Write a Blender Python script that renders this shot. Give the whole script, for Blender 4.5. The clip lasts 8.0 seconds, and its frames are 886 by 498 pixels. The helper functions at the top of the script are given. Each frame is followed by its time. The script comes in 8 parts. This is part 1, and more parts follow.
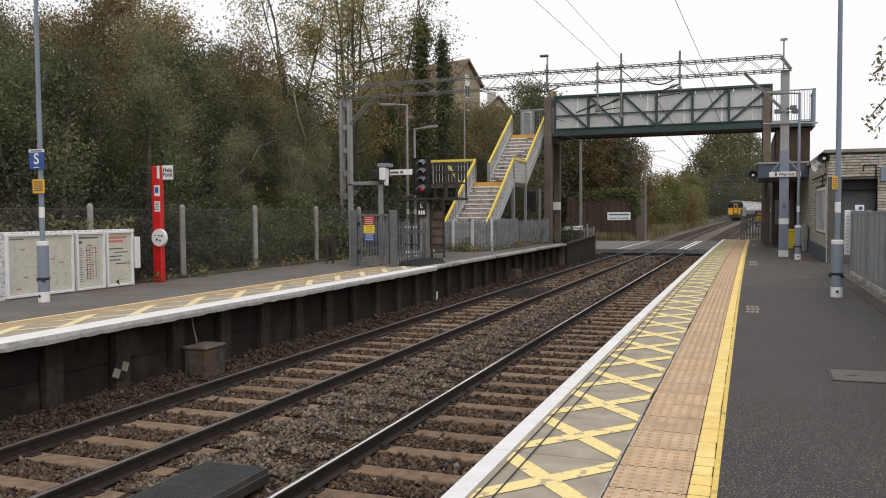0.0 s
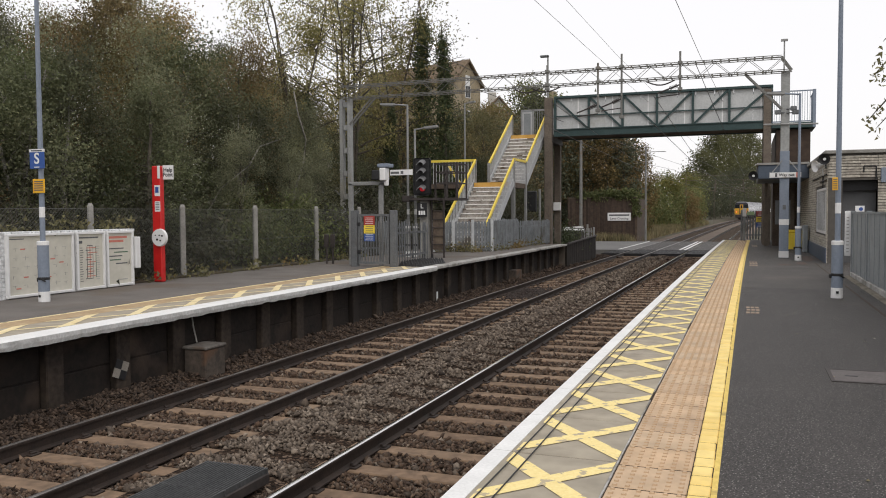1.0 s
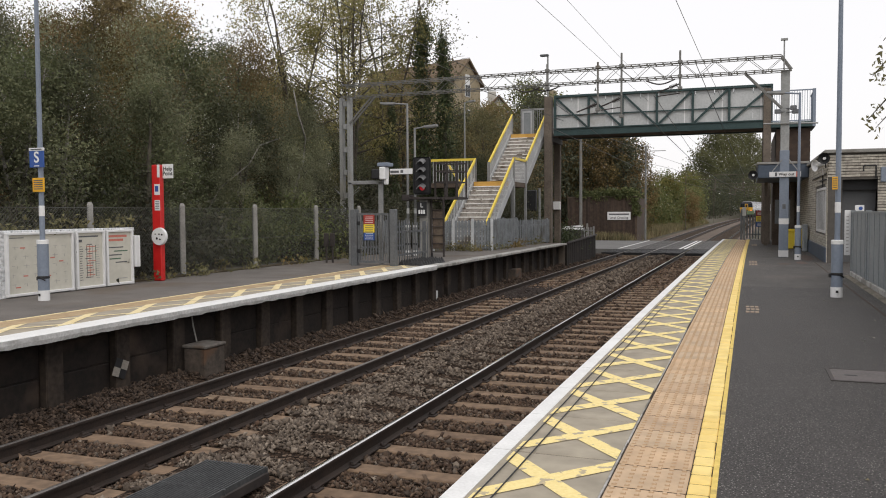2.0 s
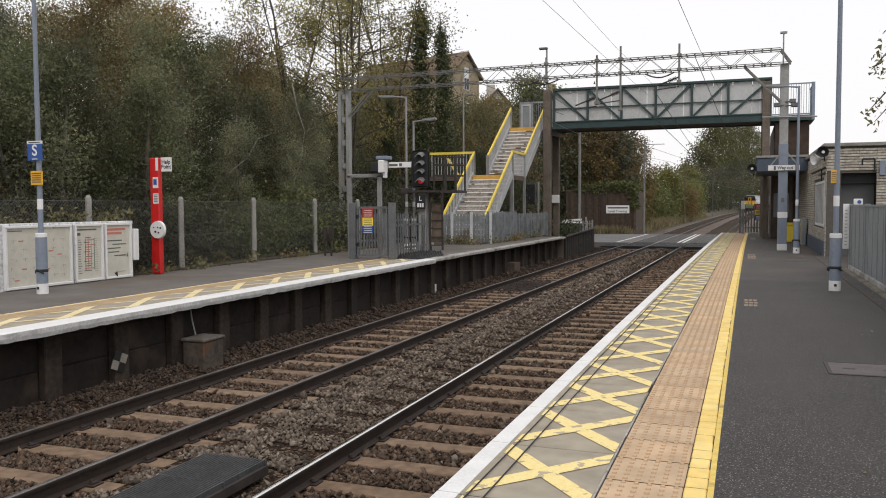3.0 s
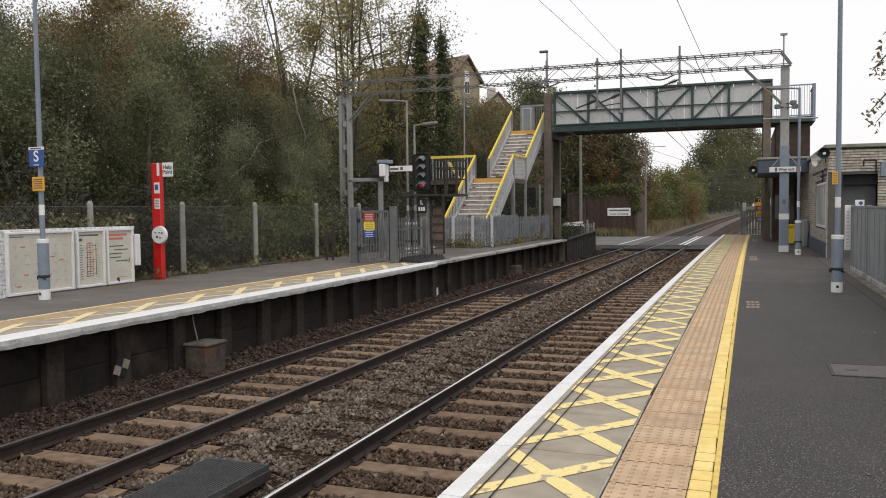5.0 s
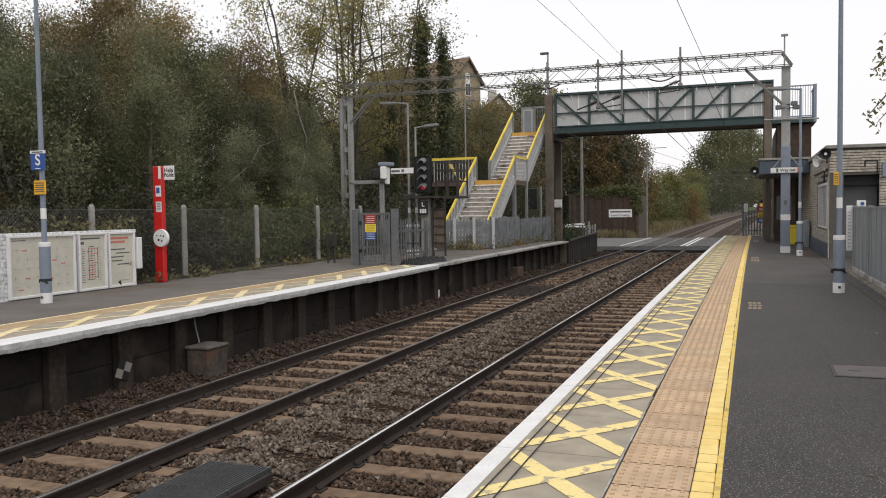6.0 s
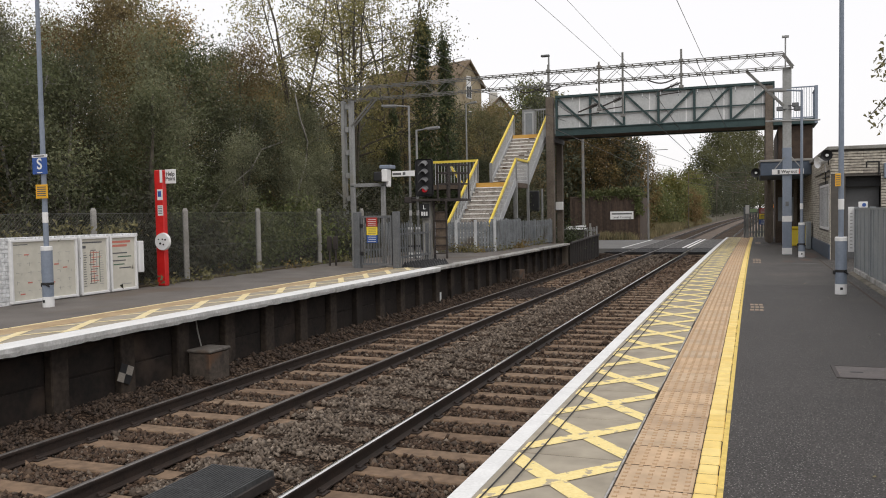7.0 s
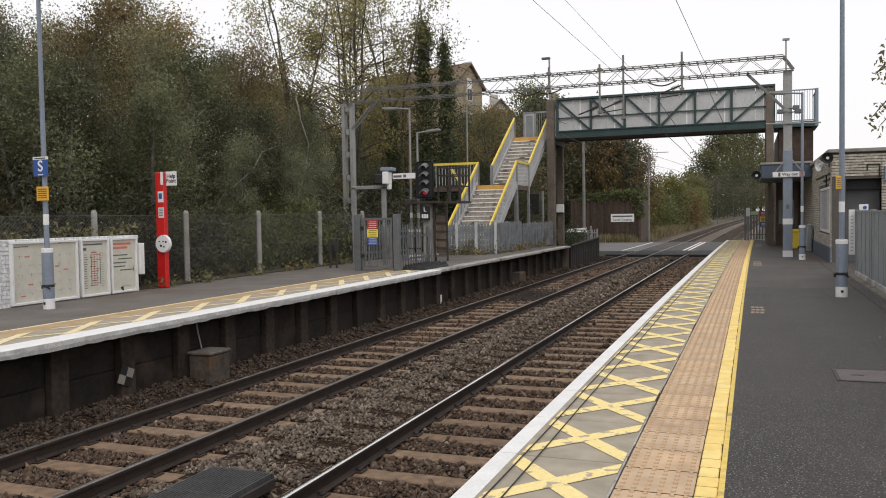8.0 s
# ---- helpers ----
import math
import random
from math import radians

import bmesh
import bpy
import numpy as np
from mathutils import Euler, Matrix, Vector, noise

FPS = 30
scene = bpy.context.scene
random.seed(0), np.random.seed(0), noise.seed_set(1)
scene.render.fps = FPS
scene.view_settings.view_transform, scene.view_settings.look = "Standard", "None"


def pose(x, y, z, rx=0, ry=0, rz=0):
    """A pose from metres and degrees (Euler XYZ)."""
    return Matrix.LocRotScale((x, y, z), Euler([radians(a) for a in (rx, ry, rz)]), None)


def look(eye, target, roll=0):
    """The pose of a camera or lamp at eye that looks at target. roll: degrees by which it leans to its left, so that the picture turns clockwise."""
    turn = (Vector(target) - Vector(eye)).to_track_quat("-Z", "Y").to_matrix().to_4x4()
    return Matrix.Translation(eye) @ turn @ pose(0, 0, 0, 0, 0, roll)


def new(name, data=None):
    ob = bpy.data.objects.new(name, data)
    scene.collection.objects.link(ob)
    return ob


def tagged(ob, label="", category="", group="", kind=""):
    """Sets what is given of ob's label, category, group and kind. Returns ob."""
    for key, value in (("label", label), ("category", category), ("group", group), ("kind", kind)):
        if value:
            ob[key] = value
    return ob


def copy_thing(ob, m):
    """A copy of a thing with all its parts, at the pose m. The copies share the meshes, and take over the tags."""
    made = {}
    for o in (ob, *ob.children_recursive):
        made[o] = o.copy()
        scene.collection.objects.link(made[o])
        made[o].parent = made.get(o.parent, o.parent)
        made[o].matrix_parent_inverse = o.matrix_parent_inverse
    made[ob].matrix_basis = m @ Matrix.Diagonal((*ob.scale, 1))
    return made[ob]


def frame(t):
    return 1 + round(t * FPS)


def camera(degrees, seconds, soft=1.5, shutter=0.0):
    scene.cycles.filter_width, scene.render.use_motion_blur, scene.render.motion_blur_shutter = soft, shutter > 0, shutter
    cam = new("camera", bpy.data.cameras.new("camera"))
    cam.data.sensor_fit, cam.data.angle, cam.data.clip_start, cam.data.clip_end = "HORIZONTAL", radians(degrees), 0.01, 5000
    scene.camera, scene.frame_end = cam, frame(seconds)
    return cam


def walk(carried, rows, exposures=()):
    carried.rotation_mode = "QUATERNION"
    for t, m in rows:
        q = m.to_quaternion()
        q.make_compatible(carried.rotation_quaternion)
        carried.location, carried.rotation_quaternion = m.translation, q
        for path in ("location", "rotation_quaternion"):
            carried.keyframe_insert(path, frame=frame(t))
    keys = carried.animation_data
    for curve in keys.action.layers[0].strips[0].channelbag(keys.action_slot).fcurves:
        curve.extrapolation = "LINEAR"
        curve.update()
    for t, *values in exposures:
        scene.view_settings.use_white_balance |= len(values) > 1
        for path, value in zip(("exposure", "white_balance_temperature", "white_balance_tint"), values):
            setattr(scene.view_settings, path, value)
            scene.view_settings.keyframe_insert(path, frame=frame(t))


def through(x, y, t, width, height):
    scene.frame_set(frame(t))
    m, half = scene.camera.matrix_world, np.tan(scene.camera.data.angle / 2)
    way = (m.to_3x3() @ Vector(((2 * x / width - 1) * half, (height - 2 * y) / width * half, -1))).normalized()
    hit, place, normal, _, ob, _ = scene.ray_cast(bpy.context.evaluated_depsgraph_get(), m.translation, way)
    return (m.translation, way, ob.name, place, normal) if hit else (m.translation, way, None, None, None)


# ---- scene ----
# Seconds, turn, tilt and lean of the hand-held camera, in degrees.
EYE = (0.0, 0.0, 1.435)
VIEW = [
    (0, 20.346, -2.495, -0.423),
    (0.5, 20.345, -2.475, -0.436),
    (1, 20.359, -2.475, -0.342),
    (1.5, 20.352, -2.487, -0.306),
    (1.7, 20.352, -2.487, -0.306),
    (2.8, 20.271, -2.930, -0.280),
    (3, 20.258, -3.002, -0.276),
    (3.5, 20.245, -3.038, -0.322),
    (4, 20.271, -2.893, -0.386),
    (4.5, 20.325, -2.812, -0.529),
    (4.7, 20.338, -2.791, -0.558),
    (5.8, 20.440, -2.636, -0.778),
    (6, 20.459, -2.608, -0.819),
    (6.5, 20.489, -2.517, -0.899),
    (7, 20.563, -2.422, -1.013),
    (7.5, 20.598, -2.327, -1.068),
    (8, 20.599, -2.254, -0.964),
]
cam = camera(56.8, 8.0, soft=1.0)
walk(cam, [(t, pose(*EYE, 90 + tilt, 0, turn) @ pose(0, 0, 0, 0, 0, lean)) for t, turn, tilt, lean in VIEW])

# ---- light: a bright, even overcast sky ----
world = bpy.data.worlds.new("world")
scene.world = world
world.use_nodes = True
wn = world.node_tree
sky = wn.nodes.new("ShaderNodeTexSky")
sky.sky_type, sky.sun_disc = "NISHITA", False
sky.sun_elevation, sky.sun_rotation = radians(48), radians(150)
sky.dust_density = 4.0
cloud = wn.nodes.new("ShaderNodeMix")
cloud.data_type = "RGBA"
cloud.inputs["Factor"].default_value = 0.88
cloud.inputs["B"].default_value = (9.5, 9.3, 9.35, 1)
wn.links.new(sky.outputs["Color"], cloud.inputs["A"])
wn.links.new(cloud.outputs["Result"], wn.nodes["Background"].inputs["Color"])
wn.nodes["Background"].inputs["Strength"].default_value = 0.115
sun = new("sun", bpy.data.lights.new("sun", "SUN"))
sun.data.energy, sun.data.angle, sun.data.color = 0.85, radians(30), (1.0, 0.96, 0.9)
sun.matrix_world = look((8, -14, 18), (0, 0, 0))
scene.view_settings.exposure = 0.0


# ---- materials ----
def surface(name, low, high, scale=6.0, rough=0.8, bump=0.2, metal=0.0, fine=60.0, stain=None, spread=0.5, moving=False, speck=None, edge=0.12):
    """Two colours mixed by a coarse and a fine noise, a third one as stains, a fine relief."""
    m = bpy.data.materials.new(name)
    m.use_nodes = True
    t = m.node_tree
    n, ln = t.nodes, t.links.new
    bsdf = n["Principled BSDF"]
    bsdf.inputs["Roughness"].default_value, bsdf.inputs["Metallic"].default_value = rough, metal
    if moving:
        at = n.new("ShaderNodeTexCoord").outputs["Object"]
    else:
        at = n.new("ShaderNodeNewGeometry").outputs["Position"]

    def noisy(s, detail=4.0):
        x = n.new("ShaderNodeTexNoise")
        x.inputs["Scale"].default_value, x.inputs["Detail"].default_value = s, detail
        ln(at, x.inputs["Vector"])
        return x.outputs["Fac"]

    def ramp(v, a, b):
        x = n.new("ShaderNodeMapRange")
        x.inputs["From Min"].default_value, x.inputs["From Max"].default_value = a, b
        ln(v, x.inputs["Value"])
        return x.outputs["Result"]

    def mixed(f, a, b):
        x = n.new("ShaderNodeMix")
        x.data_type = "RGBA"
        ln(f, x.inputs["Factor"])
        for v, k in ((a, "A"), (b, "B")):
            if isinstance(v, tuple):
                x.inputs[k].default_value = (*v, 1)
            else:
                ln(v, x.inputs[k])
        return x.outputs["Result"]

    grain = noisy(fine, 3.0)
    both = n.new("ShaderNodeMath")
    both.operation = "MULTIPLY_ADD"
    both.inputs[1].default_value = spread
    ln(grain, both.inputs[0])
    half = n.new("ShaderNodeMath")
    half.operation = "MULTIPLY"
    half.inputs[1].default_value = 1 - spread
    ln(noisy(scale), half.inputs[0])
    ln(half.outputs[0], both.inputs[2])
    c = mixed(ramp(both.outputs[0], 0.35, 0.65), low, high)
    if stain:
        c = mixed(ramp(noisy(scale * 0.37, 6.0), stain[1], stain[1] + edge), c, stain[0])
    if speck:
        v = n.new("ShaderNodeTexVoronoi")
        v.inputs["Scale"].default_value = speck[1]
        ln(at, v.inputs["Vector"])
        c = mixed(ramp(v.outputs["Distance"], speck[2], speck[2] * 0.6), c, speck[0])
    ln(c, bsdf.inputs["Base Color"])
    if bump:
        b = n.new("ShaderNodeBump")
        b.inputs["Strength"].default_value, b.inputs["Distance"].default_value = bump, 0.01
        ln(grain, b.inputs["Height"])
        ln(b.outputs["Normal"], bsdf.inputs["Normal"])
    return m


def varied(name, colours, rough=0.85, island=True, bump=0.3, scale=30.0, deep=1.0):
    """Pieces that differ one from another: a colour ramp over each piece's own random number, with grain."""
    m = bpy.data.materials.new(name)
    m.use_nodes = True
    n, ln = m.node_tree.nodes, m.node_tree.links.new
    bsdf = n["Principled BSDF"]
    bsdf.inputs["Roughness"].default_value = rough
    geo = n.new("ShaderNodeNewGeometry")
    rnd = geo.outputs["Random Per Island"] if island else n.new("ShaderNodeObjectInfo").outputs["Random"]
    ramp = n.new("ShaderNodeValToRGB")
    ramp.color_ramp.elements[0].color = (*colours[0], 1)
    ramp.color_ramp.elements[1].color = (*colours[-1], 1)
    for i, c in enumerate(colours[1:-1]):
        ramp.color_ramp.elements.new((i + 1) / (len(colours) - 1)).color = (*c, 1)
    ln(rnd, ramp.inputs["Fac"])
    tex = n.new("ShaderNodeTexNoise")
    tex.inputs["Scale"].default_value, tex.inputs["Detail"].default_value = scale, 5.0
    ln(geo.outputs["Position"], tex.inputs["Vector"])
    mul = n.new("ShaderNodeMix")
    mul.data_type, mul.blend_type = "RGBA", "MULTIPLY"
    mul.inputs["Factor"].default_value = 0.75
    grey = n.new("ShaderNodeMapRange")
    grey.inputs["From Min"].default_value, grey.inputs["From Max"].default_value = 0.3, 0.7
    grey.inputs["To Min"].default_value, grey.inputs["To Max"].default_value = 1 - 0.5 * deep, 1 + 0.3 * deep
    ln(tex.outputs["Fac"], grey.inputs["Value"])
    ln(ramp.outputs["Color"], mul.inputs["A"])
    ln(grey.outputs["Result"], mul.inputs["B"])
    ln(mul.outputs["Result"], bsdf.inputs["Base Color"])
    b = n.new("ShaderNodeBump")
    b.inputs["Strength"].default_value, b.inputs["Distance"].default_value = bump, 0.01
    ln(tex.outputs["Fac"], b.inputs["Height"])
    ln(b.outputs["Normal"], bsdf.inputs["Normal"])
    return m


def gravelly():
    """A bed of small packed stones: cells of several browns, each raised in its middle."""
    m = bpy.data.materials.new("ballast_bed")
    m.use_nodes = True
    n, ln = m.node_tree.nodes, m.node_tree.links.new
    bsdf = n["Principled BSDF"]
    bsdf.inputs["Specular IOR Level"].default_value = 0.1
    bsdf.inputs["Roughness"].default_value = 0.95
    at = n.new("ShaderNodeNewGeometry").outputs["Position"]
    cell = n.new("ShaderNodeTexVoronoi")
    cell.inputs["Scale"].default_value = 24.0
    ln(at, cell.inputs["Vector"])
    hue = n.new("ShaderNodeSeparateColor")
    ln(cell.outputs["Color"], hue.inputs["Color"])
    ramp = n.new("ShaderNodeValToRGB")
    stops = ((0.0, (0.014, 0.009, 0.006)), (0.35, (0.048, 0.031, 0.021)), (0.7, (0.09, 0.06, 0.042)), (1.0, (0.17, 0.122, 0.09)))
    ramp.color_ramp.elements[0].color, ramp.color_ramp.elements[1].color = (*stops[0][1], 1), (*stops[-1][1], 1)
    for p, c in stops[1:-1]:
        ramp.color_ramp.elements.new(p).color = (*c, 1)
    ln(hue.outputs["Red"], ramp.inputs["Fac"])
    edge = n.new("ShaderNodeTexVoronoi")
    edge.feature = "DISTANCE_TO_EDGE"
    edge.inputs["Scale"].default_value = 24.0
    ln(at, edge.inputs["Vector"])
    # Shade in the gaps between stones is painted as near-black cell edges.
    gap = n.new("ShaderNodeMapRange")
    gap.inputs["From Max"].default_value = 0.16
    ln(edge.outputs["Distance"], gap.inputs["Value"])
    dark = n.new("ShaderNodeMix")
    dark.data_type = "RGBA"
    dark.inputs["A"].default_value = (0.008, 0.006, 0.005, 1)
    ln(gap.outputs["Result"], dark.inputs["Factor"])
    ln(ramp.outputs["Color"], dark.inputs["B"])
    ln(dark.outputs["Result"], bsdf.inputs["Base Color"])
    b = n.new("ShaderNodeBump")
    b.inputs["Strength"].default_value, b.inputs["Distance"].default_value = 1.0, 0.03
    ln(edge.outputs["Distance"], b.inputs["Height"])
    ln(b.outputs["Normal"], bsdf.inputs["Normal"])
    return m


def leafy(name, colours, through=0.3, tint=None, patch=0.4):
    """Leaves: each its own tone, each tree a little lighter or darker, with boughs turning to another hue."""
    m = varied(name, colours, rough=0.6, bump=0.0, scale=1.1, deep=1.15)
    n, ln = m.node_tree.nodes, m.node_tree.links.new
    bsdf = n["Principled BSDF"]
    bsdf.inputs["Specular IOR Level"].default_value = 0.35
    tr = n.new("ShaderNodeBsdfTranslucent")
    base = bsdf.inputs["Base Color"].links[0].from_socket
    if tint:
        tex = n.new("ShaderNodeTexNoise")
        tex.inputs["Scale"].default_value, tex.inputs["Detail"].default_value = patch, 3.0
        ln(n.new("ShaderNodeNewGeometry").outputs["Position"], tex.inputs["Vector"])
        much = n.new("ShaderNodeMapRange")
        much.inputs["From Min"].default_value, much.inputs["From Max"].default_value, much.inputs["To Max"].default_value = 0.5, 0.66, 0.85
        ln(tex.outputs["Fac"], much.inputs["Value"])
        turn = n.new("ShaderNodeMix")
        turn.data_type, turn.blend_type = "RGBA", "MULTIPLY"
        turn.inputs["B"].default_value = (*tint, 1)
        ln(much.outputs["Result"], turn.inputs["Factor"])
        ln(base, turn.inputs["A"])
        tone = n.new("ShaderNodeMapRange")
        tone.inputs["To Min"].default_value, tone.inputs["To Max"].default_value = 0.72, 1.6
        ln(n.new("ShaderNodeObjectInfo").outputs["Random"], tone.inputs["Value"])
        each = n.new("ShaderNodeVectorMath")
        each.operation = "SCALE"
        ln(turn.outputs["Result"], each.inputs[0])
        ln(tone.outputs["Result"], each.inputs["Scale"])
        base = each.outputs["Vector"]
        ln(base, bsdf.inputs["Base Color"])
    ln(base, tr.inputs["Color"])
    mix = n.new("ShaderNodeMixShader")
    mix.inputs["Fac"].default_value = through
    ln(bsdf.outputs[0], mix.inputs[1])
    ln(tr.outputs[0], mix.inputs[2])
    ln(mix.outputs[0], n["Material Output"].inputs["Surface"])
    return m


def glowing(name, colour, strength):
    m = bpy.data.materials.new(name)
    m.use_nodes = True
    b = m.node_tree.nodes["Principled BSDF"]
    b.inputs["Base Color"].default_value = (*colour, 1)
    b.inputs["Emission Color"].default_value = (*colour, 1)
    b.inputs["Emission Strength"].default_value = strength
    return m


ASPHALT = surface("asphalt", (0.003, 0.003, 0.003), (0.076, 0.067, 0.063), 1.1, 0.74, 1.0, fine=90, stain=((0.062, 0.053, 0.048), 0.6), speck=((0.32, 0.3, 0.28), 55.0, 0.24), spread=0.88)
OLD_ASPHALT = surface("old_asphalt", (0.09, 0.08, 0.072), (0.172, 0.155, 0.14), 1.3, 0.85, 0.4, fine=90, stain=((0.115, 0.092, 0.072), 0.53))
ROAD = surface("road_asphalt", (0.1, 0.098, 0.095), (0.17, 0.166, 0.162), 0.8, 0.85, 0.3, fine=60)
COPING = varied("coping_slab", [(0.3, 0.262, 0.206), (0.35, 0.308, 0.24), (0.325, 0.284, 0.22)], 0.85, False, 0.2, 5, 0.6)
TACTILE = varied("tactile_slab", [(0.47, 0.335, 0.22), (0.58, 0.41, 0.26), (0.5, 0.375, 0.255), (0.55, 0.38, 0.235)], 0.8, False, 0.1, 5, 0.55)
YELLOW_BLOCK = varied("yellow_painted_block", [(0.83, 0.61, 0.2), (0.87, 0.67, 0.25), (0.8, 0.58, 0.18)], 0.75, False, 0.2, 9, 0.3)
WORN_YELLOW = surface("worn_yellow_paint", (0.78, 0.62, 0.25), (0.88, 0.73, 0.34), 34, 0.8, 0.2, fine=60, stain=((0.44, 0.37, 0.25), 0.575), edge=0.04)
AMBER_LINE = surface("rough_amber_paint", (0.62, 0.44, 0.1), (0.8, 0.6, 0.17), 14, 0.8, 0.5, fine=70, stain=((0.42, 0.3, 0.1), 0.6))
PALE_YELLOW = surface("faded_yellow_paint", (0.7, 0.56, 0.28), (0.82, 0.71, 0.45), 5, 0.8, 0.1, fine=30, stain=((0.45, 0.36, 0.22), 0.58))
WHITE_EDGE = surface("white_edge_paint", (0.66, 0.66, 0.65), (0.8, 0.8, 0.79), 4, 0.7, 0.15, fine=50, stain=((0.5, 0.49, 0.46), 0.66))
GREYED_WHITE = surface("greyed_white_paint", (0.42, 0.42, 0.41), (0.66, 0.66, 0.65), 5, 0.8, 0.3, fine=30, stain=((0.2, 0.19, 0.17), 0.62))
WORN_EDGE = surface("worn_edge_concrete", (0.2, 0.19, 0.18), (0.5, 0.49, 0.47), 3, 0.85, 0.3, fine=20, stain=((0.13, 0.12, 0.1), 0.55))
# Shade under the platform overhang is put into both colours, beside their stains.
DARK_WALL = surface("dark_concrete", (0.006, 0.004, 0.003), (0.022, 0.0145, 0.0104), 2.2, 0.95, 0.5, fine=14, stain=((0.062, 0.042, 0.03), 0.6))
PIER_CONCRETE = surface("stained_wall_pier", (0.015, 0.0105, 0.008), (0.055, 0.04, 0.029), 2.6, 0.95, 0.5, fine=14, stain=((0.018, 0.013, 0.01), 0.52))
SLEEPER = varied("weathered_sleeper", [(0.155, 0.098, 0.06), (0.225, 0.152, 0.098), (0.18, 0.117, 0.072), (0.25, 0.177, 0.118)], 0.9, False, 0.6, 9)
BALLAST_BED = gravelly()
FAR_BED = surface("far_ballast_bed", (0.055, 0.039, 0.029), (0.16, 0.117, 0.088), 1.2, 0.95, 0.6, fine=14, stain=((0.06, 0.04, 0.028), 0.58))
ASPHALT_FAR = surface("far_asphalt", (0.012, 0.011, 0.01), (0.098, 0.087, 0.08), 1.1, 0.72, 0.9, fine=90, stain=((0.082, 0.068, 0.06), 0.58), speck=((0.3, 0.28, 0.26), 55.0, 0.2), spread=0.8)
BALLAST_STONE = varied("ballast_stone", [(0.02, 0.0118, 0.0075), (0.098, 0.058, 0.036), (0.038, 0.0225, 0.014), (0.175, 0.117, 0.077), (0.056, 0.033, 0.021), (0.12, 0.075, 0.047)], 0.92, True, 0.3, 18)
DIRTY_STONE = varied("dirty_ballast_stone", [(0.012, 0.0076, 0.005), (0.066, 0.042, 0.029), (0.024, 0.015, 0.01), (0.12, 0.084, 0.06), (0.036, 0.0225, 0.015), (0.08, 0.053, 0.037)], 0.92, True, 0.3, 18)
GREY_STONE = varied("grey_ballast_stone", [(0.033, 0.0235, 0.0175), (0.158, 0.12, 0.09), (0.07, 0.0525, 0.04), (0.275, 0.222, 0.173), (0.1, 0.0755, 0.057), (0.18, 0.139, 0.106)], 0.92, True, 0.3, 18)
RUST = surface("rusted_rail", (0.011, 0.0068, 0.005), (0.036, 0.0215, 0.015), 5, 0.72, 0.2, fine=50)
RAIL_TOP = surface("polished_rail_head", (0.66, 0.65, 0.64), (0.8, 0.79, 0.78), 3, 0.13, 0.0, metal=1.0, fine=30)
DULL_TOP = surface("dull_rail_head", (0.14, 0.125, 0.115), (0.24, 0.22, 0.205), 3, 0.38, 0.05, metal=0.8, fine=30)
SOIL = surface("leaf_litter_soil", (0.035, 0.028, 0.018), (0.09, 0.07, 0.045), 1.6, 1.0, 0.8, fine=16, stain=((0.06, 0.065, 0.03), 0.5))
GALV = surface("galvanised_steel", (0.22, 0.222, 0.22), (0.32, 0.322, 0.318), 3, 0.5, 0.1, metal=0.35, fine=30)
GANTRY_GREY = surface("weathered_gantry_steel", (0.13, 0.128, 0.12), (0.21, 0.207, 0.195), 3, 0.7, 0.1, fine=24, stain=((0.16, 0.13, 0.1), 0.62))
GREY_PAINT = surface("blue_grey_paint", (0.17, 0.205, 0.26), (0.215, 0.25, 0.31), 3, 0.55, 0.08, fine=24, stain=((0.15, 0.17, 0.2), 0.64))
FENCE_GREY = surface("grey_fence_panel", (0.2, 0.218, 0.228), (0.28, 0.3, 0.312), 2, 0.6, 0.1, fine=24, stain=((0.13, 0.14, 0.138), 0.6))
GATE_GREY = surface("dark_grey_gate_paint", (0.085, 0.09, 0.095), (0.145, 0.151, 0.157), 3, 0.6, 0.1, fine=24, stain=((0.06, 0.058, 0.055), 0.6))
PALISADE = surface("weathered_palisade", (0.11, 0.122, 0.13), (0.23, 0.245, 0.258), 3, 0.7, 0.2, fine=24, stain=((0.085, 0.075, 0.062), 0.56))
CONCRETE = surface("grey_concrete", (0.2, 0.195, 0.18), (0.31, 0.3, 0.28), 2.4, 0.9, 0.3, fine=26, stain=((0.16, 0.15, 0.13), 0.6))
OLD_TIMBER = surface("brown_timber", (0.07, 0.052, 0.04), (0.14, 0.105, 0.08), 2.5, 0.9, 0.4, fine=20, stain=((0.18, 0.14, 0.1), 0.62))
BRIDGE_GREEN = surface("dark_green_bridge_paint", (0.012, 0.035, 0.036), (0.03, 0.06, 0.06), 3, 0.6, 0.15, fine=22, stain=((0.05, 0.045, 0.035), 0.66))
BRIDGE_PANEL = surface("grey_white_panel", (0.4, 0.41, 0.41), (0.52, 0.53, 0.53), 1.5, 0.6, 0.05, fine=12, stain=((0.34, 0.33, 0.3), 0.62))
RAIL_YELLOW = surface("yellow_handrail_paint", (0.76, 0.57, 0.06), (0.86, 0.67, 0.11), 4, 0.5, 0.05, fine=20, stain=((0.55, 0.4, 0.08), 0.66))
STEP_MAT = surface("worn_step", (0.62, 0.6, 0.57), (0.82, 0.8, 0.77), 7, 0.85, 0.2, fine=18, stain=((0.16, 0.125, 0.1), 0.57), edge=0.05)
STAIR_STEEL = surface("pale_grey_stair_paint", (0.36, 0.37, 0.38), (0.5, 0.51, 0.52), 3, 0.6, 0.1, fine=24, stain=((0.3, 0.24, 0.18), 0.64))
BLACK = surface("matt_black", (0.008, 0.008, 0.009), (0.018, 0.018, 0.02), 5, 0.6, 0.05, fine=20)
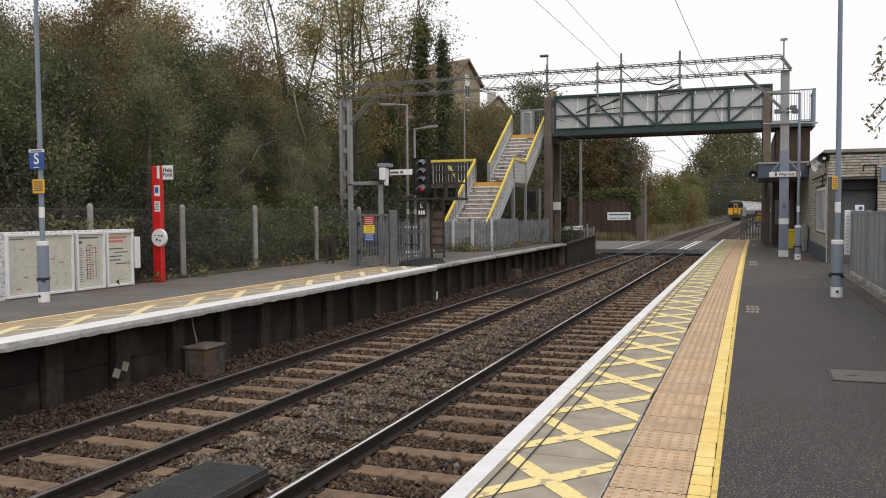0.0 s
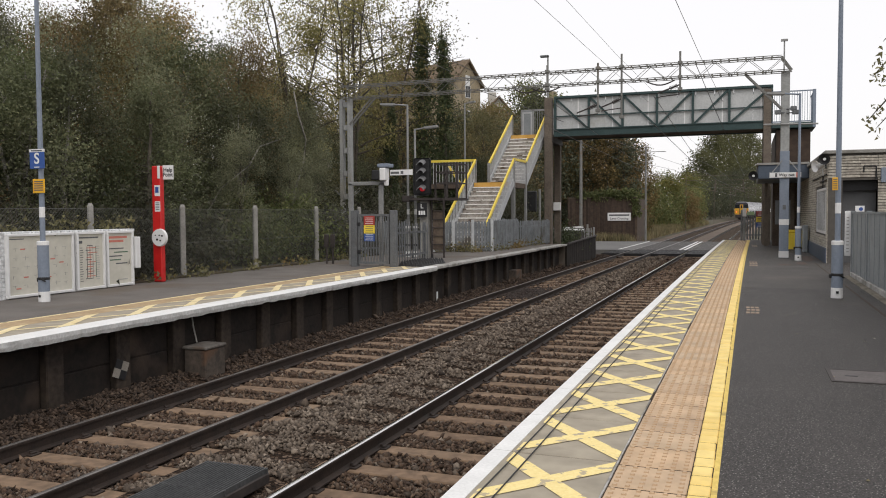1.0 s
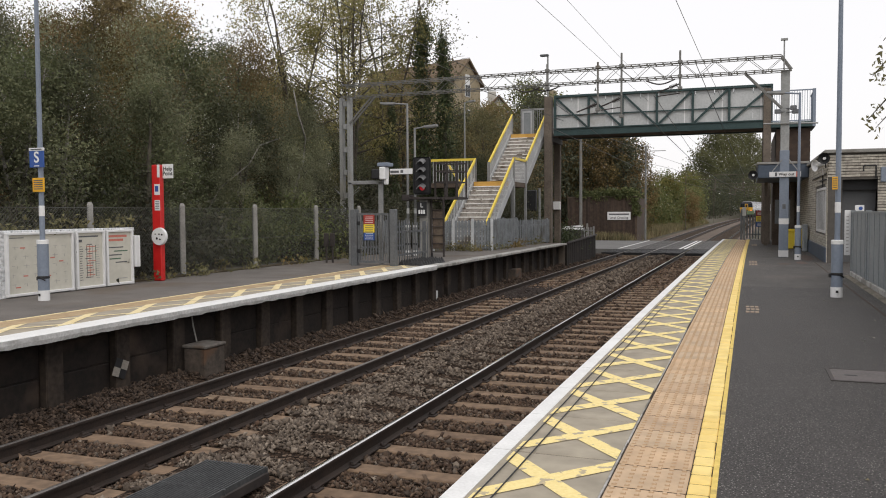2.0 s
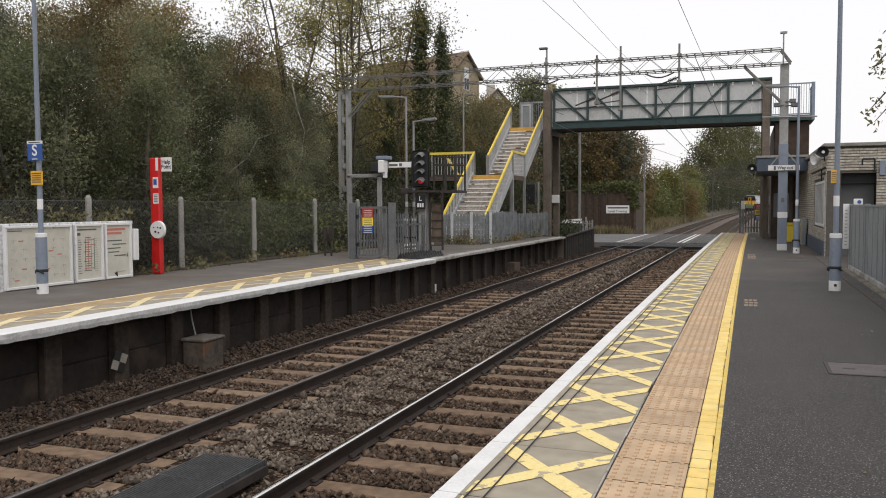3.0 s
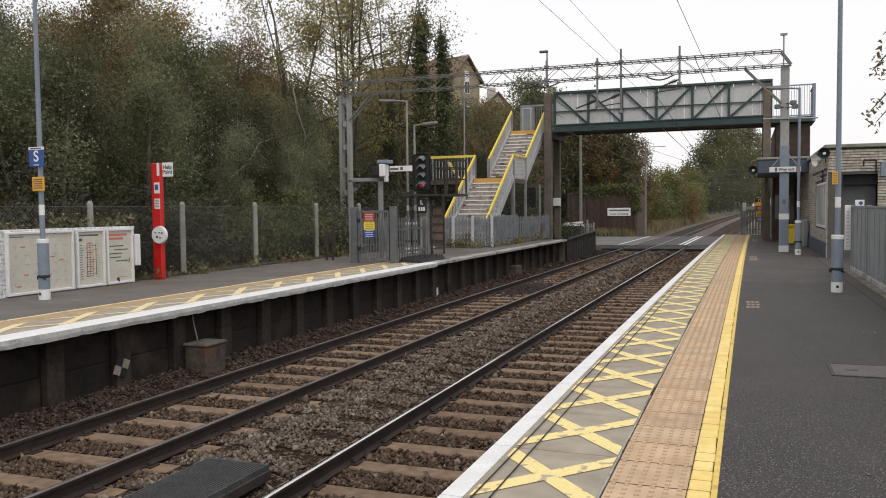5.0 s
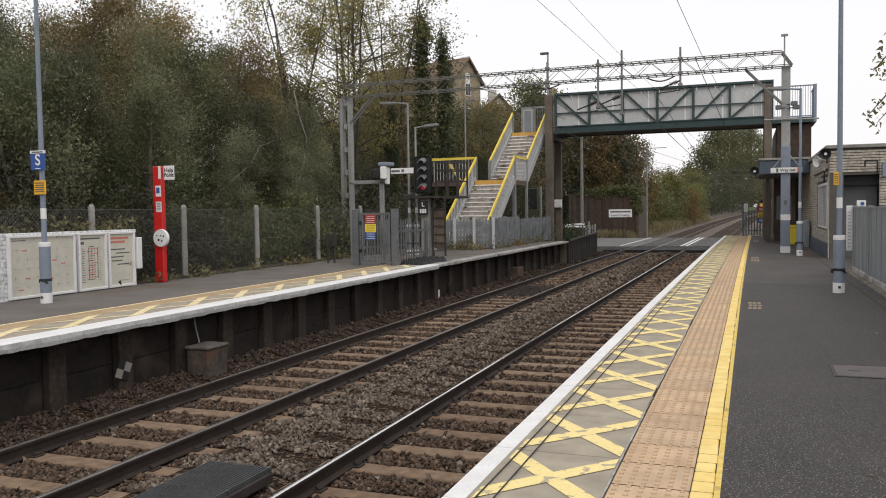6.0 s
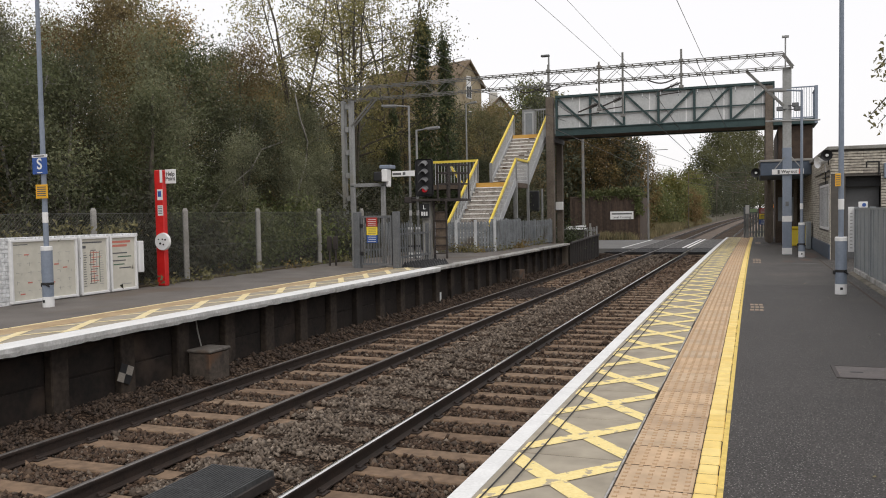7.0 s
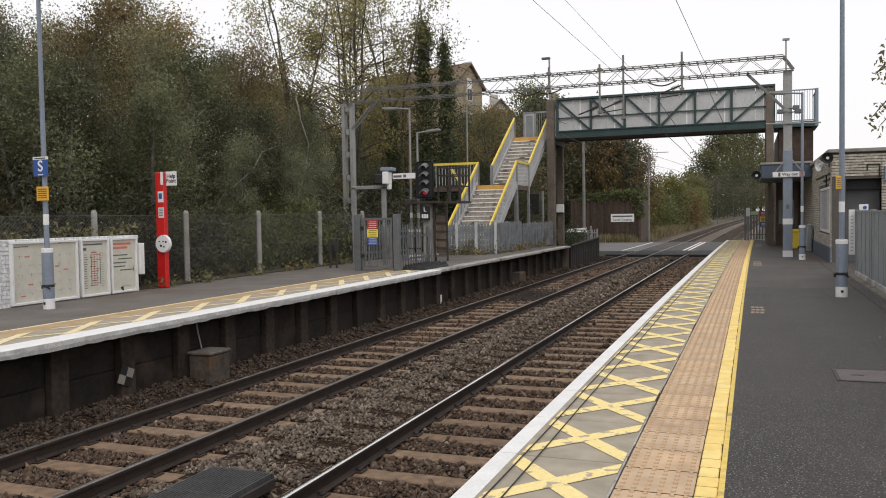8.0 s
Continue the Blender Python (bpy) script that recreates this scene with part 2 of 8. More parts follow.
DARK_STEEL = surface("dark_brown_steel", (0.025, 0.02, 0.019), (0.05, 0.04, 0.036), 5, 0.7, 0.1, fine=20)
RED = surface("red_enamel", (0.5, 0.012, 0.012), (0.58, 0.02, 0.018), 3, 0.4, 0.03, fine=12)
SIGN_RED = surface("sign_red", (0.34, 0.035, 0.028), (0.4, 0.05, 0.04), 8, 0.5, 0)
SIGN_WHITE = surface("sign_white", (0.68, 0.68, 0.68), (0.76, 0.76, 0.76), 4, 0.5, 0, fine=12)
SIGN_BLUE = surface("sign_blue", (0.03, 0.08, 0.28), (0.04, 0.1, 0.33), 6, 0.5, 0)
SIGN_YELLOW = surface("sign_yellow", (0.8, 0.6, 0.04), (0.85, 0.65, 0.06), 6, 0.5, 0)
SIGN_AMBER = surface("sign_amber", (0.72, 0.38, 0.02), (0.78, 0.42, 0.03), 6, 0.5, 0)
SIGN_GREEN = surface("sign_pale_green", (0.35, 0.5, 0.28), (0.4, 0.55, 0.32), 6, 0.5, 0)
PAPER = surface("poster_paper", (0.52, 0.5, 0.43), (0.6, 0.575, 0.5), 2, 0.6, 0.0, fine=9)
INK = surface("dark_print", (0.08, 0.08, 0.09), (0.14, 0.14, 0.14), 9, 0.7, 0)
INK_GREY = surface("grey_print", (0.3, 0.3, 0.29), (0.4, 0.39, 0.37), 9, 0.7, 0)
INK_GREEN = surface("green_print", (0.06, 0.13, 0.08), (0.1, 0.17, 0.11), 9, 0.7, 0)
INK_RED = surface("red_print", (0.5, 0.16, 0.12), (0.58, 0.2, 0.15), 9, 0.7, 0)
WHITE_BRICK = varied("white_painted_brick", [(0.6, 0.61, 0.62), (0.72, 0.73, 0.74), (0.66, 0.67, 0.68)], 0.8, False, 0.3, 16)
WIRE = surface("weathered_copper_wire", (0.06, 0.06, 0.06), (0.1, 0.1, 0.1), 3, 0.6, 0)
MESH_WIRE = surface("chain_link_wire", (0.07, 0.07, 0.065), (0.12, 0.12, 0.115), 3, 0.6, 0)
GLASS = surface("dark_window_glass", (0.015, 0.018, 0.02), (0.03, 0.034, 0.036), 1, 0.12, 0, fine=4, moving=True)
BARK = surface("bark", (0.045, 0.037, 0.028), (0.11, 0.095, 0.075), 6, 0.95, 0.8, fine=22, stain=((0.05, 0.06, 0.03), 0.55))
PALE_BARK = surface("pale_birch_bark", (0.13, 0.12, 0.1), (0.3, 0.285, 0.26), 5, 0.9, 0.5, fine=16, stain=((0.06, 0.055, 0.045), 0.5))
LEAF_DARK = leafy("dark_green_leaf", [(0.067, 0.076, 0.040), (0.104, 0.110, 0.057), (0.082, 0.091, 0.048), (0.135, 0.135, 0.072)], tint=(0.62, 0.7, 0.54))
LEAF_OLIVE = leafy("olive_leaf", [(0.131, 0.127, 0.061), (0.204, 0.188, 0.089), (0.157, 0.149, 0.073), (0.242, 0.215, 0.103)], tint=(1.2, 0.82, 0.5))
LEAF_BROWN = leafy("autumn_brown_leaf", [(0.143, 0.113, 0.055), (0.212, 0.156, 0.071), (0.171, 0.131, 0.062), (0.239, 0.179, 0.081)], tint=(0.62, 0.62, 0.68))
LEAF_YELLOW = leafy("yellow_green_leaf", [(0.149, 0.144, 0.069), (0.345, 0.305, 0.132), (0.218, 0.207, 0.098), (0.414, 0.345, 0.149)], 0.6, tint=(0.75, 0.78, 0.6))
LEAF_FAR = leafy("far_green_leaf", [(0.160, 0.172, 0.076), (0.192, 0.192, 0.084), (0.176, 0.180, 0.080), (0.200, 0.188, 0.084)], 0.45, tint=(0.7, 0.74, 0.72), patch=0.12)
LEAF_SCRUB = leafy("scrub_leaf", [(0.090, 0.107, 0.041), (0.123, 0.135, 0.051), (0.107, 0.119, 0.045), (0.172, 0.152, 0.057)], 0.35, tint=(1.0, 0.84, 0.52), patch=0.14)
# Undergrowth leaves, darkened in colour for the shade below the trees.
LEAF_BRAMBLE_SHADED = leafy("shaded_bramble_leaf", [(0.04, 0.043, 0.027), (0.068, 0.069, 0.042), (0.05, 0.052, 0.033), (0.085, 0.075, 0.045)], 0.25, tint=(0.8, 0.76, 0.7), patch=0.5)
LEAF_DIM = leafy("far_dark_leaf", [(0.062, 0.07, 0.044), (0.088, 0.094, 0.055), (0.073, 0.08, 0.049)], 0.3, tint=(0.75, 0.78, 0.8), patch=0.15)
LEAF_SALLOW = leafy("grey_green_leaf", [(0.141, 0.150, 0.090), (0.200, 0.206, 0.125), (0.167, 0.174, 0.106), (0.240, 0.239, 0.150)], tint=(0.68, 0.68, 0.56))
LEAF_RUST = leafy("rust_brown_leaf", [(0.139, 0.100, 0.046), (0.204, 0.136, 0.056), (0.165, 0.117, 0.053), (0.237, 0.162, 0.068)], tint=(0.66, 0.8, 0.6))
LEAF_IVY = leafy("ivy_leaf", [(0.03, 0.046, 0.02), (0.085, 0.108, 0.044), (0.05, 0.068, 0.029), (0.115, 0.135, 0.058)], 0.15)
LEAF_GREEN = leafy("fresh_green_leaf", [(0.075, 0.095, 0.034), (0.145, 0.165, 0.062), (0.105, 0.124, 0.046), (0.185, 0.182, 0.072)], tint=(0.8, 0.8, 0.74))
GRASS = leafy("dry_grass", [(0.18, 0.15, 0.085), (0.3, 0.25, 0.14), (0.14, 0.135, 0.065)])


# ---- building blocks ----
def box(bm, x0, x1, y0, y1, z0, z1, bevel=0.0, m=None):
    r = bmesh.ops.create_cube(bm, size=1.0)
    vs = r["verts"]
    for v in vs:
        v.co = Vector((x0 if v.co.x < 0 else x1, y0 if v.co.y < 0 else y1, z0 if v.co.z < 0 else z1))
    if bevel:
        es = list({e for v in vs for e in v.link_edges})
        vs = bmesh.ops.bevel(bm, geom=es, offset=bevel, segments=1, affect="EDGES")["verts"]
    if m is not None:
        bmesh.ops.transform(bm, matrix=m, verts=vs)
    return vs


def bar(bm, a, b, r, r2=None, n=8):
    """A round bar from a to b."""
    a, b = Vector(a), Vector(b)
    d = b - a
    m = Matrix.Translation((a + b) / 2) @ d.to_track_quat("Z", "Y").to_matrix().to_4x4()
    bmesh.ops.create_cone(bm, cap_ends=True, segments=n, radius1=r, radius2=r if r2 is None else r2, depth=d.length, matrix=m)


def beam(bm, a, b, w, h, up=(0, 0, 1)):
    """A square bar from a to b, w across and h high."""
    a, b = Vector(a), Vector(b)
    d = (b - a).normalized()
    side = d.cross(Vector(up))
    side = side.normalized() if side.length > 1e-4 else Vector((1, 0, 0))
    top = side.cross(d).normalized()
    vs = [bm.verts.new(p + side * (sx * w / 2) + top * (sz * h / 2)) for p in (a, b) for sx, sz in ((-1, -1), (1, -1), (1, 1), (-1, 1))]
    for q in ((0, 1, 2, 3), (7, 6, 5, 4), (0, 4, 5, 1), (1, 5, 6, 2), (2, 6, 7, 3), (3, 7, 4, 0)):
        bm.faces.new([vs[i] for i in q])
    return vs


def lathe(bm, cx, cy, profile, n=14):
    """Rings of (radius, height) round an upright axis."""
    rings = [[bm.verts.new((cx + r * math.cos(2 * math.pi * i / n), cy + r * math.sin(2 * math.pi * i / n), z)) for i in range(n)] for r, z in profile]
    for a, b in zip(rings, rings[1:]):
        for i in range(n):
            bm.faces.new((a[i], a[(i + 1) % n], b[(i + 1) % n], b[i]))
    bm.faces.new(rings[0][::-1])
    bm.faces.new(rings[-1])


def sweep(bm, profile, path, close=True):
    """A section of (side, height) carried along a path of points that runs roughly along y."""
    rings = [[bm.verts.new((p[0] + s, p[1], p[2] + h)) for s, h in profile] for p in path]
    k = len(profile)
    for a, b in zip(rings, rings[1:]):
        for i in range(k if close else k - 1):
            j = (i + 1) % k
            bm.faces.new((a[i], b[i], b[j], a[j]))
    if close:
        bm.faces.new(rings[0])
        bm.faces.new(rings[-1][::-1])


def mesh_of(name, bm, *materials, smooth=False):
    bmesh.ops.recalc_face_normals(bm, faces=bm.faces[:])
    me = bpy.data.meshes.new(name)
    bm.to_mesh(me)
    bm.free()
    for m in materials:
        me.materials.append(m)
    if smooth:
        for p in me.polygons:
            p.use_smooth = True
    return me


def part(name, bm, material, parent, label="", smooth=False):
    ob = new(name, mesh_of(name, bm, material, smooth=smooth))
    ob.parent = parent
    return tagged(ob, label)


def piece(name, me, parent, at=(0, 0, 0), turn=0.0):
    ob = new(name, me)
    ob.parent = parent
    ob.matrix_basis = pose(*at, 0, 0, turn)
    return ob


def setting(name, bm, material, label="", smooth=False):
    return tagged(new(name, mesh_of(name, bm, material, smooth=smooth)), label, kind="structure")


def thing(name, label, category, group="", at=(0, 0, 0), turn=0.0):
    ob = new(name)
    ob.matrix_basis = pose(*at, 0, 0, turn)
    return tagged(ob, label, category, group)


def single(name, bm, material, label, category, group="", smooth=False):
    return tagged(new(name, mesh_of(name, bm, material, smooth=smooth)), label, category, group)


B = bmesh.new


def writing(name, text, size, at, material, parent, turn=0.0, align="CENTER"):
    """Flat letters that stand upright and face -y before their turn."""
    cu = bpy.data.curves.new(name, "FONT")
    cu.body, cu.size, cu.align_x, cu.align_y, cu.extrude = text, size, align, "CENTER", 0.001
    cu.offset = size * 0.018
    tmp = new(name, cu)
    me = bpy.data.meshes.new_from_object(tmp.evaluated_get(bpy.context.evaluated_depsgraph_get()))
    bpy.data.objects.remove(tmp)
    me.materials.append(material)
    ob = new(name, me)
    ob.parent = parent
    ob.matrix_basis = pose(*at, 90, 0, turn)
    return ob


# ---- the line of the railway: straight past the platforms, then a slow bend and a gentle climb ----
EDGE_R, RAIL_4, RAIL_3, RAIL_2, RAIL_1, EDGE_L = -1.43, -2.225, -3.72, -5.61, -7.11, -7.86
TRACKS = ((RAIL_3 + RAIL_4) / 2, (RAIL_1 + RAIL_2) / 2)


def bend(y):
    return 1.5e-4 * y * y if y > 0 else 0.0


def rail_z(y):
    return -0.915 + max(0.0, y - 70) * 0.0063


def stations(y0, y1, step):
    k = max(1, round((y1 - y0) / step))
    return [y0 + (y1 - y0) * i / k for i in range(k + 1)]



# ---- ground ----
def smooth01(t):
    t = min(1.0, max(0.0, t))
    return t * t * (3 - 2 * t)


def ground_z(x, y):
    c = x - bend(min(max(y, 0), 420))
    low = rail_z(min(max(y, -50), 420)) - 0.42
    flat = smooth01((y - 44) / 5)
    left = (1 - flat) * (-0.06) + flat * (low + 0.4)
    right = (1 - flat) * (-0.08) + flat * (low + 0.4)
    z = low
    if c < -9.2:
        z = low + (left - low) * smooth01((-9.2 - c) / 1.2)
        z += max(0.0, min(60.0, -16 - c)) * 0.05 + 0.12 * math.sin(x * 0.9 + y * 0.6) * smooth01((-13 - c) / 4)
    elif c > -1.0:
        z = low + (right - low) * smooth01((c + 1.0) / 0.8)
    return z


def ground():
    xs = [-900, -400, -200, -100, -70, -50, -40, -32, -26, -22, -19, -17, -15, -14, -13.2, -12.6, -11.8, -11, -10.4, -9.9, -9.5, -9.2, -8.5, -6, -3, -1.5, -1, -0.7, -0.4, -0.2, 0.5, 2, 4, 7, 12, 20, 40, 80, 160, 400, 900]
    ys = [-300, -100, -40, -15, -5] + list(range(0, 100, 3)) + [105, 115, 125, 140, 160, 180, 200, 230, 260, 290, 320, 345, 370, 395, 420, 700, 1500]
    bm = B()
    rows = [[bm.verts.new((x + bend(min(max(y, 0), 420)), y, ground_z(x + bend(min(max(y, 0), 420)), y))) for x in xs] for y in ys]
    for a, b in zip(rows, rows[1:]):
        for i in range(len(xs) - 1):
            bm.faces.new((a[i], a[i + 1], b[i + 1], b[i]))
    setting("ground", bm, SOIL, "brown earth with leaf litter beside the railway", smooth=True)


def ballast():
    section = [(-8.6, -1.0), (-8.0, -1.0), (-7.6, -1.08), (-7.2, -1.1), (-5.5, -1.1), (-5.2, -1.07), (-4.6, -1.03), (-4.1, -1.07), (-3.6, -1.1), (-2.3, -1.1), (-1.9, -1.06), (-1.2, -1.06)]
    far = [(-9.3, -1.35), (-8.4, -1.1), (-7.6, -1.08), (-7.2, -1.1), (-5.5, -1.1), (-5.2, -1.07), (-4.6, -1.03), (-4.1, -1.07), (-3.6, -1.1), (-2.3, -1.1), (-1.2, -1.1), (-0.4, -1.35)]
    bm = B()
    sweep(bm, section, [(bend(y), y, 0) for y in stations(-6, 48, 3)], close=False)
    ob = setting("ballast_bed", bm, BALLAST_BED, "grey-brown crushed stone bed of the tracks")
    bm = B()
    sweep(bm, far, [(bend(y), y, rail_z(y) + 0.915) for y in stations(48, 402, 6)], close=False)
    setting("ballast_bed_far", bm, FAR_BED, "grey-brown crushed stone bed of the far tracks")
    # Loose stones on top, thinning with distance.
    rng = np.random.default_rng(5)
    sx, sz = np.array(section).T
    pts = []
    for y0, y1, dens, size in ((2.5, 7, 1250, 0.0225), (7, 11, 980, 0.024), (11, 17, 520, 0.027), (17, 27, 250, 0.034), (27, 47, 100, 0.046)):
        n = int((y1 - y0) * 6.9 * dens)
        x = rng.uniform(-8.25, -1.35, n)
        y = rng.uniform(y0, y1, n)
        z = np.interp(x, sx, sz)
        between = ((x > -7.9) & (x < -4.95)) | ((x > -4.55) & (x < -1.6))
        phase = ((y - 0.35) / 0.72) % 1.0
        on = between & (np.abs(phase - 0.5) < 0.2)
        keep = ~on & (np.abs(x - RAIL_3) > 0.09) & (np.abs(x - RAIL_2) > 0.09) & (np.abs(x - RAIL_1) > 0.09) & ~((x > -4.85) & (x < -4.05) & (y < 6.4))
        s = size * rng.lognormal(0, 0.28, n)
        z = z - np.where(between & (y > 17), 0.018, 0.0)
        pts.append(np.c_[x + 1.5e-4 * y * y, y, z + s * rng.uniform(0.05, 0.95, n), s][keep])
    pts = np.concatenate(pts)
    n = len(pts)
    octa = np.array([(1, 0, 0), (-1, 0, 0), (0, 1, 0), (0, -1, 0), (0, 0, 1), (0, 0, -1)], float)
    v = octa[None] * rng.uniform(0.6, 1.3, (n, 6, 1)) + rng.normal(0, 0.22, (n, 6, 3))
    v[:, :, 2] *= 0.8
    a = rng.uniform(0, 6.28, n)
    c, s = np.cos(a), np.sin(a)
    tilt = rng.normal(0, 0.5, n)
    x = v[:, :, 0] * c[:, None] - v[:, :, 1] * s[:, None]
    y = v[:, :, 0] * s[:, None] + v[:, :, 1] * c[:, None]
    z = v[:, :, 2] + x * tilt[:, None]
    v = np.stack([x, y, z], 2) * pts[:, None, 3:4] + pts[:, None, :3]
    tri = np.array([(0, 2, 4), (2, 1, 4), (1, 3, 4), (3, 0, 4), (2, 0, 5), (1, 2, 5), (3, 1, 5), (0, 3, 5)])
    six = (pts[:, 0] > -5.35) & (pts[:, 0] < -4.0) | (rng.random(n) < 0.12)
    cess = pts[:, 0] < -7.2 + 1.5e-4 * pts[:, 1] ** 2
    for keep, m, lab in ((cess, DIRTY_STONE, "dirty dark ballast stones along the platform wall"), (six & ~cess, GREY_STONE, "loose angular grey ballast stones between the tracks"), (~six & ~cess, BALLAST_STONE, "loose angular brown ballast stones among the sleepers")):
        k = int(keep.sum())
        f = (tri[None] + (np.arange(k) * 6)[:, None, None]).reshape(-1, 3)
        quick("ballast_stones", v[keep].reshape(-1, 3), f, m, lab, "gravel")


def quick(name, verts, faces, material, label="", category="", parent=None):
    """A large joined mesh from arrays; faces all have the same number of corners."""
    me = bpy.data.meshes.new(name)
    k = faces.shape[1]
    me.vertices.add(len(verts))
    me.vertices.foreach_set("co", np.ascontiguousarray(verts, dtype=np.float32).ravel())
    me.loops.add(faces.size)
    me.loops.foreach_set("vertex_index", np.ascontiguousarray(faces, dtype=np.int32).ravel())
    me.polygons.add(len(faces))
    me.polygons.foreach_set("loop_start", np.arange(0, faces.size, k, dtype=np.int32))
    me.update(calc_edges=True)
    me.materials.append(material)
    ob = new(name, me)
    if parent:
        ob.parent = parent
        return tagged(ob, label)
    return tagged(ob, label, category, kind="stuff")


FAR_SLEEPER = surface("dull_sleeper", (0.05, 0.037, 0.028), (0.105, 0.078, 0.058), 2, 0.95, 0.2)


def tracks():
    head = [(-0.07, 0), (0.07, 0), (0.07, 0.012), (0.012, 0.03), (0.012, 0.115), (0.036, 0.125), (0.036, 0.148), (0.03, 0.1545), (0.009, 0.159), (-0.009, 0.159), (-0.03, 0.1545), (-0.036, 0.148), (-0.036, 0.125), (-0.012, 0.115), (-0.012, 0.03), (-0.07, 0.012)]
    bm = B()
    box(bm, -1.3, 1.3, -0.125, 0.125, -0.14, 0, 0.012)
    sleeper = mesh_of("sleeper", bm, SLEEPER)
    bm = B()
    box(bm, -0.135, 0.135, -0.07, 0.07, 0.0, 0.018, 0.005)
    for s in (-1, 1):
        box(bm, s * 0.088 - 0.02, s * 0.088 + 0.02, -0.04, 0.04, 0.014, 0.038, 0.008)
        box(bm, s * 0.055 - 0.015, s * 0.055 + 0.015, -0.018, 0.018, 0.02, 0.048, 0.006)
    chair = mesh_of("rail_chair", bm, RUST)
    for k, (cx, pair) in enumerate(zip(TRACKS, ((RAIL_3, RAIL_4), (RAIL_1, RAIL_2)))):
        tr = thing("railway_track", "pair of rusted steel rails with bright heads on timber sleepers", "railway track", "tracks")
        for x in pair:
            bm = B()
            sweep(bm, head, [(x + bend(y), y, rail_z(y) - 0.159) for y in stations(-6, 402, 3)])
            bm.normal_update()
            r = part("rail", bm, RUST, tr, "rusted rail with a polished head")
            r.data.materials.append(DULL_TOP if k else RAIL_TOP)
            for p in r.data.polygons:
                if p.normal.z > 0.93 and r.data.vertices[p.vertices[0]].co.z > rail_z(p.center.y) - 0.02:
                    p.material_index = 1
        rng = random.Random(k)
        y = 0.35 + 0.36 - 0.72 * 9
        while y < 48:
            s = piece("sleeper", sleeper, tr, (cx + bend(y) + rng.uniform(-0.03, 0.03), y + rng.uniform(-0.02, 0.02), -1.075), rng.uniform(-0.7, 0.7))
            if y < 30:
                for x in pair:
                    c = new("rail_chair", chair)
                    c.parent = s
                    c.matrix_basis = pose(x - cx, 0, 0)
            y += 0.72
        bm = B()
        while y < 250:
            if not 50 < y < 68:
                z = rail_z(y) - 0.16
                box(bm, cx + bend(y) - 1.3, cx + bend(y) + 1.3, y - 0.12, y + 0.12, z - 0.1, z)
            y += 0.72
        far = part("far_sleeper_run", bm, FAR_SLEEPER, tr)
        far["kind"] = "stuff"


# ---- platforms ----
JOINT = surface("dark_joint_sand", (0.035, 0.025, 0.017), (0.07, 0.05, 0.033), 9, 0.95, 0.3)
# Blister sides: trodden grime, with their side shading painted in as well.
GRIME_AND_SHADE = surface("grime_and_side_shade", (0.38, 0.26, 0.15), (0.44, 0.3, 0.18), 9, 0.9, 0.0)

def dirty_flanks(me):
    """Dark, dirt-filled sides on a paving piece; its top keeps its own colour."""
    me.materials.append(JOINT)
    for p in me.polygons:
        if abs(p.normal.z) < 0.5 and p.area > 0.0005:
            p.material_index = len(me.materials) - 1


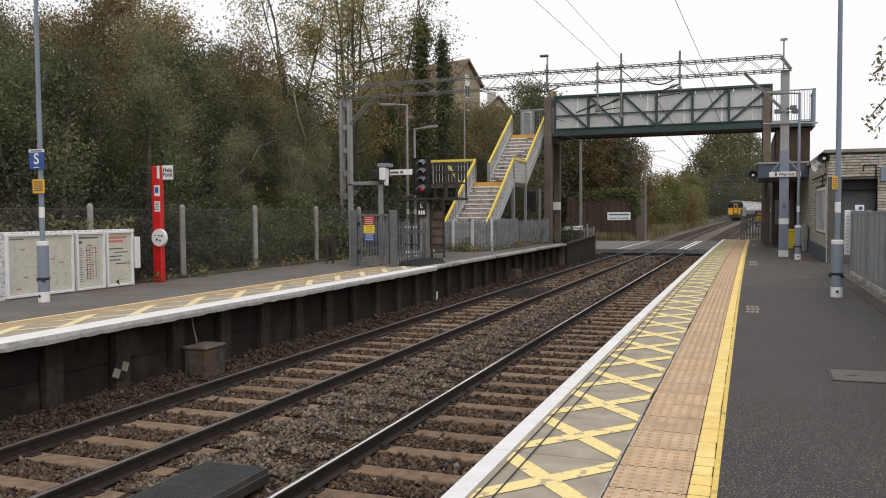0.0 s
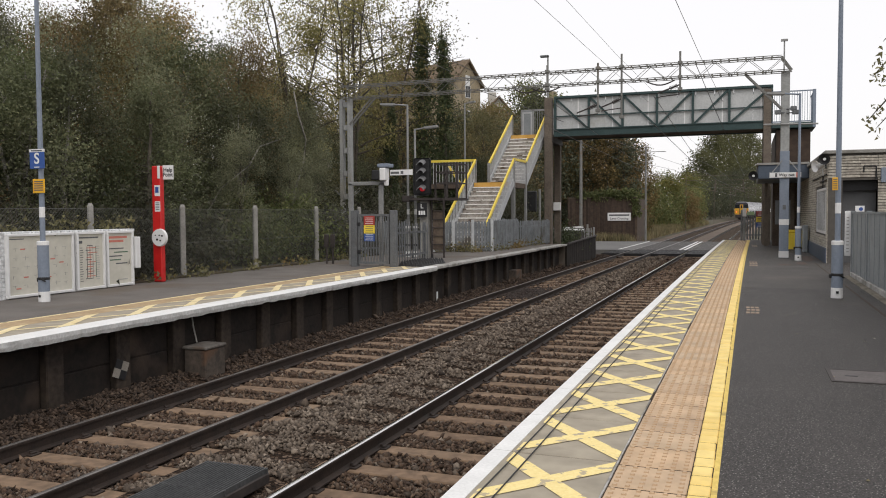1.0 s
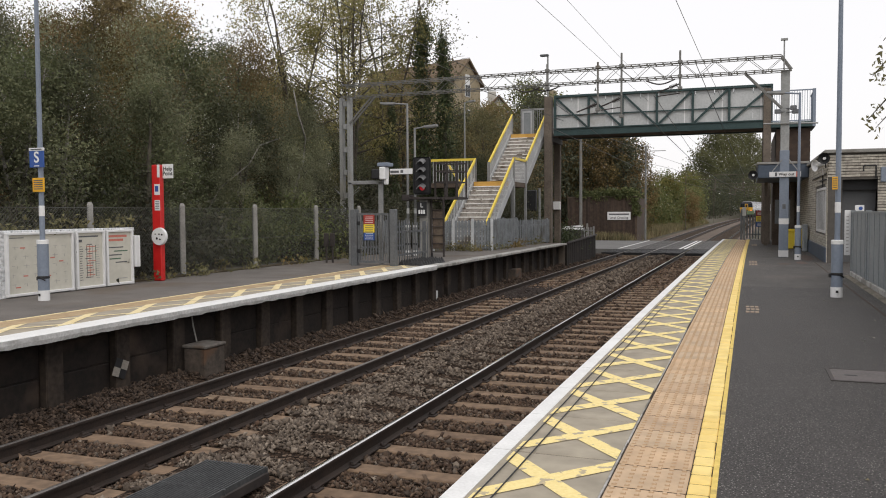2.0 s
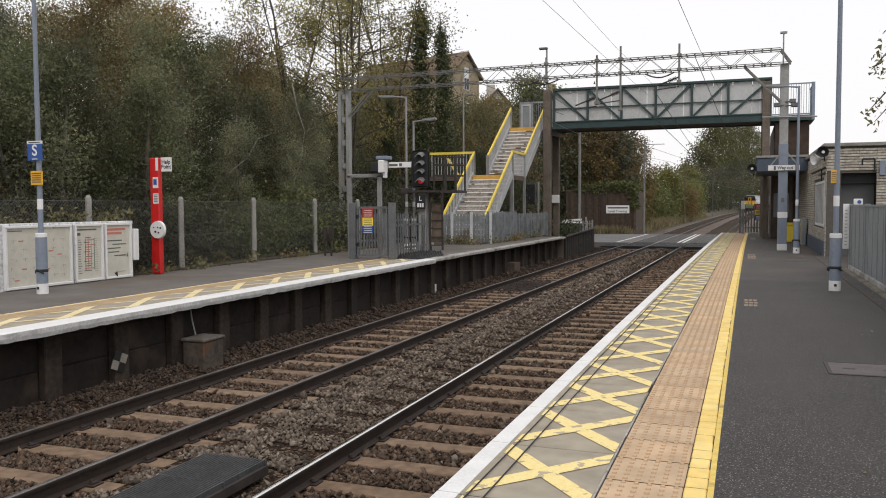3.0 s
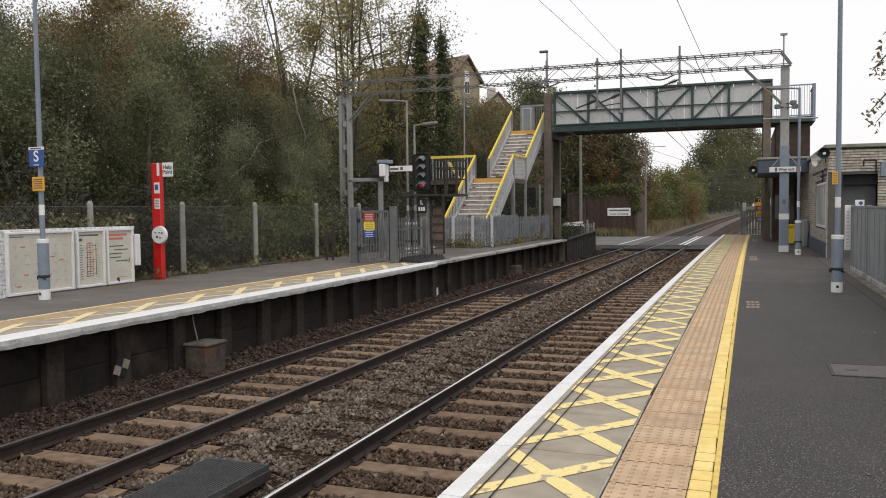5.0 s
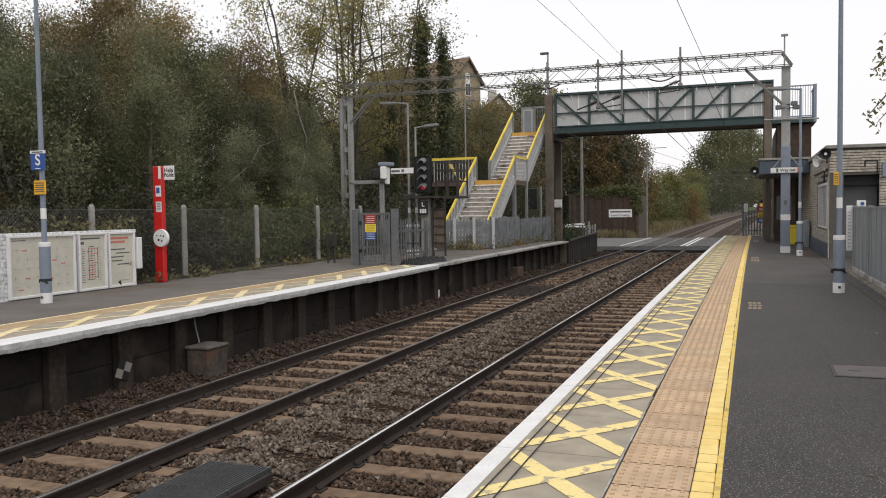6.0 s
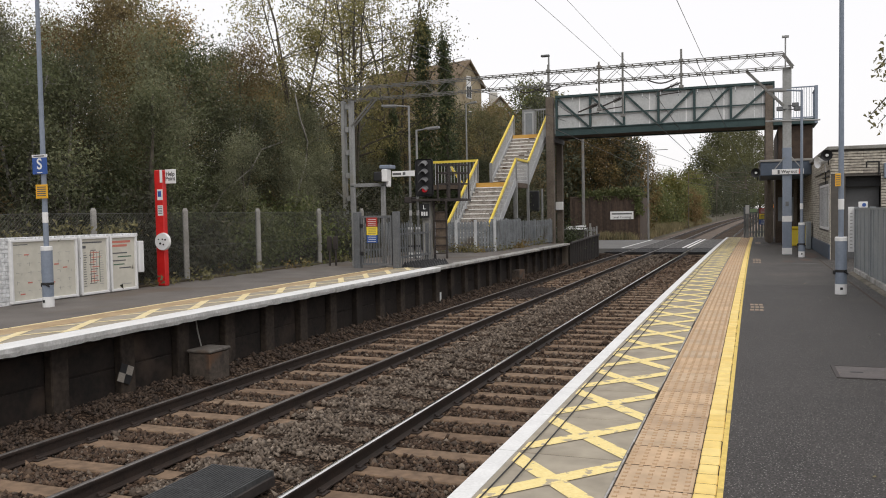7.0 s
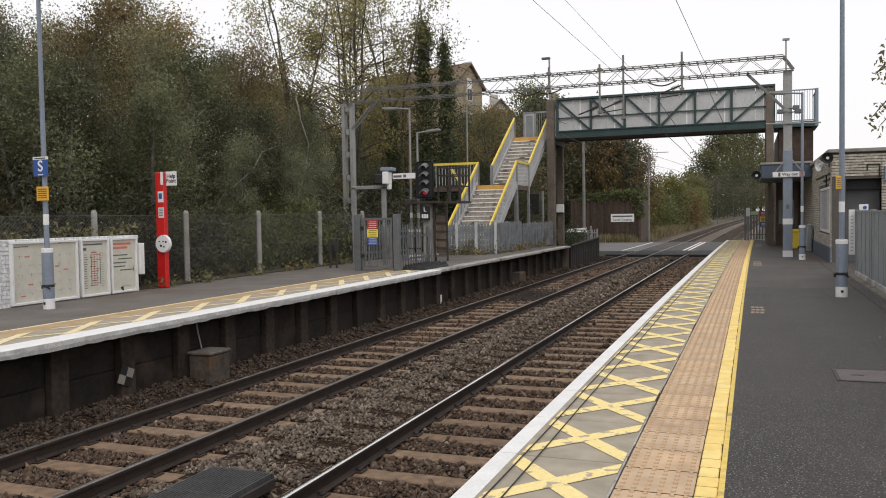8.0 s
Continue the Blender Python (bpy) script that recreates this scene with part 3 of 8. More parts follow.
def platform_right():
    bm = B()
    sweep(bm, [(EDGE_R + 0.3, -1.4), (2.6, -1.4), (2.6, -0.02), (-0.14, -0.02), (-0.14, -0.05), (EDGE_R + 0.3, -0.05)], [(bend(y), y, 0) for y in stations(-8, 44.2, 4)])
    base = setting("platform_right", bm, DARK_WALL, "solid body of the platform under its paving")
    bm = B()
    strip = [(-0.14, -0.02), (2.6, -0.02), (2.6, 0.002), (-0.14, 0.002)]
    sweep(bm, strip, [(bend(y), y, 0) for y in stations(-8, 16.6, 4)])
    setting("pavement_right", bm, ASPHALT, "dark speckled asphalt platform surface")
    # From 16.6 m on, the asphalt is lighter and browner.
    bm = B()
    sweep(bm, strip, [(bend(y), y, 0) for y in stations(16.6, 44.2, 4)])
    setting("pavement_right_worn", bm, ASPHALT_FAR, "lighter brown asphalt on the far part of the platform")
    # Coping slabs with a white edge and a worn yellow cross on each one.
    bm = B()
    box(bm, 0, 0.742, 0.007, 0.913, -0.09, 0, 0.006)
    slab = mesh_of("coping_slab", bm, COPING)
    dirty_flanks(slab)
    bm = B()
    box(bm, -0.01, 0.105, 0.004, 0.916, -0.06, 0.0035)
    white = mesh_of("white_edge", bm, WHITE_EDGE)
    bm = B()
    w = 0.105
    for y0, y1 in ((0.02, 0.9), (0.9, 0.02)):
        s = 1 if y1 > y0 else -1
        z = 0.0045 + 0.0004 * s
        q = [bm.verts.new(c) for c in ((0.13, y0, z), (0.13, y0 + s * w * 1.7, z), (0.735, y1, z), (0.735, y1 - s * w * 1.7, z))]
        bm.faces.new(q)
    cross = mesh_of("yellow_cross", bm, WORN_YELLOW)
    y, i = 4.72 - 0.92 * 13, 0
    while y < 43.5:
        x = EDGE_R + bend(y + 0.4)
        s = piece("coping_slab", slab, base, (x, y, 0))
        s.matrix_basis = s.matrix_basis @ pose(0, 0, 0, 0, 0, -math.degrees(3e-4 * y))
        for nm, me in (("white_edge", white), ("yellow_cross", cross)):
            c = new(nm, me)
            c.parent = s
        y += 0.92
    bm = B()
    sweep(bm, [(EDGE_R + 0.02, -0.07), (-0.14, -0.07), (-0.14, -0.005), (EDGE_R + 0.02, -0.005)], [(bend(y), y, 0) for y in stations(-7, 44, 4)])
    setting("trim_joint_bed", bm, JOINT, "dark sand joints between the paving stones")
    # Blister paving, one stone wide.
    bm = B()
    box(bm, 0.005, 0.399, 0.01, 0.39, -0.04, 0, 0.004)
    for a in range(6):
        for b in range(6):
            cx, cy = 0.034 + a * 0.0666, 0.034 + b * 0.0666
            lo = [bm.verts.new((cx + 0.0135 * u, cy + 0.0135 * v, 0.0)) for u, v in ((-1, -1), (1, -1), (1, 1), (-1, 1))]
            hi = [bm.verts.new((cx + 0.0085 * u, cy + 0.0085 * v, 0.0065)) for u, v in ((-1, -1), (1, -1), (1, 1), (-1, 1))]
            bm.faces.new(hi)
            for j in range(4):
                bm.faces.new((lo[j], lo[(j + 1) % 4], hi[(j + 1) % 4], hi[j]))
    blister = mesh_of("tactile_slab", bm, TACTILE, GRIME_AND_SHADE)
    for p in blister.polygons:
        if p.area < 0.0005 and abs(p.normal.z) < 0.95:
            p.material_index = 1
    dirty_flanks(blister)
    y = 3.07 - 0.4 * 24
    while y < 43.8:
        piece("tactile_slab", blister, base, (-0.678 + bend(y), y, 0.002))
        y += 0.4
    # The yellow line is painted on a row of small blocks.
    rng = random.Random(4)
    blocks = []
    for k in range(3):
        bm = B()
        box(bm, 0.002, 0.106 + 0.003 * k, 0.005, 0.161 - 0.003 * k, -0.05, 0.004, 0.006)
        blocks.append(mesh_of("painted_block", bm, YELLOW_BLOCK))
        dirty_flanks(blocks[-1])
    y = -6.6
    while y < 43.9:
        piece("painted_block", blocks[rng.randrange(3)], base, (-0.276 + bend(y), y, rng.uniform(-0.002, 0.001)), rng.uniform(-0.8, 0.8))
        y += 0.17
    bm = B()
    sweep(bm, [(-0.164, -0.01), (-0.13, -0.01), (-0.132, 0.0035), (-0.162, 0.0055)], [(bend(y), y, 0) for y in stations(-7, 44, 2)])
    setting("trim_yellow_line", bm, AMBER_LINE, "worn yellow paint beside the blocks")
    # End ramp and dark end wall.
    bm = B()
    sweep(bm, [(EDGE_R + 0.2, 0), (2.4, 0), (2.4, -1.3), (EDGE_R + 0.2, -1.3)], [(bend(44.2), 44.2, -0.04), (bend(49), 49, -0.9)])
    setting("ramp_right", bm, OLD_ASPHALT, "ramp down from the platform end")


def debris_on_track():
    """A low heap of dark spent ballast lying over the sleepers of the far track."""
    rng = np.random.default_rng(77)
    n = 1500
    x, y = -6.42 + rng.normal(0, 0.28, n), 24.7 + rng.normal(0, 0.75, n)
    z = -1.07 + 0.16 * np.exp(-((x + 6.42) / 0.3) ** 2 - ((y - 24.7) / 0.8) ** 2) * rng.uniform(0.2, 1.0, n)
    octa = np.array([(1, 0, 0), (-1, 0, 0), (0, 1, 0), (0, -1, 0), (0, 0, 1), (0, 0, -1)], float)
    v = octa[None] * rng.uniform(0.6, 1.4, (n, 6, 1)) + rng.normal(0, 0.2, (n, 6, 3))
    v = v * rng.uniform(0.025, 0.05, (n, 1, 1)) + np.c_[x, y, z][:, None]
    tri = np.array([(0, 2, 4), (2, 1, 4), (1, 3, 4), (3, 0, 4), (2, 0, 5), (1, 2, 5), (3, 1, 5), (0, 3, 5)])
    quick("spent_ballast", v.reshape(-1, 3), (tri[None] + (np.arange(n) * 6)[:, None, None]).reshape(-1, 3), RUST, "low heap of dark spent ballast over the sleepers", "gravel")


def platform_left():
    bm = B()
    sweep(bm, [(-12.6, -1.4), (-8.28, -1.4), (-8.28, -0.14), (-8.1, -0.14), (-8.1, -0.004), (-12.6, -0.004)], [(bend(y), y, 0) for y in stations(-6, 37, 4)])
    base = setting("platform_left", bm, DARK_WALL, "dark concrete platform wall, shade of its overhang in the colour")
    bm = B()
    sweep(bm, [(-12.6, -0.003), (-8.2, -0.003), (-8.2, 0.012), (-12.6, 0.012)], [(bend(y), y, 0) for y in stations(-6, 37, 4)])
    setting("pavement_left", bm, OLD_ASPHALT, "pale worn asphalt platform surface")
    # Overhanging edge: bright white as far as the gate, with a ragged lower lip; bare worn stones after it.
    rng = random.Random(6)
    bm = B()
    rings = []
    for y in stations(-4.0, 20.6, 0.11):
        x = EDGE_L + bend(y)
        lip = -0.105 + rng.uniform(-0.009, 0.009) + 0.003 * math.sin(y * 1.7)
        rings.append([bm.verts.new(c) for c in ((x - 0.34, y, -0.1), (x - 0.34, y, 0.016), (x - 0.03, y, 0.017), (x, y, 0.004), (x + rng.uniform(-0.008, 0.004), y, lip * 0.5), (x - 0.02, y, lip), (x - 0.2, y, lip + 0.03))])
    for a, b in zip(rings, rings[1:]):
        for i in range(7):
            j = (i + 1) % 7
            bm.faces.new((a[i], b[i], b[j], a[j]))
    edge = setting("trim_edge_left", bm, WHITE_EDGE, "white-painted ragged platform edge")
    # Faces that don't look up take the greyer, blotched white.
    edge.data.materials.append(GREYED_WHITE)
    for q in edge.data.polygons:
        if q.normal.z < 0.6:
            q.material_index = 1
    k = 18
    step = 16.3 / k
    bm = B()
    box(bm, 0.08, 0.42, 0.001, step - 0.001, -0.06, 0.016, 0.008)
    me = mesh_of("worn_edge_stone", bm, WORN_EDGE)
    for i in range(k):
        y = 20.6 + i * step
        piece("worn_edge_stone", me, base, (EDGE_L - 0.42 + bend(y + 0.4), y, rng.uniform(-0.006, 0.006)))
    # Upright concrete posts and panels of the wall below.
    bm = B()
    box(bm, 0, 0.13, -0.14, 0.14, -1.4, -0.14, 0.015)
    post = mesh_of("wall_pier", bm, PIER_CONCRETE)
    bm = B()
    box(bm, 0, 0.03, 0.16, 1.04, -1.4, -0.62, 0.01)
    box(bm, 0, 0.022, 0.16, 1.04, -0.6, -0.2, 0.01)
    panel = mesh_of("wall_panel", bm, DARK_WALL)
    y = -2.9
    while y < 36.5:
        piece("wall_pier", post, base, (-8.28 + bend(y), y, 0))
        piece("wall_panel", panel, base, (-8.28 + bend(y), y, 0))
        y += 1.2
    # Painted hatching behind the white edge.
    bm = B()
    for y in stations(-4, 20.4, 1.0)[:-1]:
        box(bm, -9.33 + bend(y), -9.27 + bend(y), y, y + 0.98, 0.0125, 0.0165)
    setting("trim_yellow_line_left", bm, PALE_YELLOW, "faded yellow line along the platform")
    bm = B()
    box(bm, -9.27, -8.83, -4, 20.4, 0.0122, 0.0135)
    setting("trim_tactile_left", bm, TACTILE_WORN, "worn buff paving strip behind the hatching")
    bm = B()
    box(bm, -8.83, -8.2, -4, 20.4, 0.0121, 0.0131)
    setting("trim_coping_left", bm, COPING, "grey-buff slabs with painted hatching")
    bm = B()
    for i in range(-3, 12):
        y = 8.22 + i * 1.255
        q = [(-8.2, y - 0.26, 0.0175), (-8.2, y, 0.0175), (-8.83, y + 1.18, 0.0175), (-8.83, y + 0.92, 0.0175)]
        bm.faces.new([bm.verts.new(c) for c in q])
        q = [(-8.2, y + 0.04, 0.017), (-8.2, y + 0.2, 0.017), (-8.83, y - 0.95, 0.017), (-8.83, y - 1.11, 0.017)]
        bm.faces.new([bm.verts.new(c) for c in q])
    setting("trim_hatching_left", bm, PALE_YELLOW, "faded yellow zigzag hatching")
    # Ramp at the far end with a timber side.
    bm = B()
    sweep(bm, [(-12.0, 0), (-8.0, 0), (-8.0, -1.3), (-12.0, -1.3)], [(bend(37), 37, 0.0), (bend(43), 43, -0.75)])
    setting("ramp_left", bm, OLD_ASPHALT, "ramp down from the platform end")
    side = setting("trim_ramp_side", B(), DARK_WALL, "dark weathered board parapet beside the ramp")
    for i in range(17):
        y = 37.05 + i * 0.42
        bm = B()
        box(bm, -0.035, 0.035, 0.0, 0.405, -1.05, 0.04 + 0.011 * i, 0.008)
        piece("board", mesh_of("board", bm, DARK_WALL), side, (-7.94 + bend(y), y, 0))
    bm = B()
    beam(bm, (-7.88 + bend(37), 37.1, 0.02), (-7.86 + bend(44), 44.1, 0.22), 0.08, 0.07)
    part("capping", bm, DARK_STEEL, side)


TACTILE_WORN = surface("worn_buff_paving", (0.32, 0.225, 0.125), (0.46, 0.34, 0.2), 3, 0.85, 0.2, fine=20, stain=((0.24, 0.145, 0.07), 0.56))


def crossing():
    z = -0.925
    bm = B()
    sweep(bm, [(-60, z - 0.3), (30, z - 0.3), (30, z), (-60, z)], [(bend(y), y, 0) for y in stations(52.5, 68, 6)])
    road = setting("road", bm, ROAD, "grey asphalt road over the level crossing")
    bm = B()
    for x0, x1 in ((RAIL_1 + 0.1, RAIL_2 - 0.1), (RAIL_2 + 0.1, RAIL_3 - 0.1), (RAIL_3 + 0.1, RAIL_4 - 0.1)):
        for i in range(5):
            y = 52.5 + i * 3.1
            box(bm, x0 + bend(y), x1 + bend(y), y, y + 3.05, z, z + 0.02)
    setting("road_panels", bm, ASPHALT, "dark crossing panels between the rails")
    bm = B()
    for x in (-8.05, -4.32, -4.02):
        for y0, y1 in ((52.7, 67.8),):
            q = [(x - 0.07 + bend(y0), y0, z + 0.026), (x + 0.07 + bend(y0), y0, z + 0.026), (x + 0.07 + bend(y1), y1, z + 0.026), (x - 0.07 + bend(y1), y1, z + 0.026)]
            bm.faces.new([bm.verts.new(c) for c in q])
    setting("road_lines", bm, WHITE_EDGE, "white painted lines on the crossing")
    # Dark timber trespass guards on the near side.
    for x0, x1 in ((-8.3, RAIL_1 - 0.12), (RAIL_1 + 0.12, RAIL_2 - 0.12), (RAIL_2 + 0.12, RAIL_3 - 0.12), (RAIL_3 + 0.12, RAIL_4 - 0.1)):
        g = thing("trespass_guard", "dark timber trespass guard beside the level crossing", "trespass guard", "trespass guards")
        bm = B()
        for i in range(18):
            y = 48 + i * 0.25
            beam(bm, (x0 + bend(y), y, -0.99), (x1 + bend(y), y, -0.99), 0.14, 0.14)
        part("slats", bm, BLACK, g)["kind"] = "stuff"


# ---- footbridge and its stairs ----
PIER = surface("stained_concrete", (0.088, 0.071, 0.057), (0.165, 0.136, 0.11), 2, 0.9, 0.3, fine=18, stain=((0.17, 0.15, 0.12), 0.6))
RISER = surface("dark_riser", (0.2, 0.175, 0.15), (0.42, 0.39, 0.36), 6, 0.9, 0.2, fine=24, stain=((0.1, 0.07, 0.05), 0.54))

def footbridge():
    br = thing("footbridge", "dark green steel truss footbridge with pale panels over the tracks", "footbridge")
    x0, x1, z0, z1 = -8.55, 1.0, 5.03, 6.89
    for yy, far in ((38.2, False), (40.2, True)):
        bm = B()
        box(bm, x0, x1, yy - 0.08, yy + 0.08, z0, z0 + 0.3)
        box(bm, x0, x1, yy - 0.13, yy + 0.13, z0 - 0.02, z0 + 0.03)
        box(bm, x0, x1, yy - 0.13, yy + 0.13, z0 + 0.28, z0 + 0.33)
        part("bottom_girder", bm, BRIDGE_GREEN, br)
        bm = B()
        box(bm, x0, x1, yy - 0.09, yy + 0.09, z1 - 0.11, z1, 0.01)
        part("top_chord", bm, BRIDGE_GREEN, br)
        bm = B()
        box(bm, x0, x1, yy - 0.04, yy + 0.02, 5.93, 5.98)
        part("middle_rail", bm, BRIDGE_GREEN, br)
        xs = [x0 + 0.05, -6.92, -5.38, -3.85, -2.3, -0.77, x1 - 0.05]
        for x in xs:
            bm = B()
            box(bm, x - 0.05, x + 0.05, yy - 0.07, yy + 0.05, z0 + 0.3, z1 - 0.1)
            part("post", bm, BRIDGE_GREEN, br)
        for i in range(6):
            a, b = xs[i], xs[i + 1]
            bm = B()
            p, q = ((a + 0.05, z1 - 0.12), (b - 0.05, z0 + 0.32)) if i < 3 else ((a + 0.05, z0 + 0.32), (b - 0.05, z1 - 0.12))
            beam(bm, (p[0], yy - 0.02, p[1]), (q[0], yy - 0.02, q[1]), 0.05, 0.09)
            part("diagonal", bm, BRIDGE_GREEN, br)
        w = (x1 - x0) / 12
        for i in range(12):
            bm = B()
            box(bm, x0 + i * w + 0.008, x0 + (i + 1) * w - 0.008, yy + (0.06 if not far else -0.1), yy + (0.085 if not far else -0.075), z0 + 0.3, z1 - 0.1)
            part("panel", bm, BRIDGE_PANEL, br, "pale grey parapet panel")
            if i % 2 and not far:
                bm = B()
                box(bm, x0 + i * w + 0.3, x0 + i * w + 0.35, yy + 0.045, yy + 0.06, z0 + 0.33, z1 - 0.11)
                part("joint_strip", bm, SIGN_WHITE, br, "white joint strip")
    bm = B()
    box(bm, x0, x1, 38.3, 40.1, z0 + 0.02, z0 + 0.2)
    part("deck", bm, OLD_TIMBER, br)
    for x in (-8.82, 0.78):
        for y in (38.2, 40.2):
            bm = B()
            w = 0.16 if x > 0 else 0.18 if y < 39 else 0.15
            box(bm, x - w, x + w, y - 0.16, y + 0.16, -0.3, 6.85 if x < 0 and y < 39 else 5.0 if x < 0 else 6.7, 0.02)
            part("pier", bm, PIER, br, "weathered upright leg")
    bm = B()
    box(bm, -9.05, -8.6, 38.1, 40.3, 4.75, 5.0)
    part("crosshead", bm, DARK_STEEL, br)
    # Landing on the other platform, with bar railings, above a brown boarded stair.
    bm = B()
    box(bm, 0.95, 2.68, 38.0, 40.4, 5.0, 5.22)
    part("landing", bm, BRIDGE_GREEN, br)
    for z in (5.24, 6.52):
        bm = B()
        box(bm, 0.95, 2.66, 38.02, 38.07, z, z + 0.05)
        box(bm, 2.61, 2.66, 38.02, 40.3, z, z + 0.05)
        part("railing_frame", bm, GREY_PAINT, br)
    for i in range(16):
        bm = B()
        bar(bm, (1.05 + i * 0.1, 38.045, 5.25), (1.05 + i * 0.1, 38.045, 6.54), 0.011, n=6)
        part("railing_bar", bm, GREY_PAINT, br)
    for i in range(14):
        bm = B()
        bar(bm, (2.635, 38.2 + i * 0.15, 5.25), (2.635, 38.2 + i * 0.15, 6.54), 0.011, n=6)
        part("railing_bar", bm, GREY_PAINT, br)
    bm = B()
    box(bm, 2.56, 2.68, 37.98, 38.1, 5.0, 6.58)
    part("railing_post", bm, GREY_PAINT, br)
    bm = B()
    box(bm, 1.15, 2.5, 38.3, 46, 0.0, 4.95)
    part("boarded_stair", bm, WALL_BOARD, br, "brown boarded stair enclosure")


def stairs():
    st = thing("footbridge_stairs", "steel stairs with worn pale steps and yellow handrails", "stairs")
    xl, xr = -10.9, -9.2
    za, zb = 2.72, 5.22
    flights = ((29.4, 33.35, 0.0, za, 15), (35.4, 39.2, za, zb, 14))
    for y0, y1, z0, z1, n in flights:
        g, r = (y1 - y0) / n, (z1 - z0) / n
        bm = B()
        box(bm, xl + 0.06, xr - 0.06, 0, g + 0.03, -0.045, 0, 0.008)
        tread = mesh_of("step", bm, STEP_MAT)
        bm = B()
        box(bm, xl + 0.06, xr - 0.06, 0.03, 0.05, -r, -0.045)
        riser = mesh_of("riser", bm, RISER)
        for i in range(n):
            s = piece("step", tread, st, (0, y0 + i * g, z0 + (i + 1) * r))
            c = new("riser", riser)
            c.parent = s
        for x in (xl, xr):
            bm = B()
            beam(bm, (x, y0, z0 + 0.05), (x, y1, z1 + 0.05), 0.05, 0.3)
            part("stringer", bm, STAIR_STEEL, st)
            bm = B()
            h = 0.95
            beam(bm, (x, y0, z0 + h), (x, y1 + 0.1, z1 + h + 0.04), 0.07, 0.1)
            part("handrail", bm, RAIL_YELLOW, st, "yellow handrail")
            k = 22
            for i in range(k):
                t = (i + 0.5) / k
                y, z = y0 + (y1 - y0) * t, z0 + (z1 - z0) * t
                bm = B()
                box(bm, x - 0.012, x + 0.012, y - 0.035, y + 0.035, z + 0.15, z + h - 0.02)
                part("baluster", bm, STAIR_STEEL, st)
    # Half landing, which also reaches to a second flight on its far side.
    bm = B()
    box(bm, -13.6, xr, 33.35, 35.4, za - 0.2, za)
    part("landing", bm, OLD_TIMBER, st)
    bm = B()
    box(bm, xl + 0.05, xr - 0.05, 33.05, 33.075, za - 0.19, za + 0.012)
    box(bm, xl + 0.05, xr - 0.05, 33.07, 33.35, za, za + 0.012)
    part("nosing", bm, surface("ochre_nosing", (0.5, 0.27, 0.05), (0.6, 0.36, 0.1), 4, 0.8, 0.1), st, "ochre painted landing edge")
    bm = B()
    box(bm, xl + 0.05, xr - 0.05, 38.9, 38.925, zb - 0.16, zb + 0.012)
    box(bm, xl + 0.05, xr - 0.05, 38.92, 39.2, zb, zb + 0.012)
    part("nosing", bm, bpy.data.materials["ochre_nosing"], st, "ochre painted landing edge")
    for y in (33.4,):
        bm = B()
        beam(bm, (-13.5, y, za + 0.98), (xl, y, za + 0.98), 0.07, 0.1)
        part("handrail", bm, RAIL_YELLOW, st, "yellow handrail")
        for i in range(18):
            bm = B()
            x = -13.4 + i * 0.145
            box(bm, x - 0.012, x + 0.012, y - 0.012, y + 0.012, za, za + 0.95)
            part("baluster", bm, STAIR_STEEL, st)
    bm = B()
    beam(bm, (xr, 33.35, za + 0.98), (xr, 35.4, za + 0.98), 0.07, 0.1)
    part("handrail", bm, RAIL_YELLOW, st, "yellow handrail")
    for i in range(13):
        bm = B()
        y = 33.45 + i * 0.155
        box(bm, xr - 0.012, xr + 0.012, y - 0.012, y + 0.012, za, za + 0.95)
        part("baluster", bm, STAIR_STEEL, st)
    bm = B()
    beam(bm, (-12.8, 35.3, za + 0.9), (-12.2, 35.3, za), 0.07, 0.1)
    part("handrail", bm, RAIL_YELLOW, st, "yellow handrail")
    # Top landing with a panel gate and bar railing at its back.
    bm = B()
    box(bm, xl - 0.1, -8.5, 39.2, 41.2, zb - 0.2, zb)
    part("landing", bm, OLD_TIMBER, st)
    bm = B()
    for x in (xl, -10.3, xr - 0.1, -8.7):
        box(bm, x - 0.04, x + 0.04, 41.08, 41.16, zb, zb + 1.5)
    box(bm, xl, -8.6, 41.09, 41.15, zb + 1.42, zb + 1.5)
    box(bm, xl, -8.6, 41.09, 41.15, zb + 0.1, zb + 0.16)
    part("railing_frame", bm, GALV, st)
    bm = B()
    box(bm, xl + 0.04, -10.34, 41.1, 41.14, zb + 0.1, zb + 1.42)
    part("railing_panel", bm, FENCE_GREY, st)
    bm = B()
    for a, b, c, d in ((xl + 0.05, -10.35, zb + 0.14, zb + 0.2), (xl + 0.05, -10.35, zb + 1.3, zb + 1.38), (xl + 0.05, xl + 0.12, zb + 0.2, zb + 1.3), (-10.42, -10.35, zb + 0.2, zb + 1.3)):
        box(bm, a, b, 41.07, 41.1, c, d)
    part("panel_frame", bm, STAIR_STEEL, st)
    for i in range(13):
        bm = B()
        x = -10.2 + i * 0.12
        bar(bm, (x, 41.12, zb + 0.1), (x, 41.12, zb + 1.45), 0.014, n=6)
        part("railing_bar", bm, GALV, st)
    for x in (xl, xr):
        for y, z in ((33.4, za), (35.35, za), (39.25, zb)):
            bm = B()
            box(bm, x - 0.05, x + 0.05, y - 0.05, y + 0.05, -0.1, z + 0.98)
            part("post", bm, GALV, st)


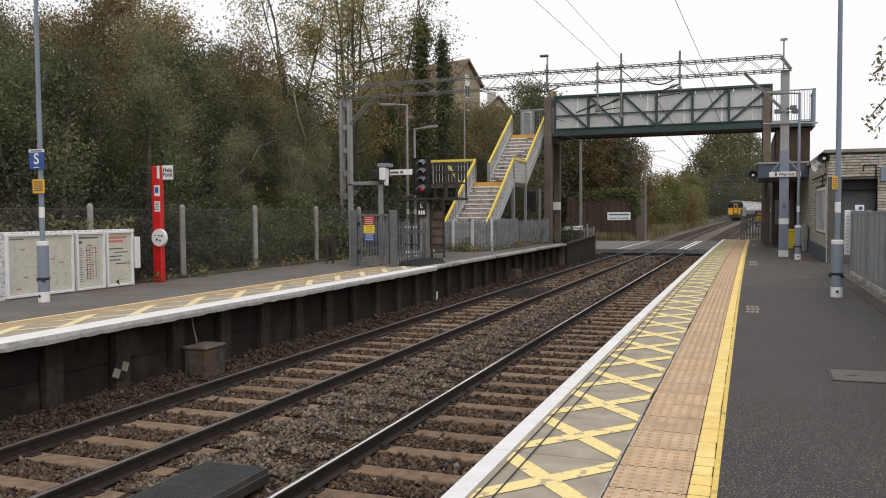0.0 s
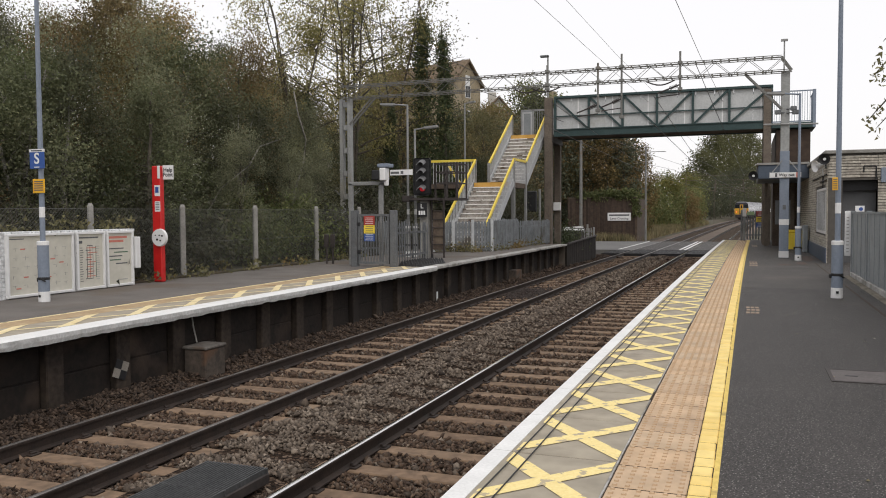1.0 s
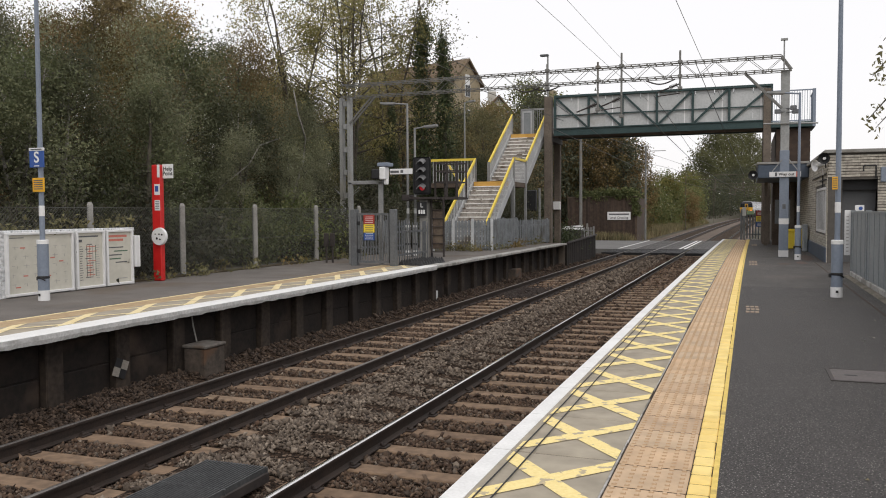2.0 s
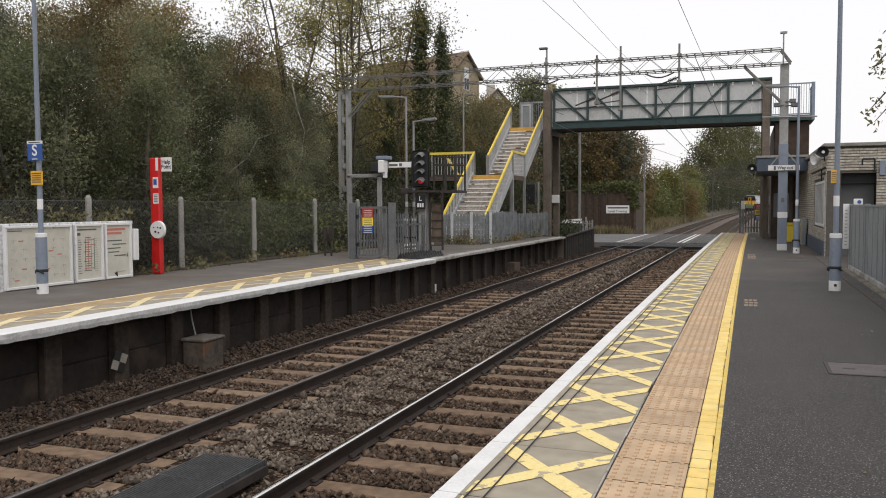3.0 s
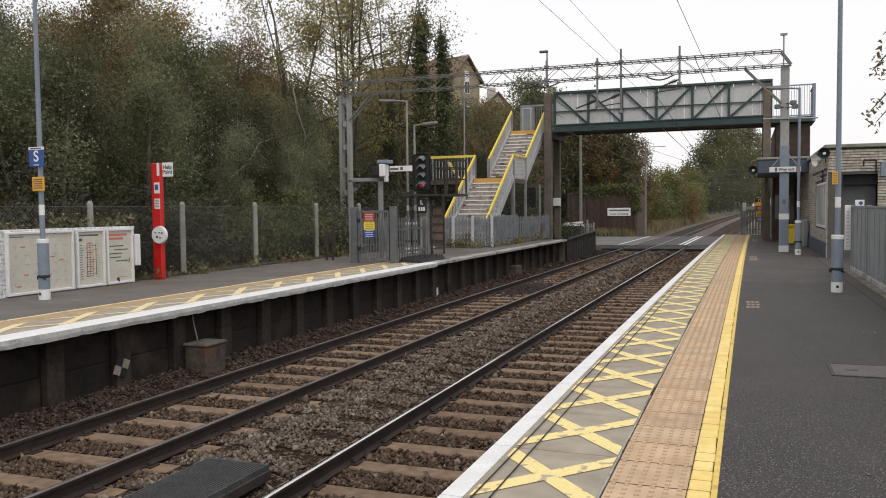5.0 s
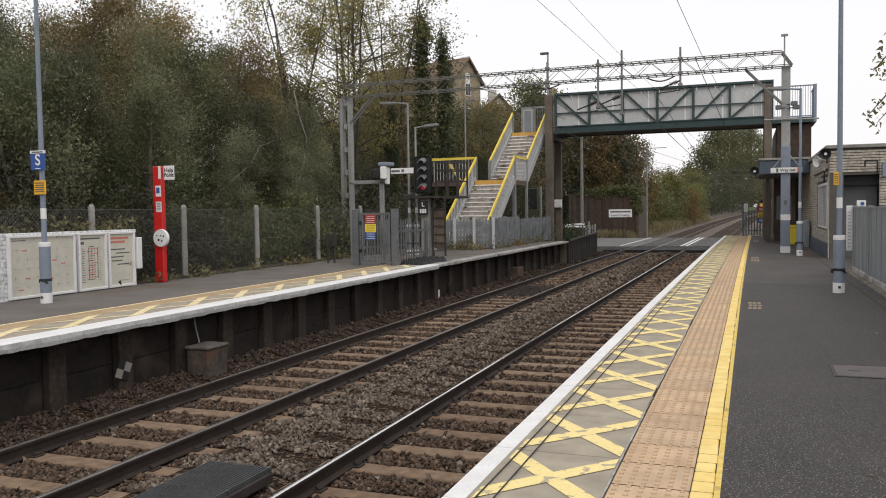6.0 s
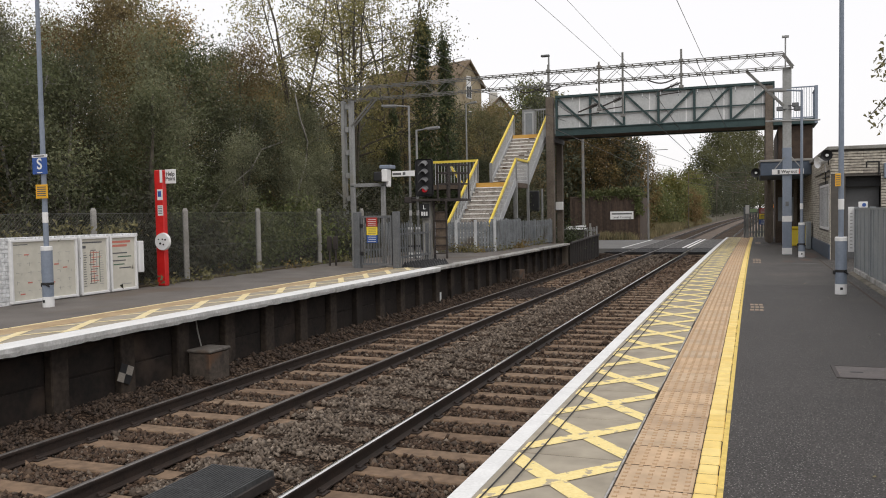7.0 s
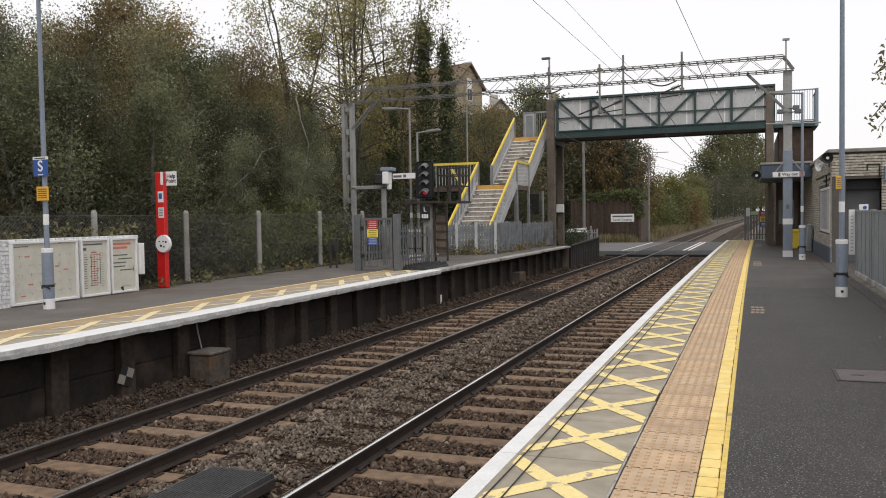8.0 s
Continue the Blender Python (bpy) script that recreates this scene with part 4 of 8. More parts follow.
# ---- overhead line ----
def gantry():
    g = thing("overhead_line_gantry", "grey lattice gantry across both tracks on two masts", "gantry")
    y = 27.57
    for yy in (y - 0.2, y + 0.2):
        for z in (5.72, 6.16):
            bm = B()
            for dz in (-0.024, 0.024):
                beam(bm, (-14.15, yy, z + dz), (1.2 if z < 6 else 0.95, yy, z + dz + 0.04), 0.05, 0.016)
            for k in range(60):
                x = -14.1 + k * 0.25
                box(bm, x, x + 0.05, yy - 0.02, yy + 0.02, z - 0.022 + (x + 14.15) * 0.0026, z + 0.022 + (x + 14.15) * 0.0026)
            part("chord", bm, GANTRY_GREY, g)
    n = 30
    for i in range(n):
        a, b = -14.0 + i * 0.5, -13.5 + i * 0.5
        bm = B()
        za, zb = (5.74, 6.18) if i % 2 else (6.18, 5.74)
        for yy in (y - 0.2, y + 0.2):
            beam(bm, (a, yy, za), (b, yy, zb), 0.012, 0.014)
        beam(bm, (a, y - 0.2, za), (a, y + 0.2, za), 0.02, 0.02)
        part("lacing", bm, GANTRY_GREY, g)
    for yy in (y - 0.2, y + 0.2):
        bm = B()
        beam(bm, (0.95, yy, 6.19), (1.25, yy, 5.76), 0.05, 0.05)
        part("end_brace", bm, GANTRY_GREY, g)
    bm = B()
    for s in (-1, 1):
        box(bm, -14.05 + s * 0.16 - 0.06, -14.05 + s * 0.16 + 0.06, y - 0.12, y + 0.12, -0.4, 5.7)
    for i in range(7):
        z = 0.3 + i * 0.85
        box(bm, -14.12, -13.98, y - 0.1, y + 0.1, z, z + 0.2)
    part("mast", bm, MAST_PAINT, g, "twin-channel steel mast")
    bm = B()
    box(bm, 0.95, 1.2, y - 0.12, y + 0.12, 0.0, 5.75, 0.01)
    part("mast", bm, MAST_PAINT, g, "pale grey box mast")
    bm = B()
    box(bm, 0.94, 1.21, y - 0.13, y + 0.13, 0.0, 3.3, 0.01)
    part("mast_wrap", bm, GREY_PAINT, g, "blue-grey painted lower mast")
    for z, h in ((0.01, 0.2), (1.02, 0.18)):
        bm = B()
        box(bm, 0.935, 1.215, y - 0.135, y + 0.135, z, z + h)
        part("band", bm, SIGN_WHITE, g, "white band")
    bm = B()
    box(bm, 1.03, 1.12, y - 0.142, y - 0.136, 1.5, 1.64, 0.002)
    part("sticker", bm, GATE_GREY, g, "small dark sticker")
    for a, b in (((-12.9, 5.72), (-13.85, 4.75)), ((-0.1, 5.74), (0.98, 4.6))):
        bm = B()
        for yy in (y - 0.12, y + 0.12):
            beam(bm, (a[0], yy, a[1]), (b[0], yy, b[1]), 0.045, 0.06)
        part("knee_brace", bm, GANTRY_GREY, g)
    for x, z0, z1 in ((-4.65, 4.74, 6.36), (-3.88, 4.5, 6.6), (-2.04, 5.3, 6.55), (-6.35, 5.55, 6.4)):
        bm = B()
        bar(bm, (x, y - 0.27, z0), (x, y - 0.27, z1), 0.033)
        for z in (5.74, 6.19, z0 + 0.06):
            box(bm, x - 0.07, x + 0.07, y - 0.33, y - 0.2, z - 0.05, z + 0.05, 0.01)
        part("drop_tube", bm, GANTRY_GREY, g)
    # Cantilever arms with ribbed insulators.
    for x, z, dx in ((-3.88, 5.0, -0.66), (-4.65, 4.85, -0.7), (-2.04, 5.35, -0.72)):
        bm = B()
        bar(bm, (x, y - 0.27, z + 0.15), (x + dx, y - 0.27, z - 0.1), 0.025)
        bar(bm, (x, y - 0.27, z - 0.15), (x + dx, y - 0.27, z - 0.22), 0.018)
        part("arm", bm, DARK_STEEL, g)
        bm = B()
        for i in range(7):
            t = 0.12 + i * 0.05
            bar(bm, (x + dx * t, y - 0.27, z + 0.15 - 0.25 * t), (x + dx * (t + 0.025), y - 0.27, z + 0.15 - 0.25 * (t + 0.025)), 0.065)
        part("insulator", bm, DARK_STEEL, g, "ribbed dark insulator")
    for x0, x1 in ((-3.1, -2.2), (-6.9, -5.9), (-7.5, -6.6)):
        bm = B()
        pts = [(x0 + (x1 - x0) * i / 8, 5.66 - 0.14 * math.sin(math.pi * i / 8)) for i in range(9)]
        for p, q in zip(pts, pts[1:]):
            bar(bm, (p[0], y - 0.24, p[1]), (q[0], y - 0.24, q[1]), 0.022, n=6)
        part("jumper_cable", bm, DARK_STEEL, g)
    for i in range(14):
        a = 2 * math.pi * i / 14
        bm = B()
        bar(bm, (-14.05 + 0.15 * math.cos(a), y + 0.12 * math.sin(a), 2.05), (-14.05 + 0.55 * math.cos(a), y + 0.5 * math.sin(a), 2.3 + 0.08 * (i % 3)), 0.009, 0.004, 5)
        part("anti_climb_spike", bm, GALV, g)
    for x, z in ((0.86, 4.42), (1.3, 4.52), (1.36, 4.4)):
        bm = B()
        box(bm, x - 0.09, x + 0.09, y - 0.3, y - 0.16, z, z + 0.13, 0.015)
        bar(bm, (1.08, y - 0.1, z + 0.06), (x, y - 0.2, z + 0.06), 0.018, n=6)
        part("floodlight", bm, GATE_GREY, g, "small grey floodlight")
    bm = B()
    bar(bm, (0.45, y - 0.16, 4.13), (2.0, y - 0.16, 4.1), 0.025)
    part("cable_tube", bm, GALV, g)
    bm = B()
    bar(bm, (1.03, y, 5.75), (1.03, y, 6.75), 0.022)
    box(bm, 0.93, 1.13, y - 0.05, y + 0.05, 6.68, 6.74)
    part("finial", bm, GALV, g)


MAST_PAINT = surface("pale_mast_paint", (0.24, 0.245, 0.24), (0.33, 0.335, 0.33), 2, 0.7, 0.1, fine=16, stain=((0.28, 0.27, 0.24), 0.6))


def wires():
    def run(name, pts, r, label):
        bm = B()
        for a, b in zip(pts, pts[1:]):
            bar(bm, a, b, r, n=5)
        single(name, bm, WIRE, label, "overhead wire", "overhead wires")

    for (xa, xb, xc), z, rad in (((-2.2, -1.63, -1.44), 6.38, 0.008), ((-4.98, -4.81, -4.63), 6.52, 0.006), ((-4.38, -4.2, -4.08), 6.63, 0.005)):
        run("overhead_wire", [(xa, -4, z + 0.03), (xb, 19.3, z), (xc, 27.5, z), (xc + 1.2, 60, z - 0.3), (xc + 2.6, 100, z - 0.2)], rad, "thin dark overhead wire above the track")
    run("overhead_wire", [(-8.85, -4, 6.34), (-8.85, 12, 6.28), (-8.85, 27.5, 6.3)], 0.012, "dark overhead wire above the platform")
    run("overhead_wire", [(-9.9, -4, 6.5), (-9.9, 12, 6.45), (-9.9, 27.5, 6.46)], 0.009, "dark overhead wire above the platform")
    run("overhead_wire", [(-8.85, 27.5, 5.75), (-6.6, 60, 5.6), (-3.6, 90, 5.3)], 0.012, "dark overhead wire above the platform")
    for cx in TRACKS:
        pts = [(cx + 0.1, 27.5, 4.3), (cx + bend(48), 48, 4.0), (cx + bend(70), 70, 4.0), (cx + bend(110), 110, 4.25), (cx + bend(160), 160, 4.5), (cx + bend(220), 220, 4.9)]
        run("contact_wire", pts, 0.012, "thin contact wire above the track")
        up = [(p[0], p[1], p[2] + (0.9 if i % 2 == 0 else 0.35)) for i, p in enumerate(pts)]
        run("catenary_wire", up, 0.01, "thin catenary wire above the track")
    run("overhead_wire", [(-1.58, 27.5, 6.15), (-0.9 + bend(40), 44, 4.4), (-0.2, 80, 4.6)], 0.012, "thin dark overhead wire above the track")



# ---- trees ----
def limb(bm, pts, r0, r1, n=6):
    """A tapered, crooked tube through points."""
    rings = []
    k = len(pts)
    for i, p in enumerate(pts):
        d = (Vector(pts[min(i + 1, k - 1)]) - Vector(pts[max(i - 1, 0)])).normalized()
        q = d.to_track_quat("Z", "Y").to_matrix()
        r = r0 + (r1 - r0) * i / (k - 1)
        rings.append([bm.verts.new(Vector(p) + q @ Vector((r * math.cos(6.2832 * j / n), r * math.sin(6.2832 * j / n), 0))) for j in range(n)])
    for a, b in zip(rings, rings[1:]):
        for j in range(n):
            bm.faces.new((a[j], a[(j + 1) % n], b[(j + 1) % n], b[j]))
    bm.faces.new(rings[-1])


def leaves(rng, centres, spread, per, size, droop=0.3):
    """Small pointed leaves scattered round centres: arrays of corners and of faces."""
    c = np.repeat(np.asarray(centres, float), per, 0)
    n = len(c)
    p = c + rng.normal(0, 1, (n, 3)) * np.asarray(spread)
    d = rng.normal(0, 1, (n, 3))
    d[:, 2] -= droop
    d /= np.linalg.norm(d, axis=1)[:, None]
    u = np.cross(d, rng.normal(0, 1, (n, 3)))
    u /= np.linalg.norm(u, axis=1)[:, None]
    w = np.cross(d, u)
    s = (size * rng.uniform(0.65, 1.35, n))[:, None]
    v = np.stack([p + u * s * 0.32, p + d * s + w * s * 0.1, p - u * s * 0.32], 1).reshape(-1, 3)
    f = np.arange(n * 3).reshape(-1, 3)
    return v, f


def make_tree(seed, height, radius, base, leaf_mat, bark, n_clump, per, size, name="tree", label="", spread=0.37, ivy=0.0, bare=0.0, stems=1, stout=0.022):
    """A tree at the origin: crooked tapered stem, forking limbs, a crown of leaf clumps with gaps."""
    rng = np.random.default_rng(seed)
    r = random.Random(seed)
    tr = thing(name, label, "tree", "trees behind the fence")
    bm = B()
    centres = []
    for s in range(stems):
        a0 = r.uniform(0, 6.28)
        lean = (0.015 if ivy else 0.05 if stems == 1 else 0.13) * height
        trunk = []
        for i in range(9):
            t = i / 8
            trunk.append((math.cos(a0) * lean * t * t + r.uniform(-0.12, 0.12) * t, math.sin(a0) * lean * t * t + r.uniform(-0.12, 0.12) * t, -0.5 + (height * 0.97 + 0.5) * t))
        limb(bm, trunk, stout * height / stems ** 0.4, 0.02, 7)
        for k in range(int(22 / stems ** 0.6)):
            t = base / height + (1 - base / height) * (k + r.random()) / int(22 / stems ** 0.6)
            t = min(0.97, t)
            i = min(7, int(t * 8))
            p = Vector(trunk[i]).lerp(Vector(trunk[i + 1]), t * 8 - i)
            a = r.uniform(0, 6.28)
            prof = math.sin(math.pi * min(1.0, (t - base / height) / (1 - base / height) * 0.8 + 0.2)) ** 0.7
            ln = radius * max(0.25, prof) * r.uniform(0.65, 1.15)
            rise = r.uniform(0.25, 0.9) * ln
            pts = [p + Vector((math.cos(a) * ln * u + r.uniform(-0.1, 0.1), math.sin(a) * ln * u + r.uniform(-0.1, 0.1), rise * (u - 0.35 * u * u))) for u in (0, 0.3, 0.6, 0.85, 1.0)]
            limb(bm, pts, 0.006 * height * (1.1 - t), 0.008, 5)
            if r.random() < bare:
                continue
            for q in range(max(1, int(n_clump / 22))):
                u = r.uniform(0.3, 1.05)
                j = min(3, int(u * 4))
                e = pts[j].lerp(pts[j + 1], min(1.2, u * 4 - j))
                tw = e + Vector((r.gauss(0, 0.45), r.gauss(0, 0.45), r.gauss(0.1, 0.4))) * (radius / 3)
                if r.random() < 0.5:
                    limb(bm, [e, (e + tw) / 2 + Vector((0, 0, 0.05)), tw], 0.012, 0.004, 4)
                centres.append(tw)
    part("trunk", bm, bark, tr, smooth=True)
    v, f = leaves(rng, centres, (spread, spread, spread * 1.15), per, size, 0.6)
    quick("crown", v, f, leaf_mat, parent=tr)
    if ivy:
        k = 900
        zs = height * ivy * rng.random(k) ** 1.15
        ang = rng.uniform(0, 6.28, k)
        t = zs / (height * ivy)
        lump = 0.75 + 0.3 * np.sin(zs * 2.1 + 2.0 * np.sin(ang)) + 0.25 * np.sin(zs * 4.7 + 3.0 * np.cos(ang + 1.0))
        rad = (0.12 + 0.42 * rng.random(k) ** 0.7) * (2.15 - 1.85 * t) * np.clip(lump, 0.25, 1.5)
        at = np.array([Vector(trunk[min(7, int(q * 8))]).lerp(Vector(trunk[min(7, int(q * 8)) + 1]), q * 8 - min(7, int(q * 8))) for q in zs / (height * 0.97)])
        v, f = leaves(rng, np.c_[at[:, 0] + np.cos(ang) * rad, at[:, 1] + np.sin(ang) * rad, zs], (0.13, 0.13, 0.22), 15, 0.11, 0.8)
        quick("ivy", v, f, LEAF_IVY, parent=tr, label="dark ivy climbing the trunk")
    return tr


def make_bush(seed, radius, height, leaf_mat, n, per, size, label):
    rng = np.random.default_rng(seed)
    r = random.Random(seed)
    bu = thing("bush", label, "bush", "bushes")
    bm = B()
    centres = []
    for k in range(n):
        a, q = r.uniform(0, 6.28), math.sqrt(r.random()) * radius
        z = height * r.uniform(0.1, 1.0) * (1 - 0.45 * (q / radius) ** 2)
        e = Vector((math.cos(a) * q, math.sin(a) * q, z))
        centres.append(e)
        if k % 3 == 0:
            limb(bm, [(e.x * 0.2, e.y * 0.2, -0.2), (e.x * 0.5, e.y * 0.5, z * 0.5), tuple(e)], 0.025, 0.006, 4)
    part("stem", bm, BARK, bu)
    v, f = leaves(rng, centres, (0.28, 0.28, 0.24), per, size)
    quick("foliage", v, f, leaf_mat, parent=bu)
    return bu


def woods():
    kinds = [
        make_tree(11, 9.5, 2.5, 1.2, LEAF_OLIVE, BARK, 198, 100, 0.098, label="leafy olive-green tree in a dense belt behind the fence", spread=0.33),
        make_tree(12, 9.0, 2.5, 0.8, LEAF_DARK, BARK, 198, 100, 0.098, label="dark green tree in a dense belt behind the fence", spread=0.33),
        make_tree(13, 8.5, 2.3, 1.0, LEAF_RUST, BARK, 176, 104, 0.095, label="tree with rust-brown autumn leaves behind the fence", spread=0.32),
        make_tree(14, 12.5, 2.9, 4.2, LEAF_YELLOW, BARK, 154, 40, 0.12, label="tall slender tree with sparse yellowing leaves", spread=0.23, bare=0.3, stems=4, stout=0.014),
        make_tree(15, 11.0, 1.5, 5.0, LEAF_OLIVE, BARK, 66, 16, 0.11, label="tall tree wrapped in dark ivy", ivy=0.9, bare=0.4, spread=0.25),
        make_tree(16, 8.0, 2.5, 0.6, LEAF_DARK, PALE_BARK, 176, 104, 0.096, label="many-stemmed dark green tree behind the fence", stems=3, spread=0.33),
        make_tree(17, 9.2, 2.2, 0.9, LEAF_SALLOW, BARK, 198, 100, 0.092, label="grey-green leafy tree in a dense belt behind the fence", spread=0.31),
        make_tree(18, 9.0, 2.3, 1.0, LEAF_BROWN, BARK, 176, 104, 0.096, label="tree with golden-brown autumn leaves behind the fence", spread=0.32),
        make_tree(19, 10.0, 2.2, 2.6, LEAF_OLIVE, BARK, 176, 84, 0.105, label="olive-green tree with a high crown at the back of the belt", spread=0.35),
        make_tree(20, 10.5, 1.7, 3.0, LEAF_SALLOW, PALE_BARK, 176, 84, 0.1, label="slender grey-green birch with a high crown behind the fence", spread=0.31),
    ]
    # The belt behind the fence stands in three rows, taller with distance; the tall thin trees are set among them.
    r = random.Random(8)
    heights = (9.5, 9.0, 8.5, 12.5, 11.0, 8.0, 9.2, 9.0, 10.0, 10.5)
    placed = []
    for x0, y0, y1, step, lo, hi, pick in ((-14.9, 3.5, 29, 1.7, 0.12, 0.19, (1, 5, 1, 6, 5, 2)), (-17.3, 3, 42, 1.9, 0.17, 0.24, (0, 2, 6, 1, 7, 5, 6)), (-20.6, 3, 47, 2.3, 0.2, 0.24, (8, 0, 9, 7, 8, 2)), (-25.5, 4, 34, 4.6, 0.2, 0.235, (8, 0))):
        y = y0
        i = 0
        while y < y1:
            x, yy = x0 + r.uniform(-0.8, 0.8), y + r.uniform(-0.5, 0.5)
            far = 0.348 * -x + 0.937 * yy
            bearing = yy / -x
            if bearing > 2.0 and x > -19:
                y += step
                continue
            k = pick[i % len(pick)] if r.random() < 0.7 else r.choice(pick)
            if bearing > 1.38 and k in (1, 2, 5) and r.random() < 0.65:
                k = 6
            tall = 1.4 + far * r.uniform(lo, hi)
            tall *= 1.065 if bearing < 1.05 else 1.12 if bearing < 1.22 else 1.0 if bearing < 1.35 else 0.86 if bearing < 1.5 else 0.73 if bearing < 1.75 else 0.58
            placed.append((k, x, yy, tall / heights[k]))
            y += step * r.uniform(0.85, 1.15)
            i += 1
    placed += [(3, -17.6, 30.0, 0.86), (3, -16.2, 32.4, 0.98), (3, -15.9, 36.0, 1.0), (3, -19.4, 38.0, 1.08), (9, -19.9, 27.6, 0.78), (7, -18.0, 42.4, 0.98), (8, -20.5, 44.5, 0.78), (6, -18.4, 36.6, 0.72), (4, -15.1, 34.0, 0.6), (4, -14.5, 36.5, 1.06), (4, -13.4, 36.5, 0.97), (1, -14.6, 46.5, 0.6), (0, -15.7, 50.0, 0.92), (7, -14.4, 51.0, 0.86), (1, -17.0, 52.0, 1.02), (5, -13.2, 38.6, 0.5), (5, -12.9, 47.0, 0.6), (4, -17.0, 30.0, 0.62)]
    used = set()
    for k, x, y, s in placed:
        at = pose(x, y, ground_z(x, y), 0, 0, r.uniform(0, 360))
        ob = copy_thing(kinds[k], at) if k in used else kinds[k]
        used.add(k)
        ob.matrix_basis = at
        w = s * r.uniform(0.88, 1.15)
        ob.scale = (w, w, s * r.uniform(0.95, 1.07))
    bushes = [
        make_bush(21, 1.6, 2.2, LEAF_BRAMBLE_SHADED, 130, 34, 0.1, "dark green bush, tree shade in its colour, under the trees"),
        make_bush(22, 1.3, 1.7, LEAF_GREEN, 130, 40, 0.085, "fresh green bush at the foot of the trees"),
        make_bush(23, 1.5, 2.0, LEAF_BRAMBLE_SHADED, 120, 34, 0.11, "dark green bramble bush behind the fence, shade in its colour"),
    ]
    used = set()
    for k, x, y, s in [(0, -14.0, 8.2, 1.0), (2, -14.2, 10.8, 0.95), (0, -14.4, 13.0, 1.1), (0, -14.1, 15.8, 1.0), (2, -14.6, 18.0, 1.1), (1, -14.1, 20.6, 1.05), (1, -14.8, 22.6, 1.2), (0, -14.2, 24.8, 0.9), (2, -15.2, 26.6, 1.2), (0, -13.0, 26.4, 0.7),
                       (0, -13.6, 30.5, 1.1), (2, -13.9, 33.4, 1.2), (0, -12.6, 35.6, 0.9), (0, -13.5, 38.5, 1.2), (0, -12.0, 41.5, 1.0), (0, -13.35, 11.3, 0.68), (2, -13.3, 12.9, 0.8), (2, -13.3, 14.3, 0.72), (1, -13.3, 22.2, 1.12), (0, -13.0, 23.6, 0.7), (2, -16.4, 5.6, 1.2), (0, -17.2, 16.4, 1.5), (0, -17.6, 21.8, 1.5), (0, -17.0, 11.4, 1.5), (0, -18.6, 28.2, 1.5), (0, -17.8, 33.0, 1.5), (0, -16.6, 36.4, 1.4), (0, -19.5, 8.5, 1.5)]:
        at = pose(x, y, ground_z(x, y), 0, 0, r.uniform(0, 360))
        ob = copy_thing(bushes[k], at) if k in used else bushes[k]
        used.add(k)
        ob.matrix_basis = at
        ob.scale = (s, s, s)
    # Pale leaning birch stems and arching bramble canes at the front of the belt.
    for pts, r0 in ((((-14.9, 19.4, 0.2), (-14.8, 19.8, 1.2), (-14.4, 20.2, 2.2), (-13.8, 20.8, 2.9), (-13.9, 21.5, 3.5), (-13.8, 22.5, 3.8)), 0.017), (((-14.4, 23.9, 0.2), (-14.3, 24.2, 2.2), (-14.3, 24.8, 3.2), (-14.25, 24.9, 4.0), (-14.35, 24.6, 4.8), (-14.4, 24.4, 5.6)), 0.045)):
        bm = B()
        limb(bm, [Vector(p) for p in pts], r0, 0.02, 7)
        single("leaning_stem", bm, PALE_BARK, "pale leaning birch stem among the trees", "tree stem", "leaning stems", smooth=True)
    bm = B()
    for k in range(110):
        x, y = r.uniform(-13.6, -12.5), r.uniform(8.5, 13.0)
        a, ln, h = r.uniform(0, 6.28), r.uniform(0.5, 1.3), r.uniform(1.0, 2.1)
        limb(bm, [(x, y, 0), (x + math.cos(a) * ln * 0.3, y + math.sin(a) * ln * 0.3, h * 0.8), (x + math.cos(a) * ln * 0.7, y + math.sin(a) * ln * 0.7, h), (x + math.cos(a) * ln, y + math.sin(a) * ln, h * 0.55)], 0.008, 0.003, 4)
    tagged(new("bramble_canes", mesh_of("bramble_canes", bm, BARK)), "tangle of brown bramble canes behind the low wall", "brambles", kind="stuff")
    # A shrub on the far platform ramp and ivy on top of the boarded wall.
    sh = make_bush(24, 0.9, 1.35, LEAF_IVY, 60, 40, 0.1, "small dark shrub beside the platform ramp")
    sh.matrix_basis = pose(-8.85, 41.2, -0.5)
    far_woods()


